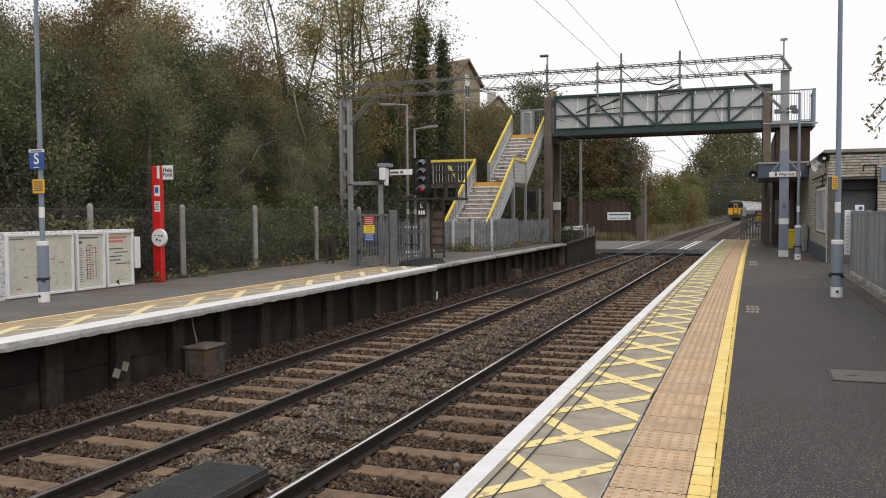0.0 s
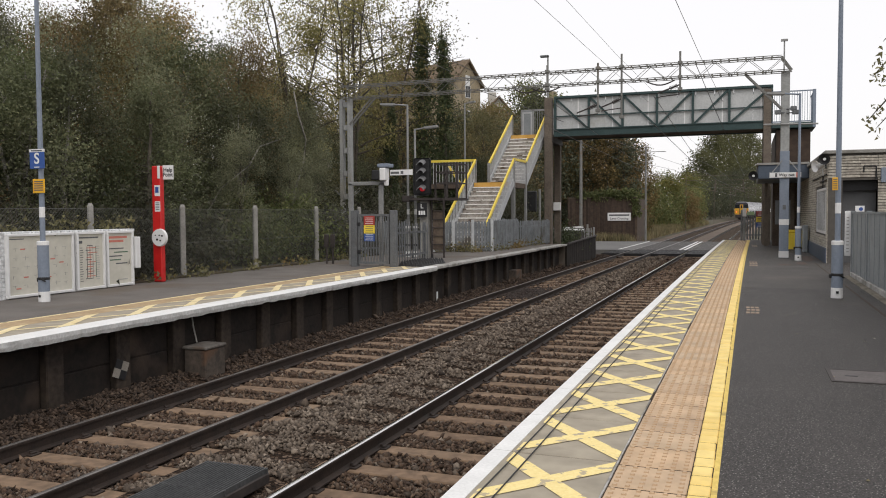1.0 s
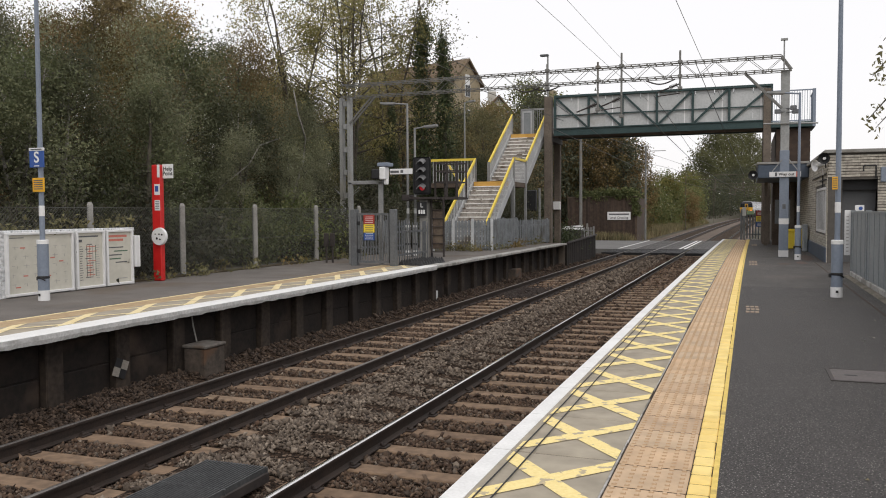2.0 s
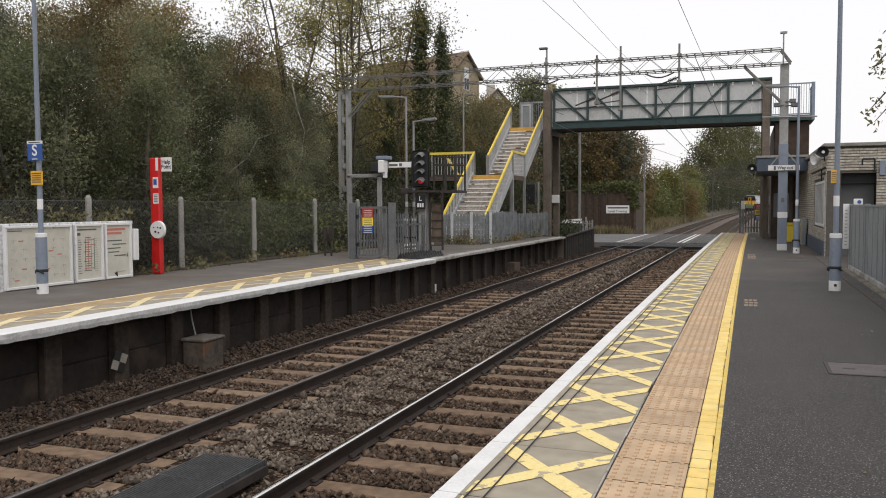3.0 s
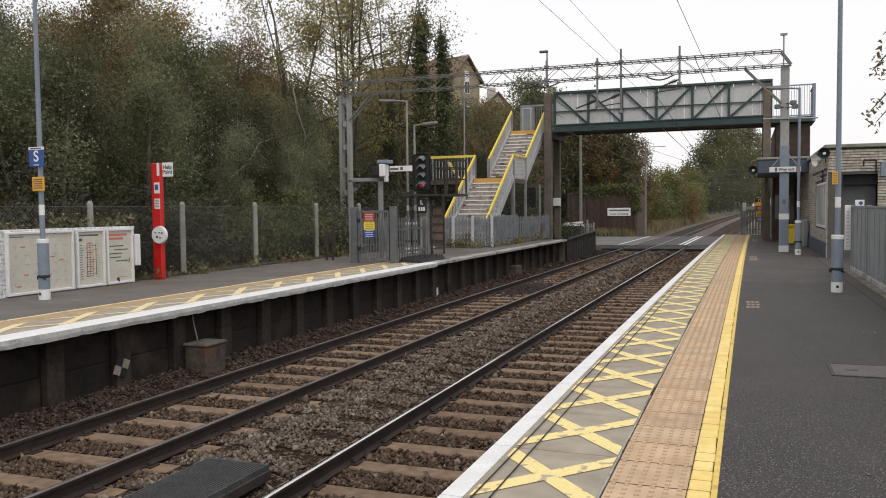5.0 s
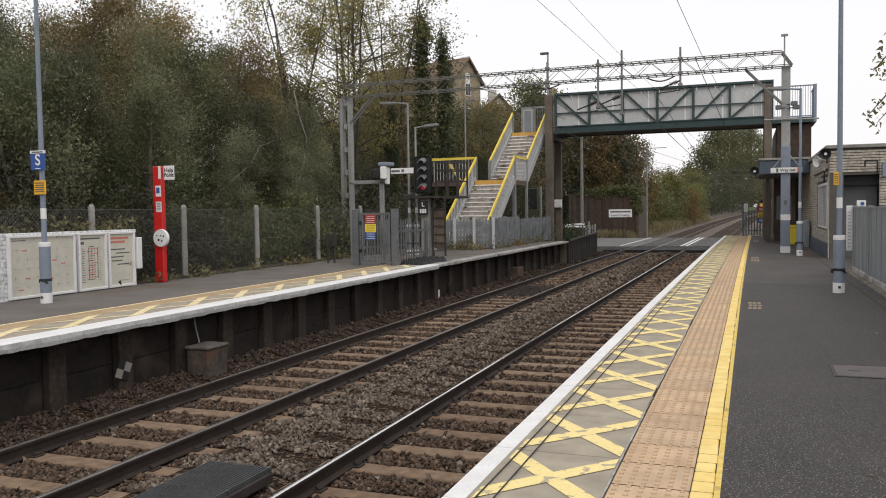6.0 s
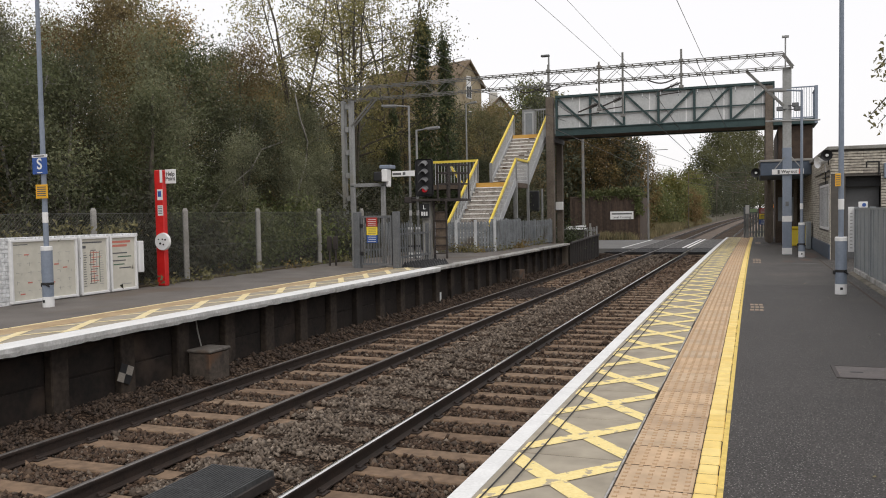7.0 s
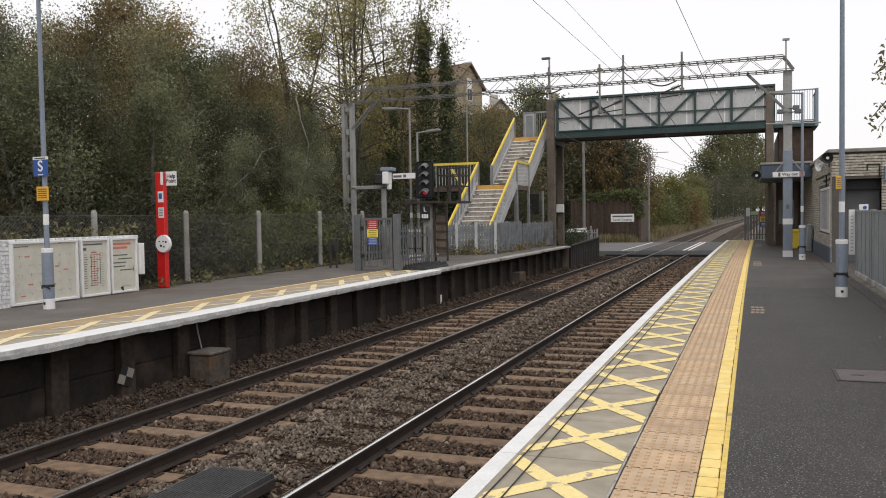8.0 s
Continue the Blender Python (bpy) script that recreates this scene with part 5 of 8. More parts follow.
def far_woods():
    """Uncountable far woods along the bend: stems and leaf clumps, joined."""
    for seed, mat, rows, size, nm in (
        (31, LEAF_SCRUB, [(-14.5, 86, 5, 3.0), (-12.6, 93, 5.5, 2.6), (-15, 100, 7, 3.2), (-11, 104, 5, 2.4), (-9.6, 112, 6, 2.6), (-11.5, 122, 7.5, 3.0), (-8.6, 136, 5.5, 2.8), (-17, 112, 8, 4), (-13, 80, 4, 2.0), (-9.5, 150, 8, 3.2), (-21.5, 84, 15.2, 3.2), (-17.6, 82, 13.4, 2.6), (-24.5, 83, 12.5, 3.0)], 0.25, "olive"),
        (32, LEAF_RUST, [(-8.0, 122, 4.8, 2.2), (-12.4, 77, 10.2, 2.6), (-11.2, 80, 10.0, 2.2), (-9.9, 82, 8.6, 1.7), (-16.5, 78, 10.5, 2.6), (-23, 76, 12, 4.5)], 0.16, "brown"),
        (33, LEAF_DIM, [(-20, 86, 13, 4.5), (-15, 83, 9.5, 3.0), (-12.3, 84, 8.5, 2.6), (-14.2, 79, 11.5, 2.6), (-10.9, 77.5, 9.4, 1.9), (-15.5, 80, 12.5, 3.4), (-19.5, 80, 14, 4.0), (-17.5, 75, 10, 3.2), (-25, 66, 9, 4.5), (-30, 66, 10, 5), (-38, 60, 12, 5), (-33, 52, 11, 5), (-20.5, 61, 8.6, 3.0), (-17.2, 62, 9.3, 2.6), (-26, 56, 8, 4), (-7.5, 185, 8, 3.0), (-6, 205, 10, 3.6), (-4, 230, 12, 4), (-1, 255, 14, 4.5)], 0.27, "dark"),
        (34, LEAF_FAR, [(-13, 205, 11, 3.5), (-11, 225, 17, 4.5), (-9, 250, 24, 5.5), (-7, 270, 27, 6), (-5, 290, 29, 6.5), (-2, 315, 31, 7), (1, 340, 31, 7.5), (4, 370, 30, 7.5), (8, 390, 29, 7), (12, 402, 26, 7)], 0.46, "yellow"),
    ):
        rng = np.random.default_rng(seed)
        bm = B()
        cs = []
        for x, y, h, rad in rows:
            z = ground_z(x, y)
            limb(bm, [(x, y, z - 0.5), (x + 0.3, y, z + h * 0.4), (x - 0.2, y + 0.2, z + h * 0.9)], 0.02 * h, 0.03, 6)
            n = int(26 + 17 * h)
            a, q, t = rng.uniform(0, 6.28, n), np.sqrt(rng.random(n)), rng.random(n)
            w = rad * np.sin(np.pi * (0.12 + 0.8 * t)) ** 0.6 * rng.uniform(0.7, 1.15, n)
            cs.append(np.c_[x + np.cos(a) * q * w, y + np.sin(a) * q * w, z + h * (0.06 + 0.94 * t)])
        wd = thing("far_woods", {"olive": "olive-green scrub beside the far railway", "brown": "autumn-brown scrub beside the far railway", "dark": "dark green far woods along the line", "yellow": "yellowing far trees along the line"}[nm], "woods")
        wd["kind"] = "stuff"
        part("stem", bm, BARK, wd)["kind"] = "stuff"
        v, f = leaves(rng, np.concatenate(cs), (size * 1.9,) * 3, 60 if size < 0.2 else 40 if size < 0.26 else 22 if size < 0.4 else 15, size * (1.15 if size > 0.4 else 1.0))
        quick("foliage", v, f, mat, parent=wd)["kind"] = "stuff"
    # Dry grass on the verge beyond the crossing.
    rng = np.random.default_rng(3)
    n = 26000
    y = rng.uniform(68.5, 150, n)
    x = rng.uniform(-13, -9.6, n) + 1.5e-4 * y * y
    z = np.array([ground_z(a, b) for a, b in zip(x, y)])
    h = rng.uniform(0.25, 0.8, n)
    a = rng.uniform(0, 6.28, n)
    d = np.c_[np.cos(a), np.sin(a)] * 0.05
    lean = rng.normal(0, 0.15, (n, 2))
    v = np.stack([np.c_[x - d[:, 0], y - d[:, 1], z - 0.03], np.c_[x + d[:, 0], y + d[:, 1], z - 0.03], np.c_[x + lean[:, 0], y + lean[:, 1], z + h]], 1).reshape(-1, 3)
    quick("dry_grass", v, np.arange(n * 3).reshape(-1, 3), GRASS, "pale dry grass on the verge beyond the crossing", "grass")



# ---- things on the far platform ----
def plate(bm, x0, x1, y, z0, z1, t=0.012):
    box(bm, x0, x1, y - t, y, z0, z1, 0.002)


def bars(name, rows, y, material, parent, label=""):
    """Unreadable print: plain bars (x0, x1, z, height) on a face that looks along -y."""
    bm = B()
    for x0, x1, z, h in rows:
        box(bm, x0, x1, y - 0.004, y, z, z + h)
    return part(name, bm, material, parent, label)


def lamp_post(at, top, arms, label, collar=0.95, paint=None):
    paint = paint or GREY_PAINT
    lp = thing("lamp_post", label, "lamp post", "platform lamp posts", at)
    bm = B()
    lathe(bm, 0, 0, [(0.09, 0.0), (0.09, collar), (0.075, collar + 0.05)], 16)
    part("base", bm, paint, lp, smooth=False)
    for z0, z1, r in ((0.0, 0.18, 0.092), (collar - 0.01, collar + 0.06, 0.094), (1.4, 1.58, 0.046)):
        bm = B()
        lathe(bm, 0, 0, [(r, z0), (r, z1 - 0.01), (r - 0.01, z1)], 16)
        part("white_band", bm, SIGN_WHITE, lp, "white painted band")
    bm = B()
    lathe(bm, 0, 0, [(0.044, collar + 0.03), (0.042, 2.5), (0.034, top)], 12)
    part("pole", bm, paint, lp)
    bm = B()
    lathe(bm, 0, 0, [(0.091, 0.365), (0.097, 0.375), (0.097, 0.4), (0.091, 0.41)], 16)
    box(bm, -0.125, -0.08, -0.04, 0.03, 0.33, 0.4, 0.012)
    bar(bm, (0.03, -0.1, 0.39), (0.1, -0.06, 0.34), 0.014, n=6)
    part("strap", bm, BLACK, lp, "black strap")
    bm = B()
    plate(bm, -0.02, 0.02, -0.09, 0.08, 0.12)
    part("tag", bm, BLACK, lp)
    for dx, dy in arms:
        bm = B()
        bar(bm, (0, 0, top - 0.03), (dx * 0.5, dy * 0.5, top + 0.02), 0.025)
        part("arm", bm, paint, lp)
        bm = B()
        a, b = Vector((dx * 0.45, dy * 0.45, top + 0.02)), Vector((dx, dy, top + 0.05))
        beam(bm, a, b, 0.2, 0.06)
        beam(bm, a.lerp(b, 0.1) - Vector((0, 0, 0.04)), a.lerp(b, 0.9) - Vector((0, 0, 0.04)), 0.15, 0.03)
        part("lantern", bm, GALV, lp, "flat grey lantern")
    return lp


def far_platform_lamps():
    lp = lamp_post((-10.94, 10.42, 0.012), 5.12, [(0.6, 0.1)], "blue-grey lamp post with a blue S sign on the far platform")
    bm = B()
    box(bm, -0.16, 0.15, -0.075, -0.06, 2.2, 2.47, 0.003)
    part("stop_sign", bm, SIGN_BLUE, lp, "blue sign with a white letter S")
    bm = B()
    box(bm, -0.165, 0.155, -0.077, -0.058, 2.472, 2.52, 0.003)
    part("sign_header", bm, SIGN_WHITE, lp, "white strip")
    writing("letter", "S", 0.25, (-0.005, -0.077, 2.36), SIGN_WHITE, lp)
    bars("small_print", [(-0.06, 0.05, 2.218, 0.014)], -0.0755, SIGN_WHITE, lp)
    bars("small_print", [(-0.12, 0.11, 2.487, 0.018)], -0.0775, INK, lp)
    bm = B()
    box(bm, -0.11, 0.14, -0.072, -0.058, 1.8, 2.03, 0.003)
    part("notice", bm, SIGN_AMBER, lp, "amber warning notice")
    bars("small_print", [(-0.08, 0.11, 1.98 - i * 0.035, 0.016) for i in range(5)], -0.0725, INK, lp)
    for (x, y, top, arm) in ((-10.58, 25.2, 5.04, (-0.95, 0.0)), (-10.36, 25.3, 4.24, (0.8, 0.0)), (-12.25, 36.0, 6.5, (0.5, 0.0))):
        lamp_post((x, y, 0.012), top, [arm], "slender grey lamp post behind the palisade fence", paint=GALV)


def notice_boards():
    bm = B()
    box(bm, -12.0, -11.82, 5.0, 13.58, -0.2, 1.1)
    w = setting("wall_boards", bm, WHITE_EDGE, "low white-painted brick wall")
    bm = B()
    box(bm, 0, 0.02, 0.004, 0.211, 0.004, 0.071, 0.004)
    brick = mesh_of("brick", bm, WHITE_BRICK)
    for row in range(15):
        off = 0.1075 if row % 2 else 0.0
        for i in range(11):
            piece("brick", brick, w, (-11.82, 8.1 + off + i * 0.215, 0.005 + row * 0.0745))
    bm = B()
    for i in range(40):
        y = 5 + i * 0.2145
        box(bm, -12.03, -11.79, y, y + 0.205, 1.1, 1.165, 0.008)
    setting("trim_wall_coping", bm, WHITE_BRICK, "white-painted brick coping")
    rng = random.Random(3)
    for y0, y1, kind in ((10.42, 11.9, "map"), (11.97, 12.69, "lines"), (12.74, 13.47, "poster")):
        nb = thing("notice_board", "white-framed notice board with %s on the low wall" % {"map": "pale maps", "lines": "a route diagram", "poster": "a printed poster"}[kind], "notice board", "notice boards", (-11.8, y0, 0.03))
        wd = y1 - y0
        bm = B()
        fr = 0.045
        for a, b, c, d in ((0, wd, 0, fr), (0, wd, 1.1 - fr, 1.1), (0, fr, fr, 1.1 - fr), (wd - fr, wd, fr, 1.1 - fr)):
            box(bm, 0.0, 0.07, a, b, c, d, 0.006)
        part("frame", bm, SIGN_WHITE, nb)
        bm = B()
        box(bm, 0.0, 0.03, fr, wd - fr, fr, 1.1 - fr)
        part("sheet", bm, PAPER, nb, "pale printed sheet")
        inks = {INK: B(), INK_RED: B(), INK_GREY: B(), INK_GREEN: B()}

        def mark(ink, y, z, ln, h=0.012):
            box(inks[ink], 0.03, 0.033, y, y + ln, z, z + h)

        if kind == "map":
            for i in range(6):
                for j in range(5):
                    mark(INK_GREY, 0.14 + i * 0.22 + rng.uniform(-0.02, 0.02), 0.2 + j * 0.16, rng.uniform(0.04, 0.13), 0.006)
                    mark(INK_GREY, 0.14 + i * 0.22 + rng.uniform(0, 0.1), 0.16 + j * 0.16, 0.005, rng.uniform(0.02, 0.07))
            for y, z in ((0.3, 0.82), (0.36, 0.33), (0.2, 0.14), (0.72, 0.74), (0.95, 0.62), (0.86, 0.3), (1.15, 0.55)):
                mark(INK_RED, y, z, 0.1, 0.022)
            mark(INK, 0.08, 1.0, 0.3, 0.014)
        elif kind == "lines":
            mark(INK, 0.07, 0.975, 0.5, 0.028)
            mark(INK, 0.07, 0.88, 0.09, 0.05)
            for i in range(15):
                mark(INK, 0.1, 0.16 + i * 0.045, rng.uniform(0.05, 0.09), 0.012)
                mark(INK_RED if i % 2 else INK, 0.24 + 0.02 * (i % 4), 0.2 + i * 0.045, rng.uniform(0.12, 0.26), 0.014)
                mark(INK_GREY, 0.5, 0.18 + i * 0.045, rng.uniform(0.05, 0.12), 0.01)
            for i in range(4):
                mark((INK, INK_RED, INK_GREY, INK_GREEN)[i], 0.27 + i * 0.075, 0.22, 0.012, 0.6)
        else:
            for i, ln in enumerate((0.5, 0.4)):
                mark(INK_RED, 0.08, 0.95 - i * 0.075, ln, 0.045)
            for i, (y, ln) in enumerate(((0.08, 0.4), (0.22, 0.38), (0.08, 0.36), (0.1, 0.3), (0.26, 0.32))):
                mark(INK if i % 2 == 0 else INK_GREEN, y, 0.74 - i * 0.075, ln, 0.022)
            mark(INK_GREY, 0.3, 0.12, 0.28, 0.015)
        for ink, nm in ((INK, "dark_print"), (INK_RED, "red_print"), (INK_GREY, "grey_print"), (INK_GREEN, "green_print")):
            if len(inks[ink].verts):
                part(nm, inks[ink], ink, nb)["kind"] = "stuff"
    bm = B()
    box(bm, -11.84, -11.7, 13.5, 13.64, 0.36, 1.0, 0.01)
    single("junction_box", bm, SIGN_WHITE, "small white cabinet beside the notice boards", "cabinet")


def help_point():
    hp = thing("help_point", "red help point column with a white flag sign", "help point", at=(-11.78, 14.32, 0.012))
    bm = B()
    box(bm, -0.1, 0.13, -0.1, 0.03, 0, 2.47, 0.02)
    part("column", bm, RED, hp)
    bm = B()
    box(bm, 0.13, 0.4, -0.02, 0.0, 2.18, 2.48, 0.004)
    part("flag_sign", bm, SIGN_WHITE, hp, "white flag sign")
    bm = B()
    box(bm, 0.06, 0.125, -0.108, -0.1, 2.2, 2.47, 0.002)
    part("side_label", bm, SIGN_WHITE, hp)
    for i, t in enumerate(("Help", "Point")):
        writing("word", t, 0.12, (0.265, -0.022, 2.38 - i * 0.1), BLACK, hp)
    for z0, z1 in ((1.83, 2.06), (1.5, 1.72)):
        bm = B()
        box(bm, -0.02, 0.12, -0.106, -0.1, z0, z1, 0.002)
        part("label", bm, SIGN_WHITE, hp, "white instruction label")
    bm = B()
    box(bm, 0.0, 0.085, -0.109, -0.106, 1.9, 2.02)
    part("pictogram", bm, SIGN_BLUE, hp)
    bars("small_print", [(0.0, 0.1, 1.54 + i * 0.035, 0.014) for i in range(5)], -0.106, INK, hp)
    bm = B()
    bar(bm, (0.11, -0.1, 0.95), (0.11, -0.16, 0.95), 0.19, 0.18, 24)
    part("speech_panel", bm, SIGN_WHITE, hp, "round white speech panel")
    for x, z, r in ((0.03, 1.0, 0.014), (0.13, 1.0, 0.016), (0.2, 0.99, 0.02), (0.07, 0.91, 0.024), (0.15, 0.89, 0.018)):
        bm = B()
        bar(bm, (x, -0.155, z), (x, -0.172, z), r, n=10)
        part("button", bm, BLACK, hp)


def chain_fence():
    fe = thing("chain_link_fence", "chain-link fence on grey concrete posts behind the platform", "fence")
    ys = [0.7, 3.7, 6.7, 9.7, 12.7, 15.5, 18.45, 21.7, 24.6]
    for y in ys:
        bm = B()
        x = -12.1
        lathe(bm, x, y, [(0.085, -0.3), (0.08, 1.62), (0.045, 1.68)], 4)
        part("post", bm, CONCRETE, fe, "grey concrete post")
    v, f = [], []
    h, r, x = 1.52, 0.0022, -12.08
    k = 0
    y = -1.0
    while y < 24.5:
        for s in (1, -1):
            a, b = (x, y, 0.05), (x, y + s * h, 0.05 + h)
            n = len(v)
            for p in (a, b):
                v += [(p[0] + r, p[1], p[2]), (p[0] - r, p[1] - r, p[2] + r), (p[0] - r, p[1] + r, p[2] - r)]
            f += [(n, n + 1, n + 4, n + 3), (n + 1, n + 2, n + 5, n + 4), (n + 2, n, n + 3, n + 5)]
        y += 0.075
    mesh = quick("wire_mesh", np.array(v), np.array(f), MESH_WIRE, parent=fe, label="fine wire mesh")
    mesh["kind"] = "stuff"
    for z in (0.08, 0.8, 1.57):
        bm = B()
        bar(bm, (x, -1, z), (x, 24.6, z), 0.005, n=5)
        part("line_wire", bm, MESH_WIRE, fe)
    # Concrete kerb below the fence with litter on it.
    bm = B()
    box(bm, -12.25, -11.98, 13.7, 26, -0.2, 0.06, 0.02)
    setting("kerb_left", bm, SOIL, "kerb buried in leaf litter below the fence")


def palisade(a, b, h, label, pitch=0.14, material=None, wide=0.075, proud=False):
    """An upright pale fence from a to b with a pointed top to each pale."""
    material = material or PALISADE
    a, b = Vector(a), Vector(b)
    ln = (b - a).length
    ang = math.degrees(math.atan2(b.y - a.y, b.x - a.x))
    fe = thing("palisade_fence", label, "fence", "palisade fences", tuple(a), ang)
    bm = B()
    w = wide / 2
    vs = [bm.verts.new((x, y, z)) for y in (-0.03, -0.012) for x, z in ((-w, 0.05), (w, 0.05), (w, h - 0.06), (0, h), (-w, h - 0.06))]
    bm.faces.new(vs[:5])
    bm.faces.new(vs[:4:-1])
    for i in range(5):
        j = (i + 1) % 5
        bm.faces.new((vs[i], vs[j], vs[5 + j], vs[5 + i]))
    pale = mesh_of("pale", bm, material)
    k = max(2, int(ln / pitch))
    for i in range(k + 1):
        piece("pale", pale, fe, (ln * i / k, random.uniform(-0.008, 0.008), random.uniform(-0.015, 0.01)))
    for z in (0.25, h - 0.28):
        bm = B()
        box(bm, 0, ln, -0.012, 0.035, z, z + 0.06)
        part("rail", bm, material, fe)
    m = max(1, round(ln / (0.8 if proud else 2.0)))
    for i in range(m + 1):
        bm = B()
        x = ln * i / m
        if proud:
            box(bm, x - 0.055, x + 0.055, -0.13, -0.035, -0.1, h + 0.04, 0.008)
            part("post", bm, STAIR_STEEL, fe, "pale post in front of the pales")
        else:
            box(bm, x - 0.05, x + 0.05, 0.035, 0.12, -0.1, h + 0.03, 0.008)
            part("post", bm, material, fe)
    return fe


def platform_gate():
    g = thing("platform_gate", "grey steel gate with red, yellow and blue notices", "gate", at=(0.14, 20.05, 0.012))
    for x, w in ((-10.13, 0.09), (-8.98, 0.085)):
        bm = B()
        box(bm, x - w, x + w, -0.09, 0.09, -0.1, 1.52, 0.015)
        part("gate_post", bm, GATE_GREY, g)
    bm = B()
    for a, b, c, d in ((-10.02, -9.97, 0.08, 1.42), (-9.16, -9.11, 0.08, 1.42), (-9.97, -9.16, 1.36, 1.42), (-9.97, -9.16, 0.08, 0.14)):
        box(bm, a, b, -0.03, 0.03, c, d)
    part("gate_frame", bm, GATE_GREY, g)
    for i in range(9):
        bm = B()
        x = -9.92 + i * 0.088
        box(bm, x - 0.013, x + 0.013, -0.012, 0.012, 0.1, 1.4)
        part("gate_bar", bm, GATE_GREY, g)
    for z0, z1, m in ((1.13, 1.37, SIGN_RED), (0.9, 1.12, SIGN_YELLOW), (0.69, 0.89, SIGN_BLUE)):
        bm = B()
        box(bm, -9.84, -9.52, -0.05, -0.035, z0, z1, 0.003)
        part("notice", bm, m, g, "small rectangular warning notice")
        bars("small_print", [(-9.8 + 0.02 * (i % 2), -9.56, z0 + 0.03 + i * 0.05, 0.012) for i in range(4)], -0.05, SIGN_WHITE if m is not SIGN_YELLOW else INK, g)
    for z in (0.35, 1.1):
        bm = B()
        box(bm, -10.03, -9.95, -0.06, -0.02, z, z + 0.1, 0.01)
        part("hinge", bm, BLACK, g)
    # Hoop frame over the gate, with a camera housing and a white finger sign.
    hf = thing("steel_hoop", "grey steel hoop frame behind the gate", "frame", at=(0, 20.7, 0.012))
    for x in (-10.42, -9.5):
        bm = B()
        box(bm, x - 0.06, x + 0.06, -0.05, 0.05, -0.1, 2.28, 0.01)
        part("upright", bm, GALV, hf)
    bm = B()
    box(bm, -10.48, -9.44, -0.05, 0.05, 2.22, 2.32, 0.01)
    part("crossbar", bm, GALV, hf)
    bm = B()
    box(bm, -9.44, -9.27, -0.25, 0.06, 2.34, 2.68, 0.02)
    box(bm, -9.36, -9.26, -0.12, 0.02, 2.2, 2.36, 0.02)
    part("camera_housing", bm, SIGN_WHITE, hf, "white camera housing")
    bm = B()
    box(bm, -9.66, -9.43, -0.28, 0.0, 2.36, 2.62, 0.02)
    part("lens_hood", bm, BLACK, hf)
    bm = B()
    box(bm, -9.52, -9.2, -0.2, 0.2, 2.7, 2.8, 0.015)
    bar(bm, (-9.4, 0.0, 2.3), (-9.4, 0.0, 2.72), 0.03, n=8)
    part("loudspeaker", bm, GREY_PAINT, hf)
    bm = B()
    box(bm, -9.22, -8.55, -0.01, 0.01, 2.48, 2.63, 0.004)
    part("finger_sign", bm, SIGN_WHITE, hf, "white finger sign")
    bars("small_print", [(-9.2, -8.95, 2.52, 0.06), (-8.9, -8.82, 2.515, 0.08)], -0.01, INK, hf)
    # Dark pyramids that keep people off the edge beyond the gate.
    mat = thing("anti_trespass_mat", "dark spiked anti-trespass mat beyond the gate", "anti-trespass mat", at=(-8.85, 20.3, 0.012))
    bm = B()
    bmesh.ops.create_cone(bm, cap_ends=True, segments=4, radius1=0.12, radius2=0.01, depth=0.16, matrix=pose(0, 0, 0.08, 0, 0, 45))
    me = mesh_of("spike", bm, BLACK)
    for i in range(4):
        for j in range(10):
            piece("spike", me, mat, (0.1 + i * 0.18, 0.1 + j * 0.18, 0))


# The pale sky reflection on the hoods is mixed into this grey.
HOOD = surface("hood_reflection_grey", (0.11, 0.11, 0.115), (0.2, 0.2, 0.205), 6, 0.6, 0.1)


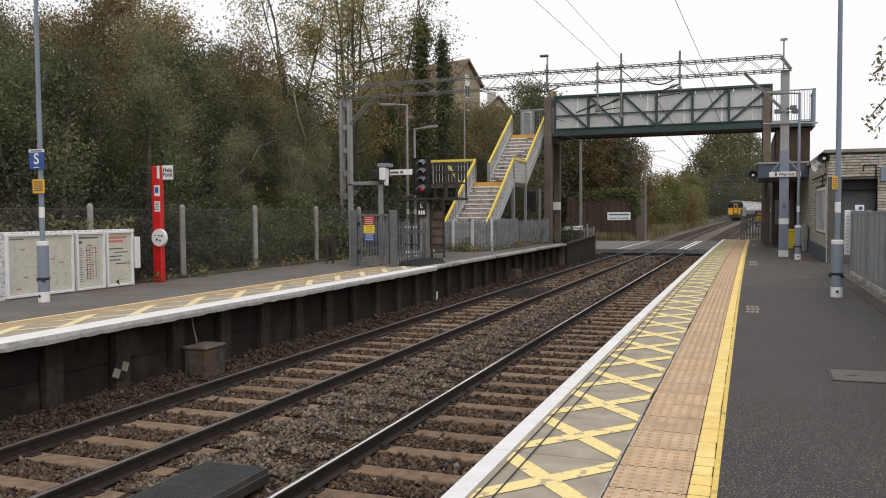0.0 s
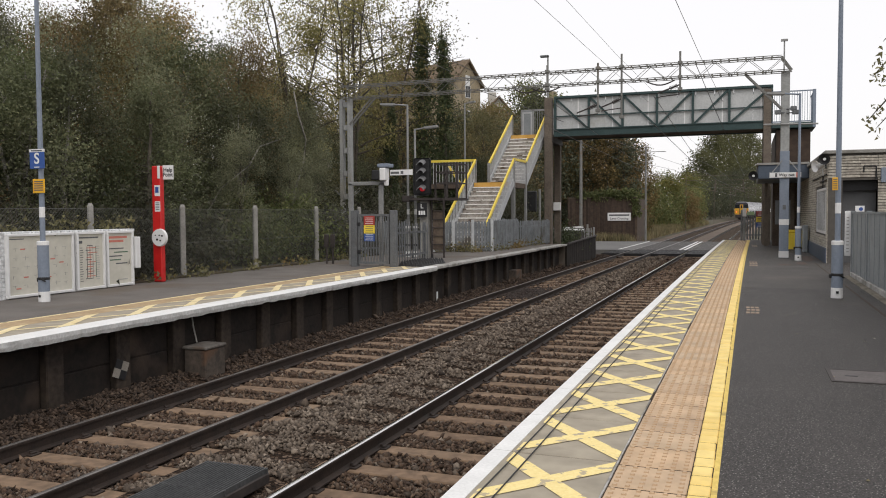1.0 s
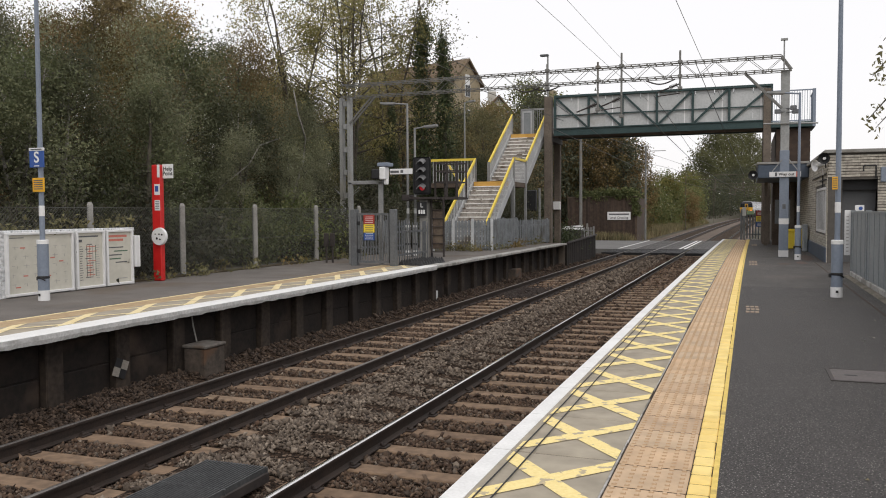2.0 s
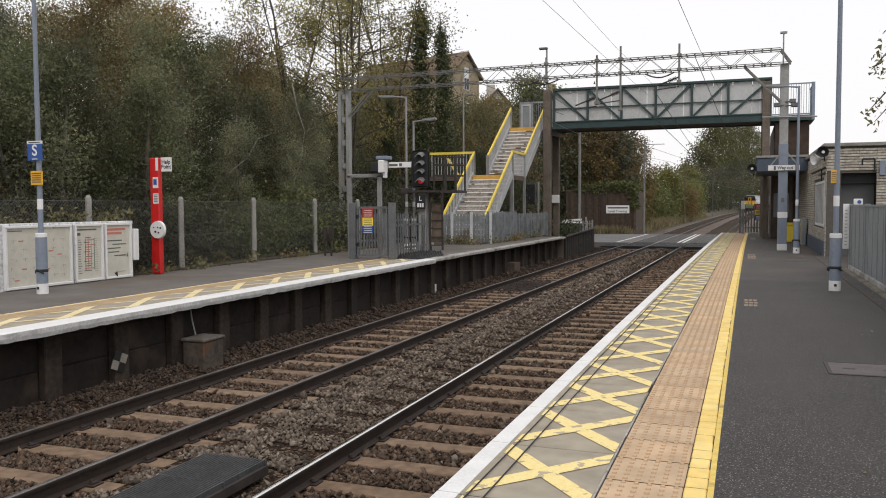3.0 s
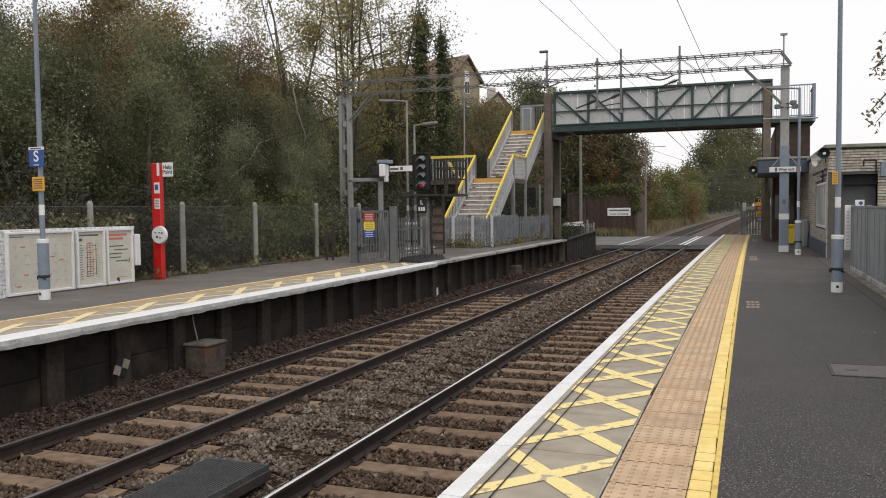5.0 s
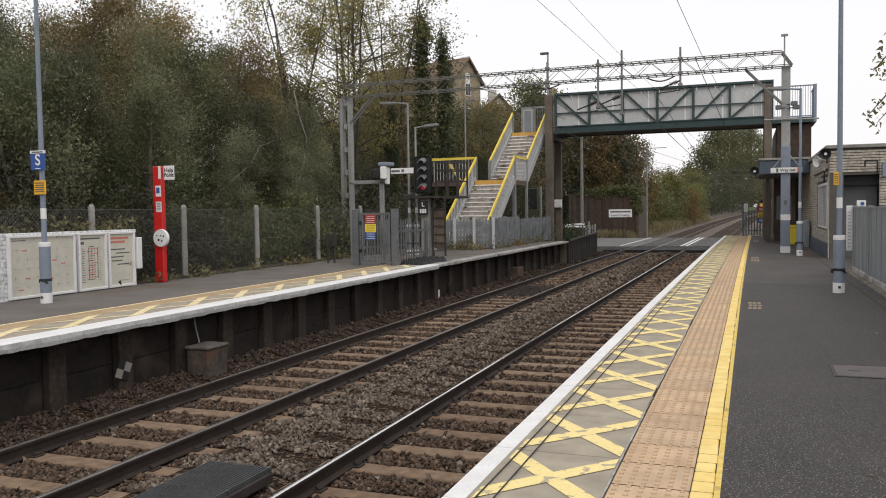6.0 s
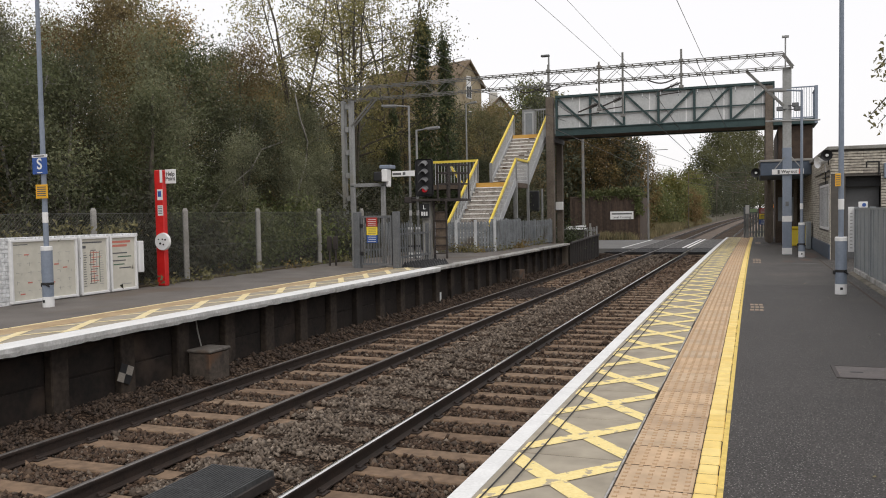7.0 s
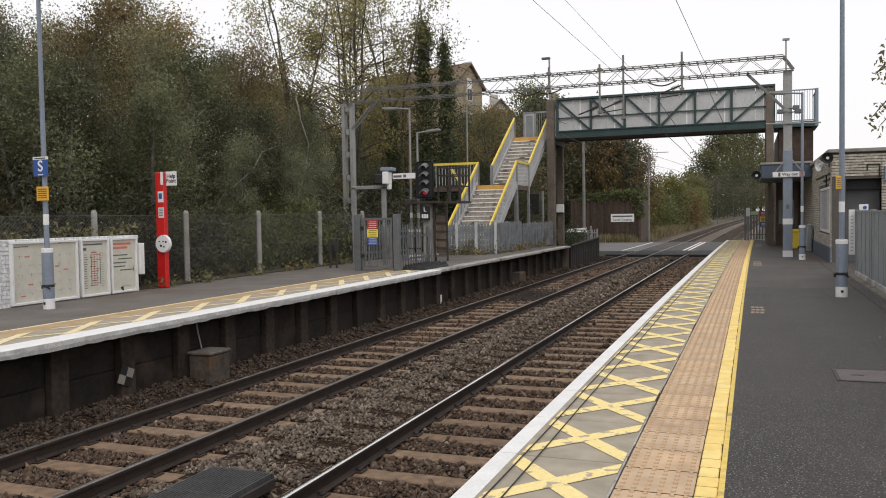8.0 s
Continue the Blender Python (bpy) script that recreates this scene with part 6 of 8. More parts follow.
def signal():
    s = thing("railway_signal", "black four-lamp railway signal showing red, on a post with a ladder", "railway signal", at=(-9.8, 24.5, -0.08))
    bm = B()
    box(bm, -0.3, 0.3, 0.0, 0.05, 2.1, 3.3, 0.06)
    part("backplate", bm, BLACK, s)
    bm = B()
    box(bm, -0.2, 0.2, 0.05, 0.3, 2.15, 3.25, 0.02)
    part("housing", bm, BLACK, s)
    for i, z in enumerate((2.32, 2.6, 2.86, 3.12)):
        bm = B()
        bar(bm, (0.02, 0.0, z), (0.02, -0.03, z), 0.09, n=16)
        part("lens", bm, glowing("red_signal_glow", (0.42, 0.012, 0.02), 0.5) if i == 0 else surface("dark_lens_%d" % i, (0.03, 0.03, 0.03), (0.05, 0.05, 0.05), 3, 0.2, 0), s, "lit red lens" if i == 0 else "dark lens")
        bm = B()
        shell = [[], []]
        for k in range(10):
            a = math.pi * (0.08 + 0.84 * k / 9)
            for q, rad in enumerate((0.12, 0.135)):
                shell[q].append([bm.verts.new((0.02 + rad * math.cos(a), y, z + rad * math.sin(a) - dz)) for y, dz in ((0.0, 0.0), (-0.24, 0.09))])
        for k in range(9):
            (p, r), (u, v) = shell[0][k], shell[0][k + 1]
            (p2, r2), (u2, v2) = shell[1][k], shell[1][k + 1]
            for f in ((p, u, v, r), (p2, r2, v2, u2), (r, v, v2, r2)):
                bm.faces.new(f)
        part("hood", bm, HOOD, s, "curved lamp hood, pale sky reflection in its colour")
    bm = B()
    box(bm, -0.65, 0.55, -0.1, 0.6, 1.95, 2.02)
    box(bm, -0.65, -0.4, -0.15, 0.3, 1.9, 2.1, 0.02)
    part("platform", bm, DARK_STEEL, s)
    bm = B()
    box(bm, -0.13, 0.14, 0.1, 0.36, -0.1, 1.96, 0.02)
    part("post", bm, CONCRETE, s)
    bm = B()
    box(bm, -0.17, 0.17, -0.02, 0.0, 1.42, 1.86, 0.004)
    part("number_plate", bm, BLACK, s, "black plate with white characters")
    writing("letter", "L", 0.2, (0.0, -0.024, 1.75), SIGN_WHITE, s)
    bars("plate_bars", [(-0.11, -0.05, 1.48, 0.13), (-0.03, 0.03, 1.48, 0.13), (0.05, 0.11, 1.48, 0.13)], -0.022, SIGN_WHITE, s)
    la = (0.24, 0.66)
    for x in la:
        bm = B()
        box(bm, x - 0.025, x + 0.025, 0.2, 0.26, -0.05, 1.98)
        part("ladder_stile", bm, DARK_STEEL, s)
    for i in range(7):
        bm = B()
        bar(bm, (la[0], 0.23, 0.25 + i * 0.27), (la[1], 0.23, 0.25 + i * 0.27), 0.014, n=6)
        part("rung", bm, DARK_STEEL, s)
    bm = B()
    box(bm, la[0] + 0.025, la[1] - 0.025, 0.27, 0.285, 0.35, 1.62)
    part("ladder_guard", bm, OLD_TIMBER, s, "brown guard board behind the ladder")
    # Guard cage behind the head.
    for x in (0.35, 0.75, 1.1):
        for y in (0.3, 1.2):
            bm = B()
            box(bm, x - 0.025, x + 0.025, y - 0.025, y + 0.025, 1.98, 3.15)
            part("cage_post", bm, DARK_STEEL, s)
    for z in (2.0, 2.5, 2.85, 3.12):
        for a, b in (((0.35, 0.3), (1.1, 0.3)), ((0.35, 1.2), (1.1, 1.2)), ((1.1, 0.3), (1.1, 1.2)), ((0.35, 0.3), (0.35, 1.2))):
            bm = B()
            beam(bm, (*a, z), (*b, z), 0.035, 0.04)
            part("cage_rail", bm, DARK_STEEL, s)
    bm = B()
    box(bm, 0.3, 1.15, 0.25, 1.25, 1.94, 2.0)
    part("cage_floor", bm, DARK_STEEL, s)
    # Bolted base irons.
    for x in (-0.25, 0.1, 0.42):
        bm = B()
        box(bm, x - 0.05, x + 0.05, -0.25, -0.15, 0, 0.12, 0.02)
        bar(bm, (x, -0.2, 0.1), (x, -0.2, 0.24), 0.035)
        part("base_bolt", bm, BLACK, s)
    bm = B()
    box(bm, -0.4, 0.6, -0.28, 0.4, -0.02, 0.05, 0.01)
    part("base_plate", bm, DARK_STEEL, s)


def far_platform_fences():
    palisade((-8.93, 20.4, 0.0), (-8.93, 22.7, 0.0), 1.16, "dark grey bar fence beside the gate", 0.19, GATE_GREY, 0.04)
    palisade((-10.95, 28.5, 0.0), (-9.0, 29.5, 0.0), 1.16, "weathered grey palisade fence at the foot of the stairs", 0.12, wide=0.102, proud=True)
    palisade((-9.0, 29.5, 0.0), (-9.0, 33.2, 0.0), 1.2, "weathered grey palisade fence beside the stairs", 0.13, wide=0.1)
    palisade((-9.05, 33.2, 0.0), (-8.75, 37.9, 0.0), 1.12, "pale grey palisade fence beside the bridge leg", 0.14)
    palisade((-12.1, 24.6, 0.0), (-11.4, 27.2, 0.0), 1.2, "grey palisade fence at the back of the platform")
    # Weeds along their feet.
    rng = np.random.default_rng(17)
    cs = np.concatenate([np.c_[rng.uniform(-10.9, -9.0, 30), rng.uniform(28.2, 29.2, 30), rng.uniform(0.03, 0.25, 30)], np.c_[rng.uniform(-8.95, -8.75, 26), rng.uniform(29.5, 37, 26), rng.uniform(0.02, 0.2, 26)], np.c_[rng.uniform(-12.0, -11.8, 30), rng.uniform(13.8, 25, 30), rng.uniform(0.02, 0.16, 30)]])
    v, f = leaves(rng, cs, (0.12, 0.12, 0.09), 26, 0.08)
    quick("weeds", v, f, LEAF_OLIVE, "straggling weeds at the foot of the fences", "weeds")
    # Ivy that hangs over the low wall.
    cs = np.c_[rng.uniform(-12.5, -12.0, 150), rng.uniform(6, 13.7, 150), rng.uniform(0.9, 1.32, 150)]
    v, f = leaves(rng, cs, (0.12, 0.14, 0.08), 22, 0.09)
    quick("ivy_on_wall", v, f, LEAF_OLIVE, "ivy and brambles hanging over the low white wall", "ivy")
    # Two standpipes beside the mast.
    for x in (-11.35, -11.15):
        bm = B()
        box(bm, x - 0.06, x + 0.06, 20.9, 21.0, 0.48, 0.86, 0.01)
        bar(bm, (x, 20.95, -0.05), (x, 20.95, 0.5), 0.03)
        single("meter_box", bm, DARK_STEEL, "small dark box on a pipe beside the fence", "meter box")


# ---- things between the platforms ----
def trackside():
    gr = thing("steel_grating", "dark steel grating over a duct between the tracks", "grating", at=(-4.75, 4.3, -1.02))
    bm = B()
    box(bm, 0, 0.68, 0, 2.08, 0, 0.1, 0.01)
    part("tray", bm, DARK_STEEL, gr)
    bm = B()
    box(bm, 0, 0.012, 0.02, 2.06, 0.1, 0.15)
    slat = mesh_of("slat", bm, GRATE)
    for i in range(20):
        piece("slat", slat, gr, (0.02 + i * 0.0333, 0, 0))
    for y in (0.02, 0.7, 1.4, 2.04):
        bm = B()
        box(bm, 0.0, 0.68, y, y + 0.015, 0.1, 0.146)
        part("cross_bar", bm, GRATE, gr)
    bx = thing("concrete_box", "stained concrete cable box against the platform wall", "cable box", at=(-8.08, 10.32, -1.06))
    bm = B()
    box(bm, 0, 0.4, 0, 0.5, 0, 0.44, 0.02)
    part("body", bm, BOX_CONCRETE, bx)
    bm = B()
    box(bm, -0.02, 0.42, -0.02, 0.52, 0.44, 0.49, 0.015)
    part("lid", bm, BOX_LID, bx)
    bm = B()
    box(bm, 0.16, 0.34, 0.505, 0.52, 0.2, 0.42, 0.004)
    part("label_plate", bm, SIGN_WHITE, bx)
    bm = B()
    for y, z in ((0.05, 0.0),):
        limb(bm, [(0.02, 0.3, 0.5), (-0.02, 0.27, 0.75), (0.0, 0.2, 1.0)], 0.012, 0.012, 6)
    part("conduit", bm, CONCRETE, bx)
    di = thing("diamond_marker", "black and white diamond marker on the platform wall", "marker")
    di.matrix_basis = pose(-8.13, 9.02, -0.7, 22, 0, 0)
    for k, (dy, dz, m) in enumerate(((0, 0.09, BLACK), (0, -0.09, BLACK), (-0.09, 0, MARKER_WHITE), (0.09, 0, MARKER_WHITE))):
        bm = B()
        q = [bm.verts.new((x, dy + a, dz + b)) for x in (0, 0.012) for a, b in ((-0.088, 0), (0, -0.088), (0.088, 0), (0, 0.088))]
        bm.faces.new(q[:4])
        bm.faces.new(q[:3:-1])
        for i in range(4):
            bm.faces.new((q[i], q[(i + 1) % 4], q[4 + (i + 1) % 4], q[4 + i]))
        part("square", bm, m, di, "white square" if m is MARKER_WHITE else "black square")
    bm = B()
    box(bm, -8.15, -7.82, 28.7, 29.5, -1.15, -0.64, 0.03)
    single("wall_box", bm, BOX_CONCRETE, "stained concrete box against the platform wall", "box")
    bm = B()
    box(bm, -8.1, -8.08, 21.25, 21.35, -0.98, -0.74)
    single("wall_plate", bm, SIGN_WHITE, "small white plate on the platform wall", "plate")


MARKER_WHITE = surface("grimy_white", (0.2, 0.18, 0.155), (0.32, 0.295, 0.26), 9, 0.7, 0.1)
BOX_LID = surface("stained_lid", (0.07, 0.06, 0.052), (0.13, 0.117, 0.104), 5, 0.9, 0.3, fine=20, stain=((0.1, 0.07, 0.05), 0.55))
GRATE = surface("worn_grating_steel", (0.05, 0.052, 0.054), (0.11, 0.112, 0.115), 5, 0.6, 0.1, metal=0.3, fine=30)
BOX_CONCRETE = surface("rust_stained_concrete", (0.04, 0.032, 0.026), (0.1, 0.078, 0.062), 4, 0.9, 0.4, fine=20, stain=((0.12, 0.06, 0.03), 0.56))



# ---- things on the near platform ----
BRICK = varied("grey_buff_brick", [(0.390, 0.360, 0.305), (0.512, 0.476, 0.409), (0.451, 0.415, 0.354), (0.342, 0.311, 0.268)], 0.9, False, 0.4, 14)
BRICK_MASS = varied("grey_buff_brick_run", [(0.390, 0.360, 0.305), (0.512, 0.476, 0.409), (0.451, 0.415, 0.354), (0.342, 0.311, 0.268)], 0.9, True, 0.4, 14)
MORTAR = surface("dark_mortar", (0.07, 0.065, 0.058), (0.11, 0.1, 0.09), 8, 0.95, 0.4)
FASCIA = surface("slate_blue_fascia", (0.05, 0.07, 0.1), (0.07, 0.09, 0.125), 2, 0.55, 0.05, fine=12)
SHUTTER = surface("grey_shutter", (0.085, 0.087, 0.092), (0.13, 0.132, 0.138), 2, 0.6, 0.1)


def near_platform_lamps():
    lp = lamp_post((1.405, 14.94, 0), 5.3, [(-0.6, 0.0)], "blue-grey lamp post with white bands on the near platform", 0.89)
    bm = B()
    box(bm, -0.095, -0.015, -0.08, -0.045, 1.78, 1.99, 0.003)
    part("notice", bm, SIGN_AMBER, lp, "amber notice")
    bars("small_print", [(-0.085, -0.025, 1.95 - i * 0.035, 0.012) for i in range(5)], -0.08, INK, lp)
    lamp_post((1.41, 26.07, 0), 4.86, [(-0.9, 0.0)], "slim blue-grey lamp post beside the mast on the near platform")


def station_building():
    sb = thing("station_building", "low flat-roofed building of grey-buff brick beside the platform", "building")
    x0, x1, y0, y1, h = 2.08, 8.0, 24.84, 37.0, 3.0
    bm = B()
    t = 0.25
    for a, b, c, d, e, f in ((x0, 2.44, y0, y0 + t, -0.1, h), (3.32, x1, y0, y0 + t, -0.1, h), (2.44, 3.32, y0, y0 + t, 2.28, h), (x0, x0 + t, y0 + t, y1, -0.1, h), (x1 - t, x1, y0 + t, y1, -0.1, h), (x0 + t, x1 - t, y1 - t, y1, -0.1, h)):
        box(bm, a, b, c, d, e, f)
    part("wall", bm, MORTAR, sb)
    bm = B()
    box(bm, x0 - 0.1, x1 + 0.1, y0 - 0.1, y1 + 0.1, h, h + 0.1, 0.015)
    part("roof", bm, CONCRETE, sb, "flat roof with a pale edge")
    bm = B()
    box(bm, 2.44, 3.32, y0 + 0.5, y0 + 0.56, 0, 2.0)
    part("shutter", bm, SHUTTER, sb, "grey shutter inside the opening")
    # Black box added to stand for the dark interior above the shutter.
    bm = B()
    box(bm, 2.44, 3.32, y0 + 0.3, y0 + 0.62, 2.0, 2.3)
    part("shutter_box", bm, BLACK, sb)
    # Facing bricks: single ones on the end wall, joined ones along the side.
    bm = B()
    box(bm, 0.001, 0.429, -0.024, 0.0, 0.008, 0.07, 0.008)
    brick = mesh_of("brick", bm, BRICK)
    wall = [o for o in sb.children if o.name.startswith("wall")][0]
    for row in range(13, 41):
        off = 0.0
        z = row * 0.076 - 0.09
        if z + 0.075 > h:
            continue
        for i in range(7):
            x = x0 + off + i * 0.43 - (0.07 if i else 0)
            if 2.44 - 0.42 < x < 3.3 and z < 2.28 and z + 0.1 > 0:
                continue
            piece("brick", brick, wall, (x, y0, z))
    bm = B()
    for row in range(41):
        z = row * 0.076 - 0.09
        if z + 0.075 > h:
            continue
        off = 0.1075 if row % 2 else 0.0
        y = y0 + off
        if off:
            box(bm, x0 - 0.018, x0, y0 - 0.02, y0 + off - 0.002, z + 0.008, z + 0.07)
        while y < y1:
            if not (24.95 < y < 28.4 and 0.72 < z < 2.12):
                box(bm, x0 - 0.018, x0, y + 0.001, y + 0.429, z + 0.008, z + 0.07)
            y += 0.43
    run = part("brick_run", bm, BRICK_MASS, sb)
    run["kind"] = "stuff"
    # Long barred window in the side wall.
    wi = part("window", _frame_yz(x0 - 0.03, 25.1, 28.3, 0.8, 2.1, 0.07), SIGN_WHITE, sb, "white-framed window")
    bm = B()
    box(bm, x0 - 0.012, x0 - 0.005, 25.15, 28.25, 0.85, 2.05)
    part("pane", bm, GLASS, wi)
    for i in range(7):
        bm = B()
        y = 25.5 + i * 0.4
        box(bm, x0 - 0.024, x0 - 0.011, y - 0.022, y + 0.022, 0.86, 2.04)
        part("glazing_bar", bm, SIGN_WHITE, wi)
    bm = B()
    box(bm, x0 - 0.06, x0 - 0.02, y0 - 0.02, y1, 0.0, 0.42, 0.01)
    part("plinth", bm, FASCIA, sb, "slate-blue painted plinth")
    bm = B()
    for z, a, b in ((2.45, 24.9, 30), (2.3, 24.9, 27)):
        bar(bm, (x0 - 0.04, a, z), (x0 - 0.04, b, z), 0.018, n=6)
    bar(bm, (2.95, y0 - 0.04, 2.65), (3.25, y0 - 0.04, 2.65), 0.02, n=6)
    bar(bm, (2.95, y0 - 0.04, 2.65), (2.95, y0 - 0.04, 2.5), 0.02, n=6)
    bar(bm, (3.25, y0 - 0.04, 2.65), (3.25, y0 - 0.04, 2.3), 0.02, n=6)
    bar(bm, (x0 - 0.04, 26.0, 2.45), (x0 - 0.04, 26.0, 2.1), 0.018, n=6)
    part("conduit", bm, BLACK, sb)
    bm = B()
    box(bm, 3.36, 3.5, y0 - 0.12, y0 - 0.018, 2.2, 2.6, 0.01)
    part("alarm_box", bm, GREY_PAINT, sb)


def _frame_yz(x, y0, y1, z0, z1, w):
    bm = B()
    for a, b, c, d in ((y0, y1, z0, z0 + w), (y0, y1, z1 - w, z1), (y0, y0 + w, z0 + w, z1 - w), (y1 - w, y1, z0 + w, z1 - w)):
        box(bm, x, x + 0.03, a, b, c, d)
    return bm


def canopy():
    ca = thing("platform_canopy", "slate-blue flat canopy over the platform beside the bridge", "canopy")
    bm = B()
    box(bm, 0.36, 2.06, 32.0, 37.4, 2.62, 3.12, 0.02)
    part("fascia", bm, FASCIA, ca)
    bm = B()
    box(bm, 0.33, 2.06, 31.95, 37.45, 3.12, 3.2, 0.01)
    part("roof_edge", bm, CONCRETE, ca)
    for x, y in ((0.75, 36.8), (1.75, 36.8)):
        bm = B()
        box(bm, x - 0.07, x + 0.07, y - 0.07, y + 0.07, 0, 2.62)
        part("column", bm, PIER, ca)
    bm = B()
    box(bm, 1.0, 2.06, 37.1, 37.3, 0.0, 2.62)
    part("back_wall", bm, OLD_TIMBER, ca, "brown wall below the canopy")
    for x in (1.25, 1.65):
        bm = B()
        box(bm, x - 0.15, x + 0.15, 37.05, 37.1, 0.9, 1.9)
        part("poster_panel", bm, FENCE_GREY, ca)


def way_out_sign():
    s = thing("way_out_sign", "long white way out sign on the mast", "sign", at=(1.1, 27.4, 2.56))
    bm = B()
    box(bm, -0.46, 0.44, -0.03, 0, -0.08, 0.08, 0.006)
    part("board", bm, SIGN_WHITE, s)
    writing("word", "Way out", 0.125, (0.03, -0.033, 0.0), BLACK, s)
    bm = B()
    box(bm, -0.3, -0.24, -0.034, -0.03, -0.06, 0.06)
    part("pictogram", bm, INK, s)
    bm = B()
    box(bm, 0.3, 0.41, -0.034, -0.03, -0.08, 0.08)
    part("pictogram", bm, INK_RED, s)
    bm = B()
    for a, b in (((-0.38, 0.09), (-0.1, 0.45)), ((0.38, 0.09), (0.1, 0.45))):
        beam(bm, (a[0], 0.02, a[1]), (b[0], 0.03, b[1]), 0.02, 0.03)
    part("bracket", bm, GALV, s)


def horn(at, aim, material, size, label):
    h = thing("loudspeaker", label, "loudspeaker", "loudspeakers")
    h.matrix_basis = look(at, Vector(at) + Vector(aim))
    bm = B()
    n = 18
    prof = [(0.05, 0.22), (0.06, 0.1), (0.1, 0.0), (0.17, -0.08), (0.18, -0.1), (0.165, -0.09), (0.09, 0.0), (0.02, 0.03)]
    lathe(bm, 0, 0, [(r * size, z * size) for r, z in prof], n)
    part("horn", bm, material, h)
    bm = B()
    bar(bm, (0, 0, 0.2 * size), (0, 0, 0.36 * size), 0.09 * size, n=14)
    part("driver", bm, material, h)
    bm = B()
    bar(bm, (0, 0, 0.0), (0, 0, -0.07 * size), 0.045 * size, n=12)
    part("cone", bm, SIGN_WHITE, h)
    bm = B()
    beam(bm, (0, 0, 0.12 * size), (0.0, -0.3 * size, 0.14 * size), 0.03, 0.02, up=(0, 0, 1))
    part("bracket", bm, material, h)


def near_platform_fence():
    fe = thing("panel_fence", "grey solid panel fence along the back of the platform", "fence")
    ys = [19.75, 17.3, 14.9, 12.5, 10.1, 7.7, 5.3]
    for a, b in zip(ys, ys[1:]):
        bm = B()
        box(bm, 2.14, 2.18, b + 0.03, a - 0.03, 0.13, 1.4)
        panel = part("panel", bm, FENCE_GREY, fe)
        for i in range(4):
            y = b + 0.3 + i * (a - b - 0.6) / 3
            bm = B()
            box(bm, 2.131, 2.141, y - 0.02, y + 0.02, 0.13, 1.39, 0.003)
            part("rib", bm, FENCE_GREY, panel)
        bm = B()
        box(bm, 2.11, 2.2, b + 0.02, a - 0.02, 0.02, 0.12, 0.01)
        part("gravel_board", bm, WORN_EDGE, fe)
        bm = B()
        box(bm, 2.125, 2.19, b + 0.02, a - 0.02, 1.38, 1.42)
        part("cap_rail", bm, FENCE_GREY, fe)
    for y in ys:
        bm = B()
        box(bm, 2.12, 2.21, y - 0.04, y + 0.04, -0.1, 1.44)
        part("post", bm, FENCE_GREY, fe)
    bm = B()
    sweep(bm, [(2.0, 0.0), (2.1, 0.0), (2.1, 0.035), (2.02, 0.026)], [(0, y, 0) for y in (2, 10, 19.8)])
    setting("kerb_right", bm, KERB, "concrete strip at the foot of the fence")
    bm = B()
    sweep(bm, [(1.765, 0.001), (1.8, 0.001), (1.797, 0.0045), (1.768, 0.0045)], [(0.0, y, 0) for y in (2, 10, 24.8)])
    setting("trim_gutter", bm, JOINT, "dark gutter line in the asphalt")
    s = thing("narrow_notice", "tall narrow white notice at the end of the panel fence", "notice", at=(2.07, 19.82, 0.46))
    bm = B()
    box(bm, -0.07, 0.05, -0.03, 0, 0, 0.98, 0.005)
    part("board", bm, SIGN_WHITE, s)
    bars("small_print", [(-0.035, 0.015, 0.08 + i * 0.075, 0.02) for i in range(11)], -0.03, INK_GREY, s)["kind"] = "stuff"
    s = thing("small_sign", "small white and blue sign above the panel fence", "sign", at=(2.3, 19.9, 1.42))
    bm = B()
    box(bm, -0.09, 0.09, -0.02, 0, 0, 0.13, 0.005)
    bar(bm, (0, 0.01, -1.45), (0, 0.01, 0.1), 0.02)
    part("board", bm, SIGN_WHITE, s)
    bm = B()
    bar(bm, (0.02, -0.02, 0.06), (0.02, -0.03, 0.06), 0.04, n=16)
    part("disc", bm, SIGN_BLUE, s)


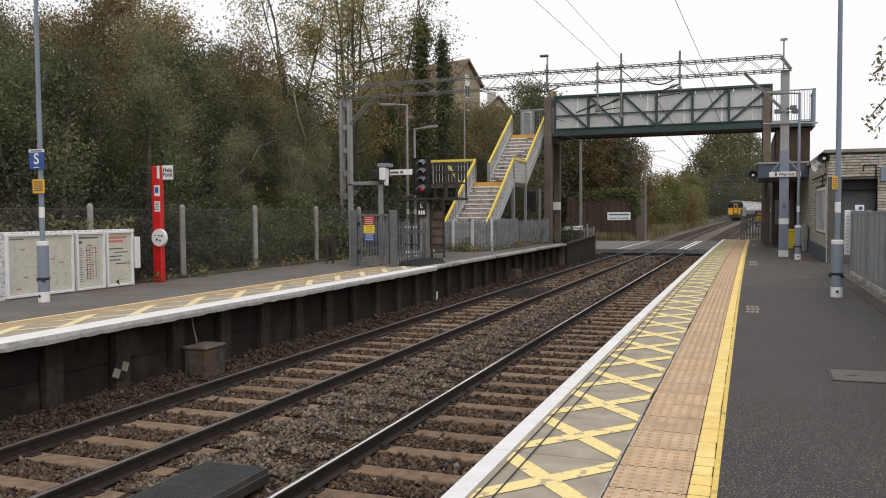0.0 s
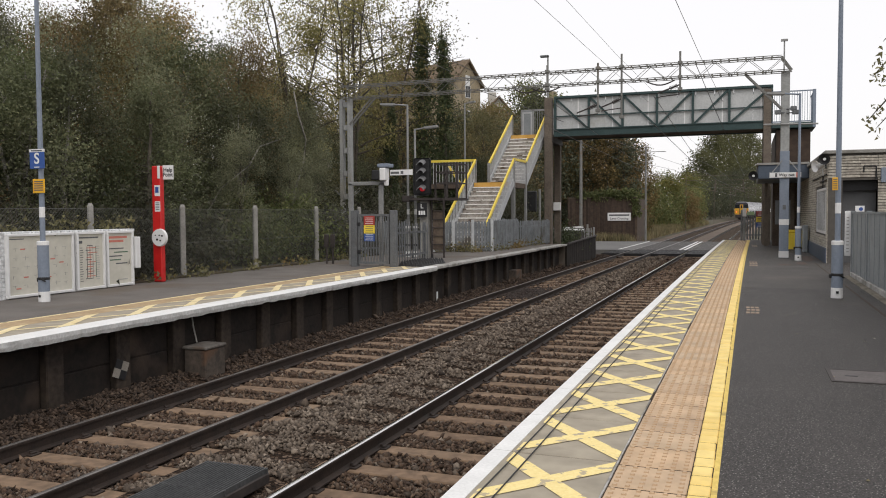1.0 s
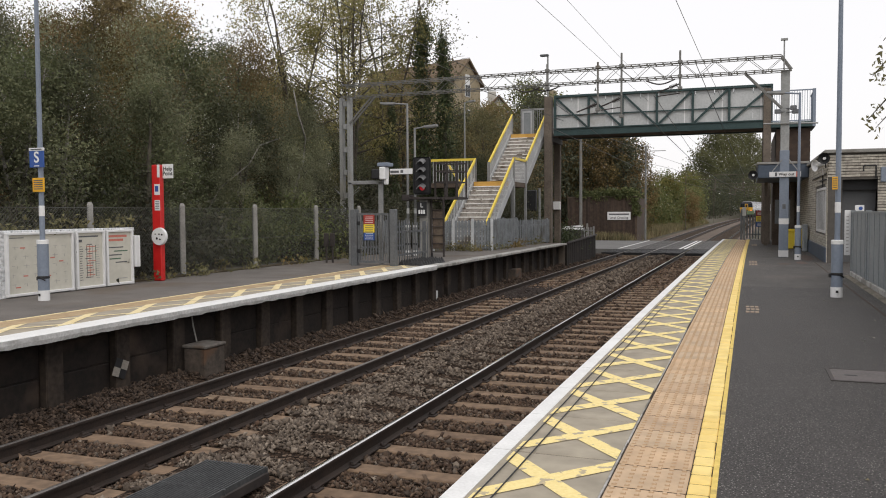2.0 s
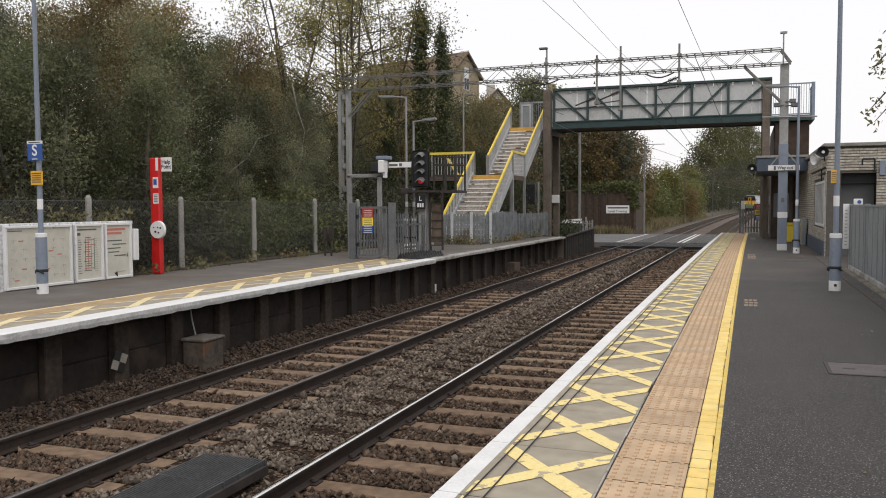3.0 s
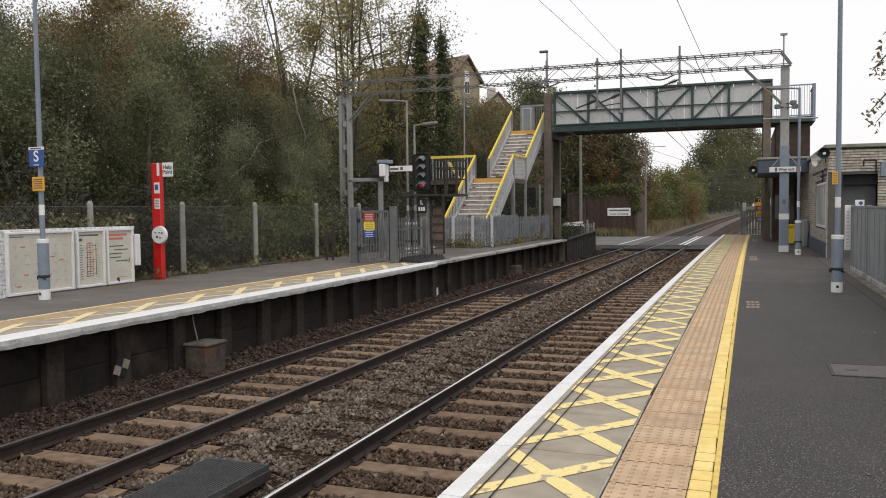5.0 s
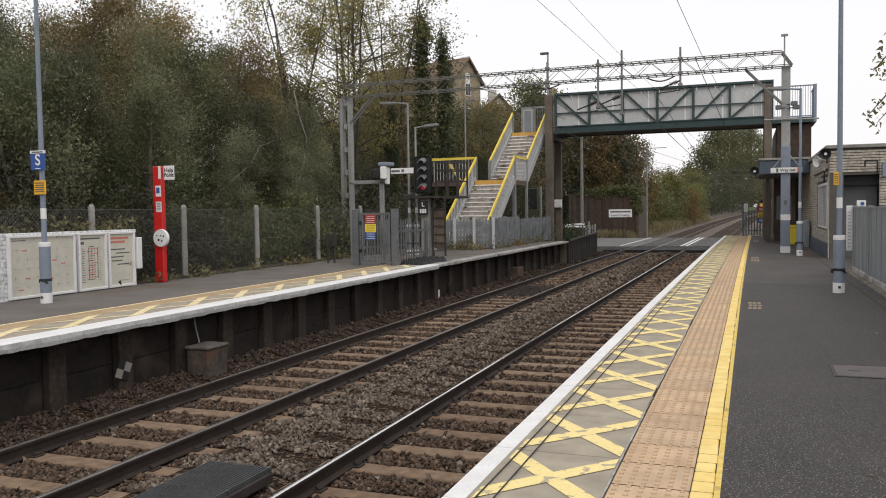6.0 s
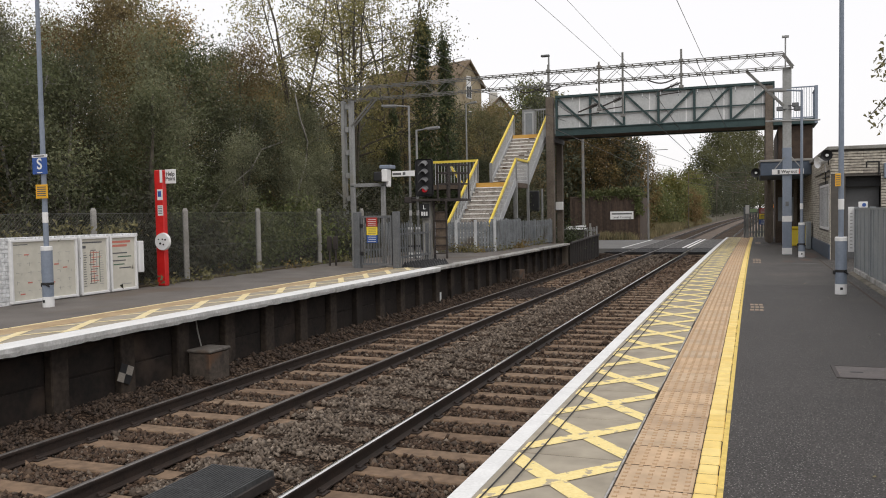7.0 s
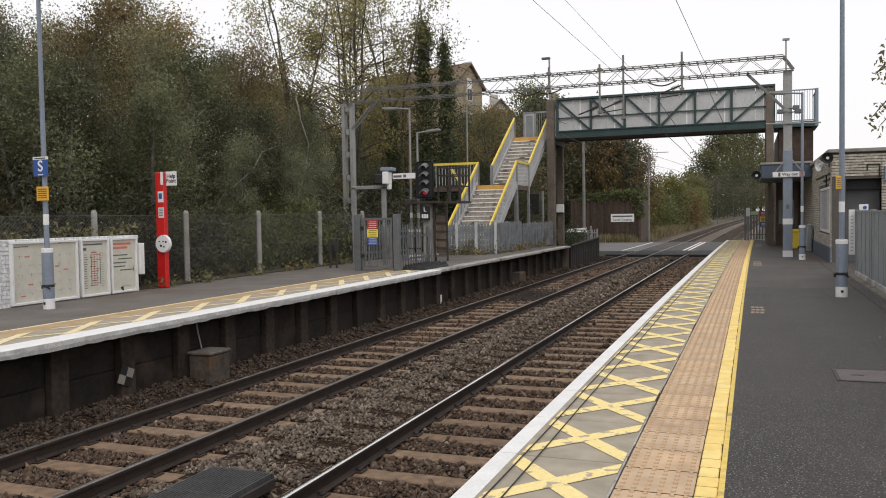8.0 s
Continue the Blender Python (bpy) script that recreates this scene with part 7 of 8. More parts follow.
def near_platform_details():
    bm = B()
    box(bm, 0.71, 1.32, 7.58, 8.12, -0.01, 0.007, 0.003)
    c = thing("inspection_cover", "worn steel inspection cover set in the asphalt", "cover")
    part("plate", bm, COVER, c)
    bm = B()
    for a, b, e, d in ((0.68, 1.35, 7.55, 7.585), (0.68, 1.35, 8.115, 8.15), (0.68, 0.712, 7.585, 8.115), (1.318, 1.35, 7.585, 8.115)):
        box(bm, a, b, e, d, -0.01, 0.009)
    part("frame", bm, DARK_STEEL, c)
    for x in (0.86, 1.18):
        bm = B()
        box(bm, x - 0.05, x + 0.05, 7.82, 7.86, 0.0, 0.009)
        part("keyhole", bm, BLACK, c)
    for x0, y0, n in ((0.0, 12.3, 3), (0.07, 23.2, 3), (0.2, 36.0, 2)):
        bm = B()
        w, h = (0.19, 1.0) if y0 < 20 else (0.22, 2.2)
        for i in range(n):
            for j in range(3):
                a = x0 + w * j / 3 + 0.008 * (i % 2)
                b = y0 + h * i / n
                box(bm, a, a + w / 3 - 0.014, b, b + h / n * 0.6, 0.001, 0.0045)
        setting("trim_stencil", bm, surface("faded_stencil_paint", (0.22, 0.16, 0.11), (0.34, 0.26, 0.19), 12, 0.8, 0), "faded stencilled marking on the asphalt")
    # Reddish-brown stains and a pale repaired trench near the building.
    rng = random.Random(21)
    bm = B()
    for cx, cy, rx, ry in ((1.72, 27.2, 0.22, 1.9), (1.45, 24.6, 0.16, 0.7), (0.95, 23.9, 0.2, 0.35)):
        ring = [bm.verts.new((cx + rx * rng.uniform(0.6, 1.1) * math.cos(k * 0.45), cy + ry * rng.uniform(0.6, 1.1) * math.sin(k * 0.45), 0.005)) for k in range(14)]
        bm.faces.new(ring)
    setting("trim_stain", bm, surface("rusty_asphalt_stain", (0.07, 0.05, 0.042), (0.12, 0.085, 0.07), 5, 0.85, 0.4, fine=60), "rust-brown stain on the asphalt")
    bm = B()
    for x0, x1, y0 in ((0.55, 1.25, 26.6), (1.0, 1.62, 23.0)):
        box(bm, x0, x1, y0, y0 + 0.09, 0.002, 0.0048)
    setting("trim_trench", bm, ROAD, "pale strips of a repaired trench")
    # The grit bin behind the lamp post.
    gb = thing("grit_bin", "yellow plastic grit bin on the platform", "grit bin", at=(1.68, 33.9, 0))
    bm = B()
    vs = box(bm, -0.3, 0.3, -0.25, 0.25, 0.0, 0.62, 0.03)
    part("tub", bm, SIGN_YELLOW, gb)
    bm = B()
    box(bm, -0.33, 0.33, -0.28, 0.28, 0.62, 0.74, 0.04)
    part("lid", bm, SIGN_YELLOW, gb)
    # Cabinets near the end of the platform.
    bm = B()
    box(bm, 1.85, 2.0, 31.2, 31.9, 0.0, 0.95, 0.02)
    single("equipment_cabinet", bm, FENCE_GREY, "grey equipment cabinet below the canopy", "cabinet")
    # Scraps on the asphalt.
    rng = random.Random(12)
    bm = B()
    for i in range(46):
        x, y, s = rng.uniform(0.0, 1.6), rng.uniform(4.2, 24), rng.uniform(0.006, 0.018)
        a = rng.uniform(0, 6.28)
        q = [(x + s * math.cos(a + k * 1.57) * (1.6 if k % 2 else 0.8), y + s * math.sin(a + k * 1.57) * (1.6 if k % 2 else 0.8), 0.006 + 0.004 * (k % 2)) for k in range(4)]
        bm.faces.new([bm.verts.new(c) for c in q])
    tagged(new("litter", mesh_of("litter", bm, GRASS)), "tiny dry leaves and scraps on the asphalt", "litter", kind="stuff")


def edge_lines():
    # Two thin black lines along the slabs, built as slightly raised round bars.
    for x in (-1.275, -1.19):
        bm = B()
        pts = [(x + bend(y) + 0.004 * math.sin(y * 1.3 + x * 9), y, 0.009) for y in stations(-7, 43, 1.0)]
        for a, b in zip(pts, pts[1:]):
            bar(bm, a, b, 0.0045, n=5)
        single("edge_cable", bm, BLACK, "thin black line along the coping slabs", "cable", "edge cables")
    # The joint between coping and blister paving: mortar in places, an open dark gap in others.
    for name, mat, label, chance in (("trim_joint", WORN_EDGE, "pale mortar joint between coping and blister paving", 0.0), ("trim_joint_gap", JOINT, "dark open joint between coping and blister paving", 1.0)):
        r = random.Random(31)
        bm = B()
        for y in stations(-7, 43, 0.31):
            open_gap = math.sin(y * 1.37) + 0.6 * math.sin(y * 3.1) > 0.95
            w = r.uniform(0.005, 0.011)
            if open_gap == (chance > 0.5):
                box(bm, -0.69 + bend(y), -0.69 + w + bend(y), y, y + 0.31, -0.02, 0.0035)
        setting(name, bm, mat, label)


KERB = surface("mossy_kerb", (0.1, 0.088, 0.066), (0.22, 0.195, 0.155), 3, 0.9, 0.3, fine=26, stain=((0.055, 0.05, 0.032), 0.55))
COVER = surface("worn_cover_steel", (0.07, 0.06, 0.058), (0.13, 0.112, 0.108), 3, 0.7, 0.3, fine=60)


def platform_end():
    y = 43.6
    palisade((-0.25, y, 0), (0.95, y, 0), 1.5, "grey palisade gate with notices at the platform end", 0.13)
    e = thing("notice_post", "grey post with small white and green notices at the platform end", "post", at=(-0.12, y - 0.1, 0))
    bm = B()
    box(bm, -0.06, 0.06, -0.04, 0.04, 0, 1.55, 0.01)
    part("post", bm, FENCE_GREY, e)
    bm = B()
    box(bm, -0.09, 0.09, -0.07, -0.04, 1.2, 1.62, 0.005)
    part("notice", bm, SIGN_WHITE, e)
    bm = B()
    box(bm, 0.12, 0.46, -0.07, -0.05, 1.27, 1.44, 0.005)
    part("notice", bm, SIGN_GREEN, e, "pale green notice")
    n = thing("warning_notices", "red, yellow and blue warning notices on the end gate", "notice", at=(0.62, y - 0.06, 0))
    for z0, z1, m in ((1.2, 1.46, SIGN_RED), (0.92, 1.18, SIGN_YELLOW), (0.66, 0.9, SIGN_BLUE)):
        bm = B()
        box(bm, -0.19, 0.19, -0.02, 0, z0, z1, 0.004)
        part("plate", bm, m, n)
        bars("small_print", [(-0.13, 0.13, z0 + 0.04 + i * 0.06, 0.025) for i in range(3)], -0.02, SIGN_WHITE if m is not SIGN_YELLOW else INK, n)
    bm = B()
    for i in range(7):
        beam(bm, (-1.1 + bend(45), 44.6 + i * 0.5, -0.32 - i * 0.08), (0.0 + bend(45), 44.6 + i * 0.5, -0.32 - i * 0.08), 0.3, 0.3)
    single("end_barrier", bm, DARK_STEEL, "dark timber edge beyond the platform end", "barrier")


def overhanging_tree():
    """A tree behind the fence whose drooping twigs hang over the platform."""
    tr = thing("tree", "tree behind the panel fence with drooping narrow-leaved twigs", "tree")
    rng = np.random.default_rng(40)
    r = random.Random(40)
    bm = B()
    limb(bm, [(3.4, 13.0, -0.3), (3.45, 13.1, 1.5), (3.5, 13.2, 3.2), (3.5, 13.2, 5.2), (3.4, 13.1, 6.4)], 0.16, 0.05, 8)
    cs = []
    for k, (x, z) in enumerate(((1.76, 3.8), (1.7, 3.4), (1.74, 3.2), (1.62, 3.3), (1.6, 2.72), (1.7, 2.6), (1.85, 3.0), (2.2, 4.2), (3.0, 4.6), (4.0, 6.2), (5.4, 5.6), (5.8, 4.6))):
        y = 13.0 + r.uniform(-0.3, 0.3)
        pts = [Vector((3.5, 13.2, 3.0 + k * 0.25 % 2.6)), Vector(((3.5 + x) / 2, y, z + 0.55)), Vector((x + 0.25 * (1 if x < 4 else -1), y, z + 0.3)), Vector((x, y, z))]
        limb(bm, pts, 0.03, 0.004, 5)
        for t in np.linspace(0.45, 1.0, 9):
            i = min(2, int(t * 3))
            cs.append(pts[i].lerp(pts[i + 1], t * 3 - i))
    part("trunk", bm, BARK, tr)
    v, f = leaves(rng, cs, (0.06, 0.08, 0.07), 4, 0.075, 0.6)
    quick("crown", v, f, LEAF_OLIVE, parent=tr)


# ---- beyond the crossing ----
def boarded_wall():
    w = thing("boarded_wall", "brown vertical-boarded wall with ivy along its top", "wall")
    bm = B()
    x0, x1, y = -14.7, -8.75, 71.0
    box(bm, x0, x1, y + 0.05, y + 0.3, -1.2, 2.65)
    box(bm, x1 - 0.25, x1, y + 0.3, y + 6, -1.2, 2.6)
    part("backing", bm, WALL_BOARD, w)
    me = []
    for k in range(3):
        bm = B()
        box(bm, 0, 0.17 + 0.01 * k, 0, 0.05, -1.1, 2.62 + 0.03 * k)
        me.append(mesh_of("board", bm, WALL_BOARD))
    x = x0
    rng = random.Random(2)
    while x < x1 - 0.1:
        piece("board", me[rng.randrange(3)], w, (x, y - rng.uniform(0, 0.02), 0))
        x += 0.2
    bm = B()
    box(bm, x0, x1, y - 0.05, y + 0.35, 2.68, 2.76)
    part("capping", bm, OLD_TIMBER, w)
    rng = np.random.default_rng(9)
    cs = np.c_[rng.uniform(x0 + 1.0, x1, 130), rng.uniform(y - 0.15, y + 0.5, 130), rng.uniform(2.6, 3.25, 130)]
    v, f = leaves(rng, np.r_[cs, np.c_[rng.uniform(x1 - 0.2, x1 + 0.05, 16), rng.uniform(y - 0.15, y, 16), rng.uniform(1.2, 2.6, 16)]], (0.2, 0.1, 0.15), 24, 0.2)
    quick("wall_ivy", v, f, LEAF_GREEN, "green ivy along the top of the boarded wall", "ivy")
    s = thing("crossing_name_sign", "white level crossing name sign on the boarded wall", "sign", at=(-10.25, y - 0.04, 1.08))
    bm = B()
    box(bm, -0.98, 0.98, -0.04, 0, -0.34, 0.34, 0.01)
    part("board", bm, SIGN_WHITE, s)
    bars("name_bar", [(-0.85, 0.85, 0.07, 0.13)], -0.04, INK, s)
    writing("words", "Level Crossing", 0.26, (0, -0.044, -0.16), INK, s)
    for x, y, z0, z1 in ((-13.35, 70.0, -0.9, 8.2), (-7.93, 70.0, -0.95, 6.85)):
        p = thing("line_mast", "slender grey overhead line mast beyond the crossing", "mast", "line masts")
        bm = B()
        bar(bm, (x, y, z0 - 0.3), (x, y, z1), 0.15 if x < -10 else 0.09, 0.11 if x < -10 else 0.07, 10)
        part("post", bm, GANTRY_GREY, p)
        if x > -10:
            bm = B()
            bar(bm, (x, y, z1 - 0.4), (x + 1.6, y, z1 - 0.4), 0.03)
            part("arm", bm, GALV, p)
    lp = thing("street_lamp", "grey street lamp behind the footbridge", "street lamp", at=(-10.2, 44.0, -0.6))
    bm = B()
    lathe(bm, 0, 0, [(0.07, -0.3), (0.06, 5), (0.045, 10.5)], 8)
    part("pole", bm, GALV, lp)
    bm = B()
    box(bm, -0.42, 0.05, -0.1, 0.1, 10.46, 10.58, 0.03)
    part("lantern", bm, GATE_GREY, lp)
    # Crossing equipment on the near side of the road.
    b = thing("crossing_barrier", "dark crossing barrier machine with a white boom end", "barrier", at=(-11.6, 60.5, -0.92))
    bm = B()
    box(bm, -0.35, 0.35, -0.3, 0.3, 0, 1.15, 0.04)
    part("machine", bm, DARK_STEEL, b)
    bm = B()
    beam(bm, (-1.2, -0.35, 1.2), (0.3, -0.35, 1.32), 0.1, 0.14)
    part("boom", bm, SIGN_WHITE, b)
    bm = B()
    box(bm, 0.5, 0.62, -0.1, 0.0, 0, 1.5)
    part("post", bm, CONCRETE, b)
    sk = thing("waste_skip", "dark grey waste skip with a white lid edge beside the crossing", "skip", at=(-11.35, 57.3, -0.92))
    bm = B()
    box(bm, -0.5, 0.5, -0.35, 0.35, 0.1, 1.1, 0.04)
    part("body", bm, DARK_STEEL, sk)
    bm = B()
    box(bm, -0.9, 0.55, -0.4, 0.4, 1.1, 1.2, 0.03)
    part("lid", bm, SIGN_WHITE, sk, "pale lid")
    for x in (-0.4, 0.4):
        bm = B()
        bar(bm, (x, -0.3, 0.08), (x, -0.2, 0.08), 0.08, n=10)
        part("wheel", bm, BLACK, sk)
    palisade((-13.6, 58.5, -0.92), (-10.2, 58.2, -0.92), 1.3, "pale metal fence beside the crossing", 0.16, GALV)
    c = thing("crossing_signal", "black road signal on a post beside the crossing", "road signal", at=(-11.15, 46.0, -0.6))
    bm = B()
    bar(bm, (0, 0, -0.3), (0, 0, 3.4), 0.07)
    part("post", bm, GALV, c)
    bm = B()
    box(bm, -0.75, -0.15, -0.2, 0.1, 2.1, 3.3, 0.05)
    part("head", bm, BLACK, c)
    bm = B()
    box(bm, -8.98, -8.62, 39.85, 40.02, 1.55, 1.95, 0.02)
    single("telephone_box", bm, SIGN_WHITE, "small white box on the rear bridge leg", "box")
    # Distant gantries over the bend.
    for y, sp in ((112, 9.5), (158, 9.5), (200, 10)):
        g = thing("line_gantry", "distant grey overhead line gantry", "gantry", "distant gantries")
        z = rail_z(y)
        xc = (TRACKS[0] + TRACKS[1]) / 2 + bend(y)
        for s in (-1, 1):
            bm = B()
            bar(bm, (xc + s * sp / 2, y, z - 0.6), (xc + s * sp / 2, y, z + 7.0), 0.05, n=6)
            part("mast", bm, PIER, g)
        for h in (6.2, 6.8):
            bm = B()
            beam(bm, (xc - sp / 2, y, z + h), (xc + sp / 2, y, z + h), 0.05, 0.05)
            part("beam", bm, PIER, g)
        for cx in TRACKS:
            bm = B()
            bar(bm, (cx + bend(y) + 0.6, y, z + 6.2), (cx + bend(y) + 0.6, y, z + 4.6), 0.05, n=6)
            bar(bm, (cx + bend(y) + 0.6, y, z + 4.8), (cx + bend(y) - 0.4, y, z + 5.0), 0.04, n=6)
            part("drop_arm", bm, PIER, g)


WALL_BOARD = varied("brown_wall_board", [(0.038, 0.025, 0.018), (0.075, 0.05, 0.036), (0.052, 0.035, 0.026), (0.1, 0.07, 0.05)], 0.9, False, 0.4, 4)
HOUSE_BRICK = surface("yellow_stock_brick", (0.25, 0.205, 0.135), (0.36, 0.3, 0.205), 3, 0.9, 0.3, fine=9, stain=((0.2, 0.155, 0.1), 0.55))
RENDER_WALL = surface("pale_render", (0.4, 0.38, 0.34), (0.5, 0.48, 0.44), 2, 0.9, 0.1, fine=9)
HOUSE_TILE = surface("brown_roof_tile", (0.12, 0.087, 0.058), (0.19, 0.138, 0.09), 3, 0.9, 0.4, fine=8)


def house(x, y, z, w, d, eaves, ridge, turn, wall, label, bays=3, chimney=True):
    """A gabled house: the gable looks along -y, before its turn."""
    h = thing("house", label, "house", "houses behind the trees", (x, y, z), turn)
    bm = B()
    v = [bm.verts.new(c) for c in ((-w / 2, 0, 0), (w / 2, 0, 0), (w / 2, 0, eaves), (0, 0, ridge), (-w / 2, 0, eaves), (-w / 2, d, 0), (w / 2, d, 0), (w / 2, d, eaves), (0, d, ridge), (-w / 2, d, eaves))]
    for q in ((0, 1, 2, 3, 4), (9, 8, 7, 6, 5), (0, 5, 6, 1), (1, 6, 7, 2), (4, 9, 5, 0)):
        bm.faces.new([v[i] for i in q])
    part("wall", bm, wall, h)
    for s in (-1, 1):
        bm = B()
        ux, uz = s * (w / 2 + 0.4), eaves - 0.4 * (ridge - eaves) / (w / 2)
        vs = [bm.verts.new(c) for c in ((0, -0.35, ridge + 0.05), (ux, -0.35, uz + 0.05), (ux, d + 0.35, uz + 0.05), (0, d + 0.35, ridge + 0.05), (0, -0.35, ridge + 0.3), (ux, -0.35, uz + 0.3), (ux, d + 0.35, uz + 0.3), (0, d + 0.35, ridge + 0.3))]
        for q in ((0, 1, 2, 3), (7, 6, 5, 4), (0, 4, 5, 1), (1, 5, 6, 2), (2, 6, 7, 3), (3, 7, 4, 0)):
            bm.faces.new([vs[i] for i in q])
        part("roof", bm, HOUSE_TILE, h)
    if chimney:
        bm = B()
        box(bm, -0.5, 0.5, d * 0.6, d * 0.6 + 0.9, ridge - 0.6, ridge + 1.5)
        part("chimney", bm, wall, h)
    for i in range(bays):
        for zz in np.arange(1.2, eaves - 1.0, 2.8):
            wx = -w / 2 + w * (i + 0.5) / bays
            bm = B()
            box(bm, wx - 0.5, wx + 0.5, -0.05, 0.02, zz, zz + 1.4)
            wi = part("window", bm, SIGN_WHITE, h, "white-framed window")
            for s in (-1, 1):
                bm = B()
                box(bm, wx + s * 0.23 - 0.19, wx + s * 0.23 + 0.19, -0.07, -0.05, zz + 0.08, zz + 1.32)
                part("pane", bm, GLASS, wi)
    bm = B()
    box(bm, -0.4, 0.4, -0.05, 0.02, ridge - 2.6, ridge - 1.5)
    part("window", bm, SIGN_WHITE, h, "white-framed window")


def houses():
    house(-29.6, 88, 2.0, 5.0, 14, 14.1, 16.4, 73, HOUSE_BRICK, "tall gabled house of yellow brick above the trees", 1, False)
    house(-28.6, 97, 2.5, 4.0, 9, 10.6, 13.0, 25, RENDER_WALL, "pale rendered gabled house above the trees", 2)
    house(-25.0, 100, 2.5, 5.5, 9, 10.6, 13.2, -10, HOUSE_BRICK, "brick house with a red-brown roof above the trees", 2)


def litter():
    """Pale flecks and fallen leaves on the platform."""
    rng = np.random.default_rng(77)
    n = 46
    c = np.c_[rng.uniform(0.75, 3.0, n), 3.2 + 15 * rng.random(n) ** 1.3, np.full(n, 0.03)]
    v, f = leaves(rng, c, (0.01, 0.01, 0.002), 1, 0.045)
    v[:, 2] = 0.018 + 0.25 * np.abs(v[:, 2] - 0.03)
    quick("litter", v, f, LITTER, "pale scraps and fallen leaves on the platform", "litter")


LITTER = varied("pale_scrap", [(0.2, 0.16, 0.1), (0.55, 0.52, 0.47), (0.32, 0.22, 0.12), (0.4, 0.37, 0.32)], 0.8, True, 0.0, 30)


# ---- the departing train ----
TRAIN_WHITE = surface("train_pale_paint", (0.3, 0.31, 0.33), (0.38, 0.39, 0.41), 1, 0.4, 0.03, fine=6, moving=True)
TRAIN_YELLOW = surface("train_yellow_end", (0.55, 0.29, 0.015), (0.6, 0.33, 0.02), 1, 0.45, 0.03, fine=6, moving=True)
TRAIN_DARK = surface("train_dark_end", (0.02, 0.02, 0.03), (0.04, 0.04, 0.05), 2, 0.4, 0.03, fine=6, moving=True)
TRAIN_ROOF = surface("train_grey_roof", (0.22, 0.22, 0.23), (0.3, 0.3, 0.31), 1, 0.7, 0.05, fine=6, moving=True)
TAIL_RED = glowing("tail_lamp_glow", (0.9, 0.16, 0.06), 1.2)


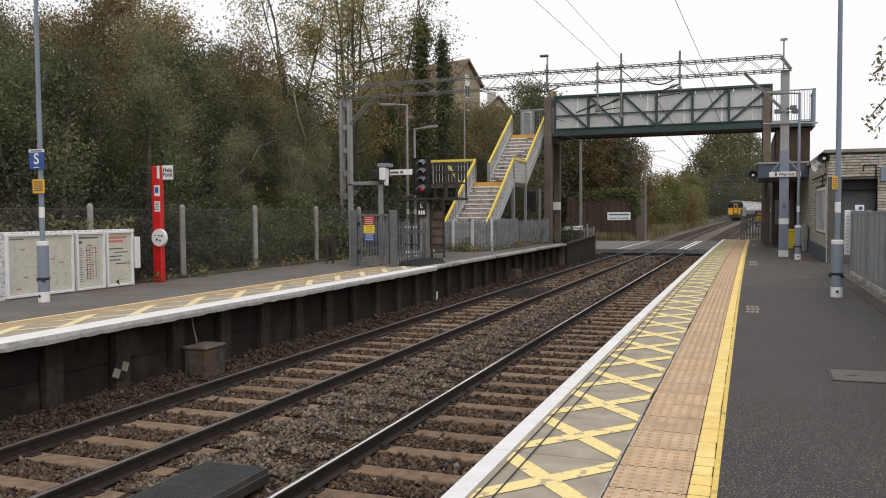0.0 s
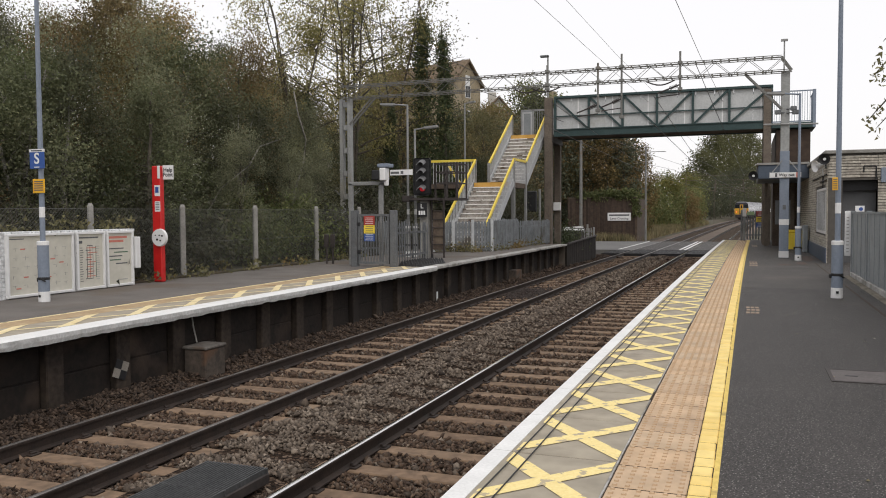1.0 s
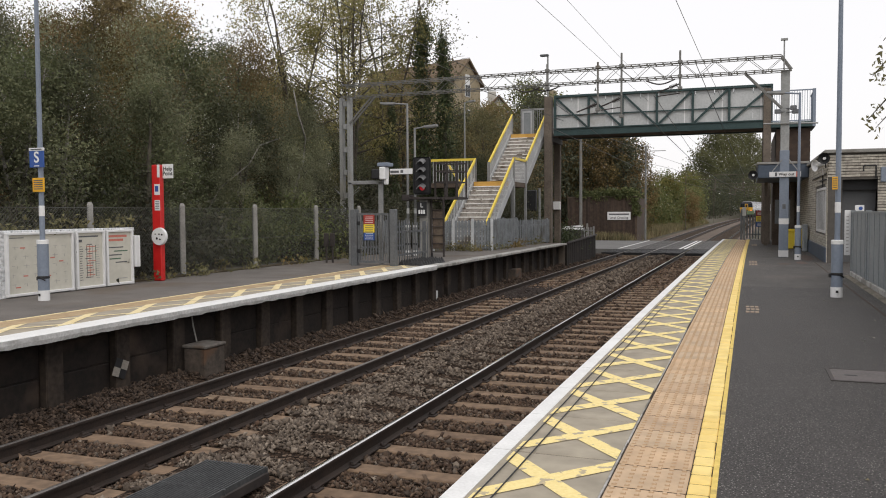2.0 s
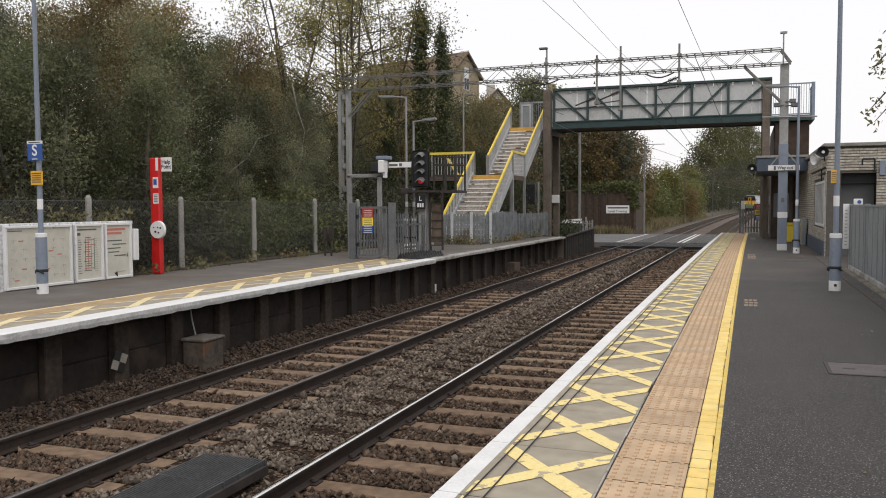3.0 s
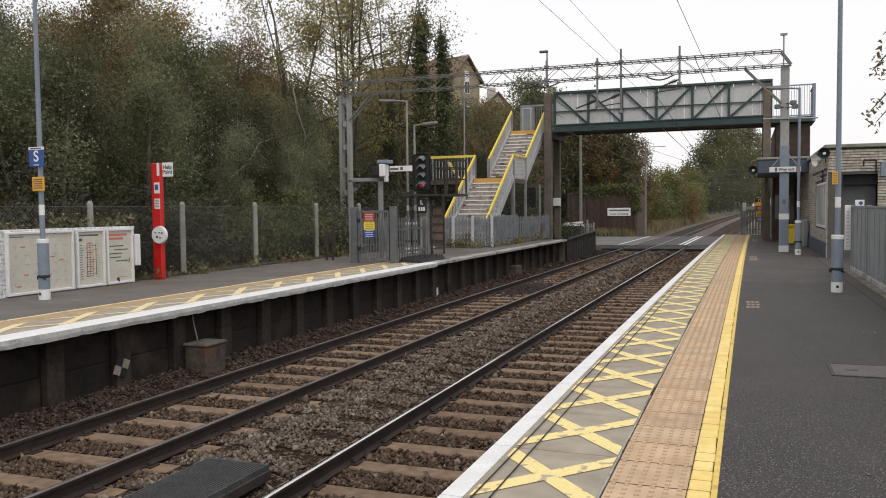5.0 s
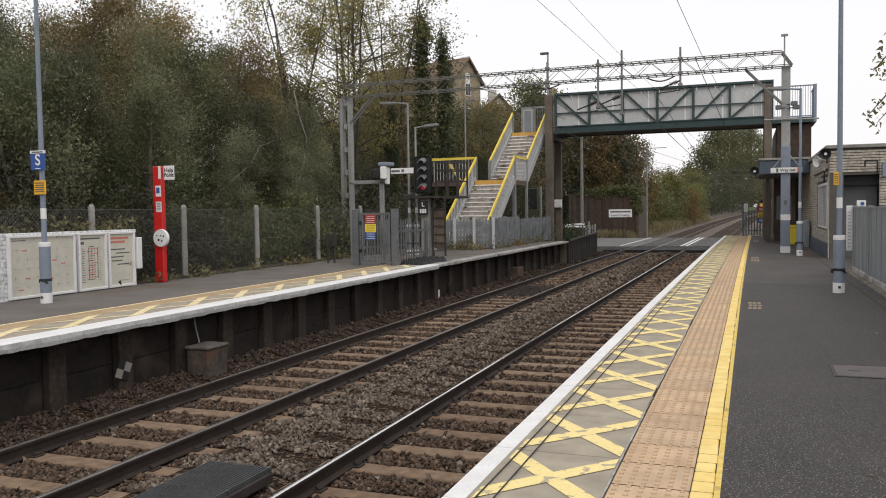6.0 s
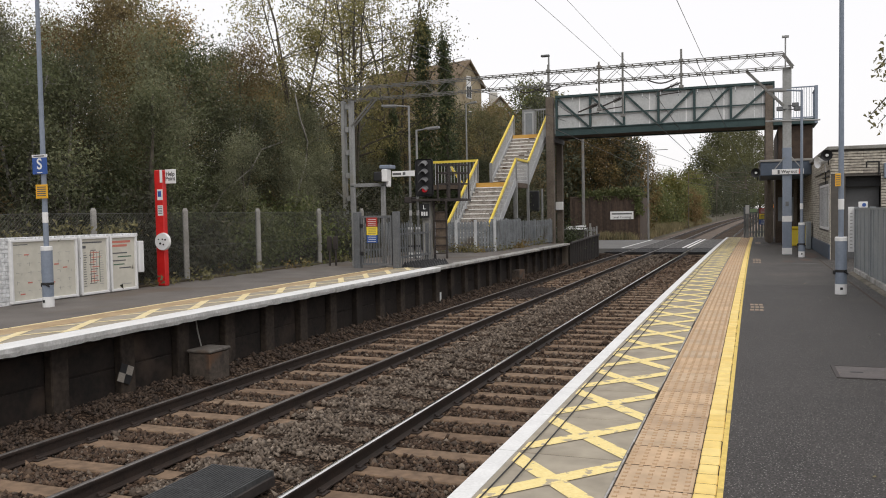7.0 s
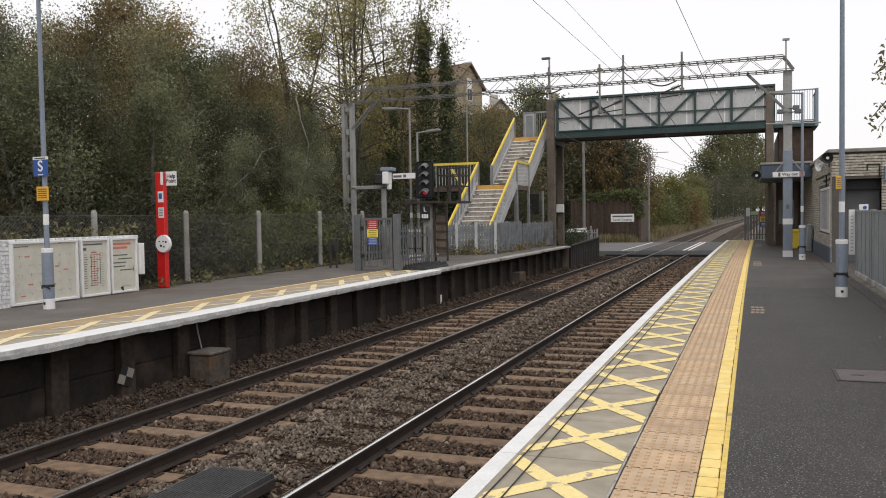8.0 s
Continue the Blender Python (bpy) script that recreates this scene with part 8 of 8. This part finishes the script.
def train_car(last):
    car = thing("train_car", "white electric train carriage with a yellow and black cab end" if last else "white electric train carriage with dark windows", "train carriage", "train carriages")
    prof = [(-1.28, 0.95), (-1.39, 1.3), (-1.39, 2.5), (-1.28, 3.2), (-1.05, 3.52), (-0.55, 3.72), (0.55, 3.72), (1.05, 3.52), (1.28, 3.2), (1.39, 2.5), (1.39, 1.3), (1.28, 0.95)]
    bm = B()
    sweep(bm, prof, [(0, -9.85, 0), (0, 9.85, 0)])
    part("body", bm, TRAIN_WHITE, car)
    bm = B()
    sweep(bm, [(x * 1.005, z + 0.012) for x, z in prof[3:9]], [(0, -9.87, 0), (0, 9.87, 0)])
    part("roof", bm, TRAIN_ROOF, car)
    for s in (-1, 1):
        for i in range(8):
            bm = B()
            y = -8.6 + i * 2.3
            box(bm, s * 1.4 - 0.015, s * 1.4 + 0.015, y, y + 1.5, 1.95, 2.85)
            part("window", bm, GLASS, car, "dark window")
    for y in (-6.6, 6.6):
        bm = B()
        box(bm, -1.1, 1.1, y - 1.7, y + 1.7, 0.25, 0.8, 0.05)
        for dy in (-1.2, 1.2):
            bar(bm, (-0.85, y + dy, 0.43), (0.85, y + dy, 0.43), 0.42, n=12)
        part("bogie", bm, DARK_STEEL, car)
    bm = B()
    box(bm, -1.2, 1.2, -4, 4, 0.3, 0.95, 0.05)
    part("underframe", bm, DARK_STEEL, car)
    if last:
        bm = B()
        sweep(bm, [(-1.3, 1.0), (-1.4, 1.3), (-1.4, 2.3), (1.4, 2.3), (1.4, 1.3), (1.3, 1.0)], [(0, -9.98, 0), (0, -9.6, 0)])
        part("cab_end", bm, TRAIN_YELLOW, car, "yellow lower cab end")
        bm = B()
        sweep(bm, [(-1.4, 2.3), (-1.39, 2.55), (-1.28, 3.2), (-1.05, 3.52), (1.05, 3.52), (1.28, 3.2), (1.39, 2.55), (1.4, 2.3)], [(0, -9.97, 0), (0, -9.6, 0)])
        part("cab_top", bm, TRAIN_DARK, car, "black upper cab end")
        for x in (-0.88, 0.88):
            bm = B()
            box(bm, x - 0.38, x + 0.38, -10.0, -9.96, 2.35, 3.1)
            part("windscreen", bm, GLASS, car)
            bm = B()
            bar(bm, (x * 1.15, -9.97, 1.55), (x * 1.15, -10.04, 1.55), 0.12, n=10)
            part("tail_lamp", bm, TAIL_RED, car, "lit red tail lamp")
        bm = B()
        box(bm, -0.42, 0.42, -10.12, -9.96, 1.05, 3.25, 0.03)
        part("gangway", bm, TRAIN_DARK, car, "dark gangway end")
        bm = B()
        box(bm, -0.3, 0.3, -10.15, -10.1, 1.2, 3.1)
        part("gangway_door", bm, TRAIN_YELLOW, car)
        bm = B()
        box(bm, -0.18, 0.18, -10.17, -10.14, 2.3, 2.95)
        part("door_window", bm, GLASS, car)
        bm = B()
        box(bm, -1.25, 1.25, -10.05, -9.7, 0.3, 0.98, 0.05)
        part("coupling_gear", bm, DARK_STEEL, car)
    return car


TRAIN = []


def train():
    for k in range(4):
        TRAIN.append(train_car(k == 0))


def train_place(tail, k):
    """Where carriage k of the train stands when its last end is at that distance."""
    y = tail + 10 + 20.3 * k
    return pose(TRACKS[1] + bend(y), y, rail_z(y), 0, 0, -math.degrees(math.atan(3e-4 * y)))



ground()
ballast()
tracks()
platform_right()
platform_left()
debris_on_track()
crossing()
footbridge()
stairs()
gantry()
wires()
far_platform_lamps()
notice_boards()
help_point()
chain_fence()
platform_gate()
signal()
far_platform_fences()
trackside()
near_platform_lamps()
station_building()
canopy()
way_out_sign()
horn((1.98, 24.7, 2.86), (-0.3, -1, -0.05), BLACK, 0.85, "dark round loudspeaker horn on the corner of the building")
horn((1.84, 25.1, 2.7), (-1, -0.5, -0.1), SIGN_WHITE, 0.95, "white loudspeaker horn on the corner of the building")
horn((0.22, 32.2, 2.75), (-0.3, -1, -0.05), BLACK, 0.95, "dark round loudspeaker horn on the canopy end")
near_platform_fence()
near_platform_details()
edge_lines()
platform_end()
overhanging_tree()
boarded_wall()
houses()
litter()
train()

woods()


def motions():
    for k, car in enumerate(TRAIN):
        walk(car, [(t, train_place(170 + 17.1 * t, k)) for t in (0, 1, 2, 3, 4, 5, 6, 7, 8)])


motions()
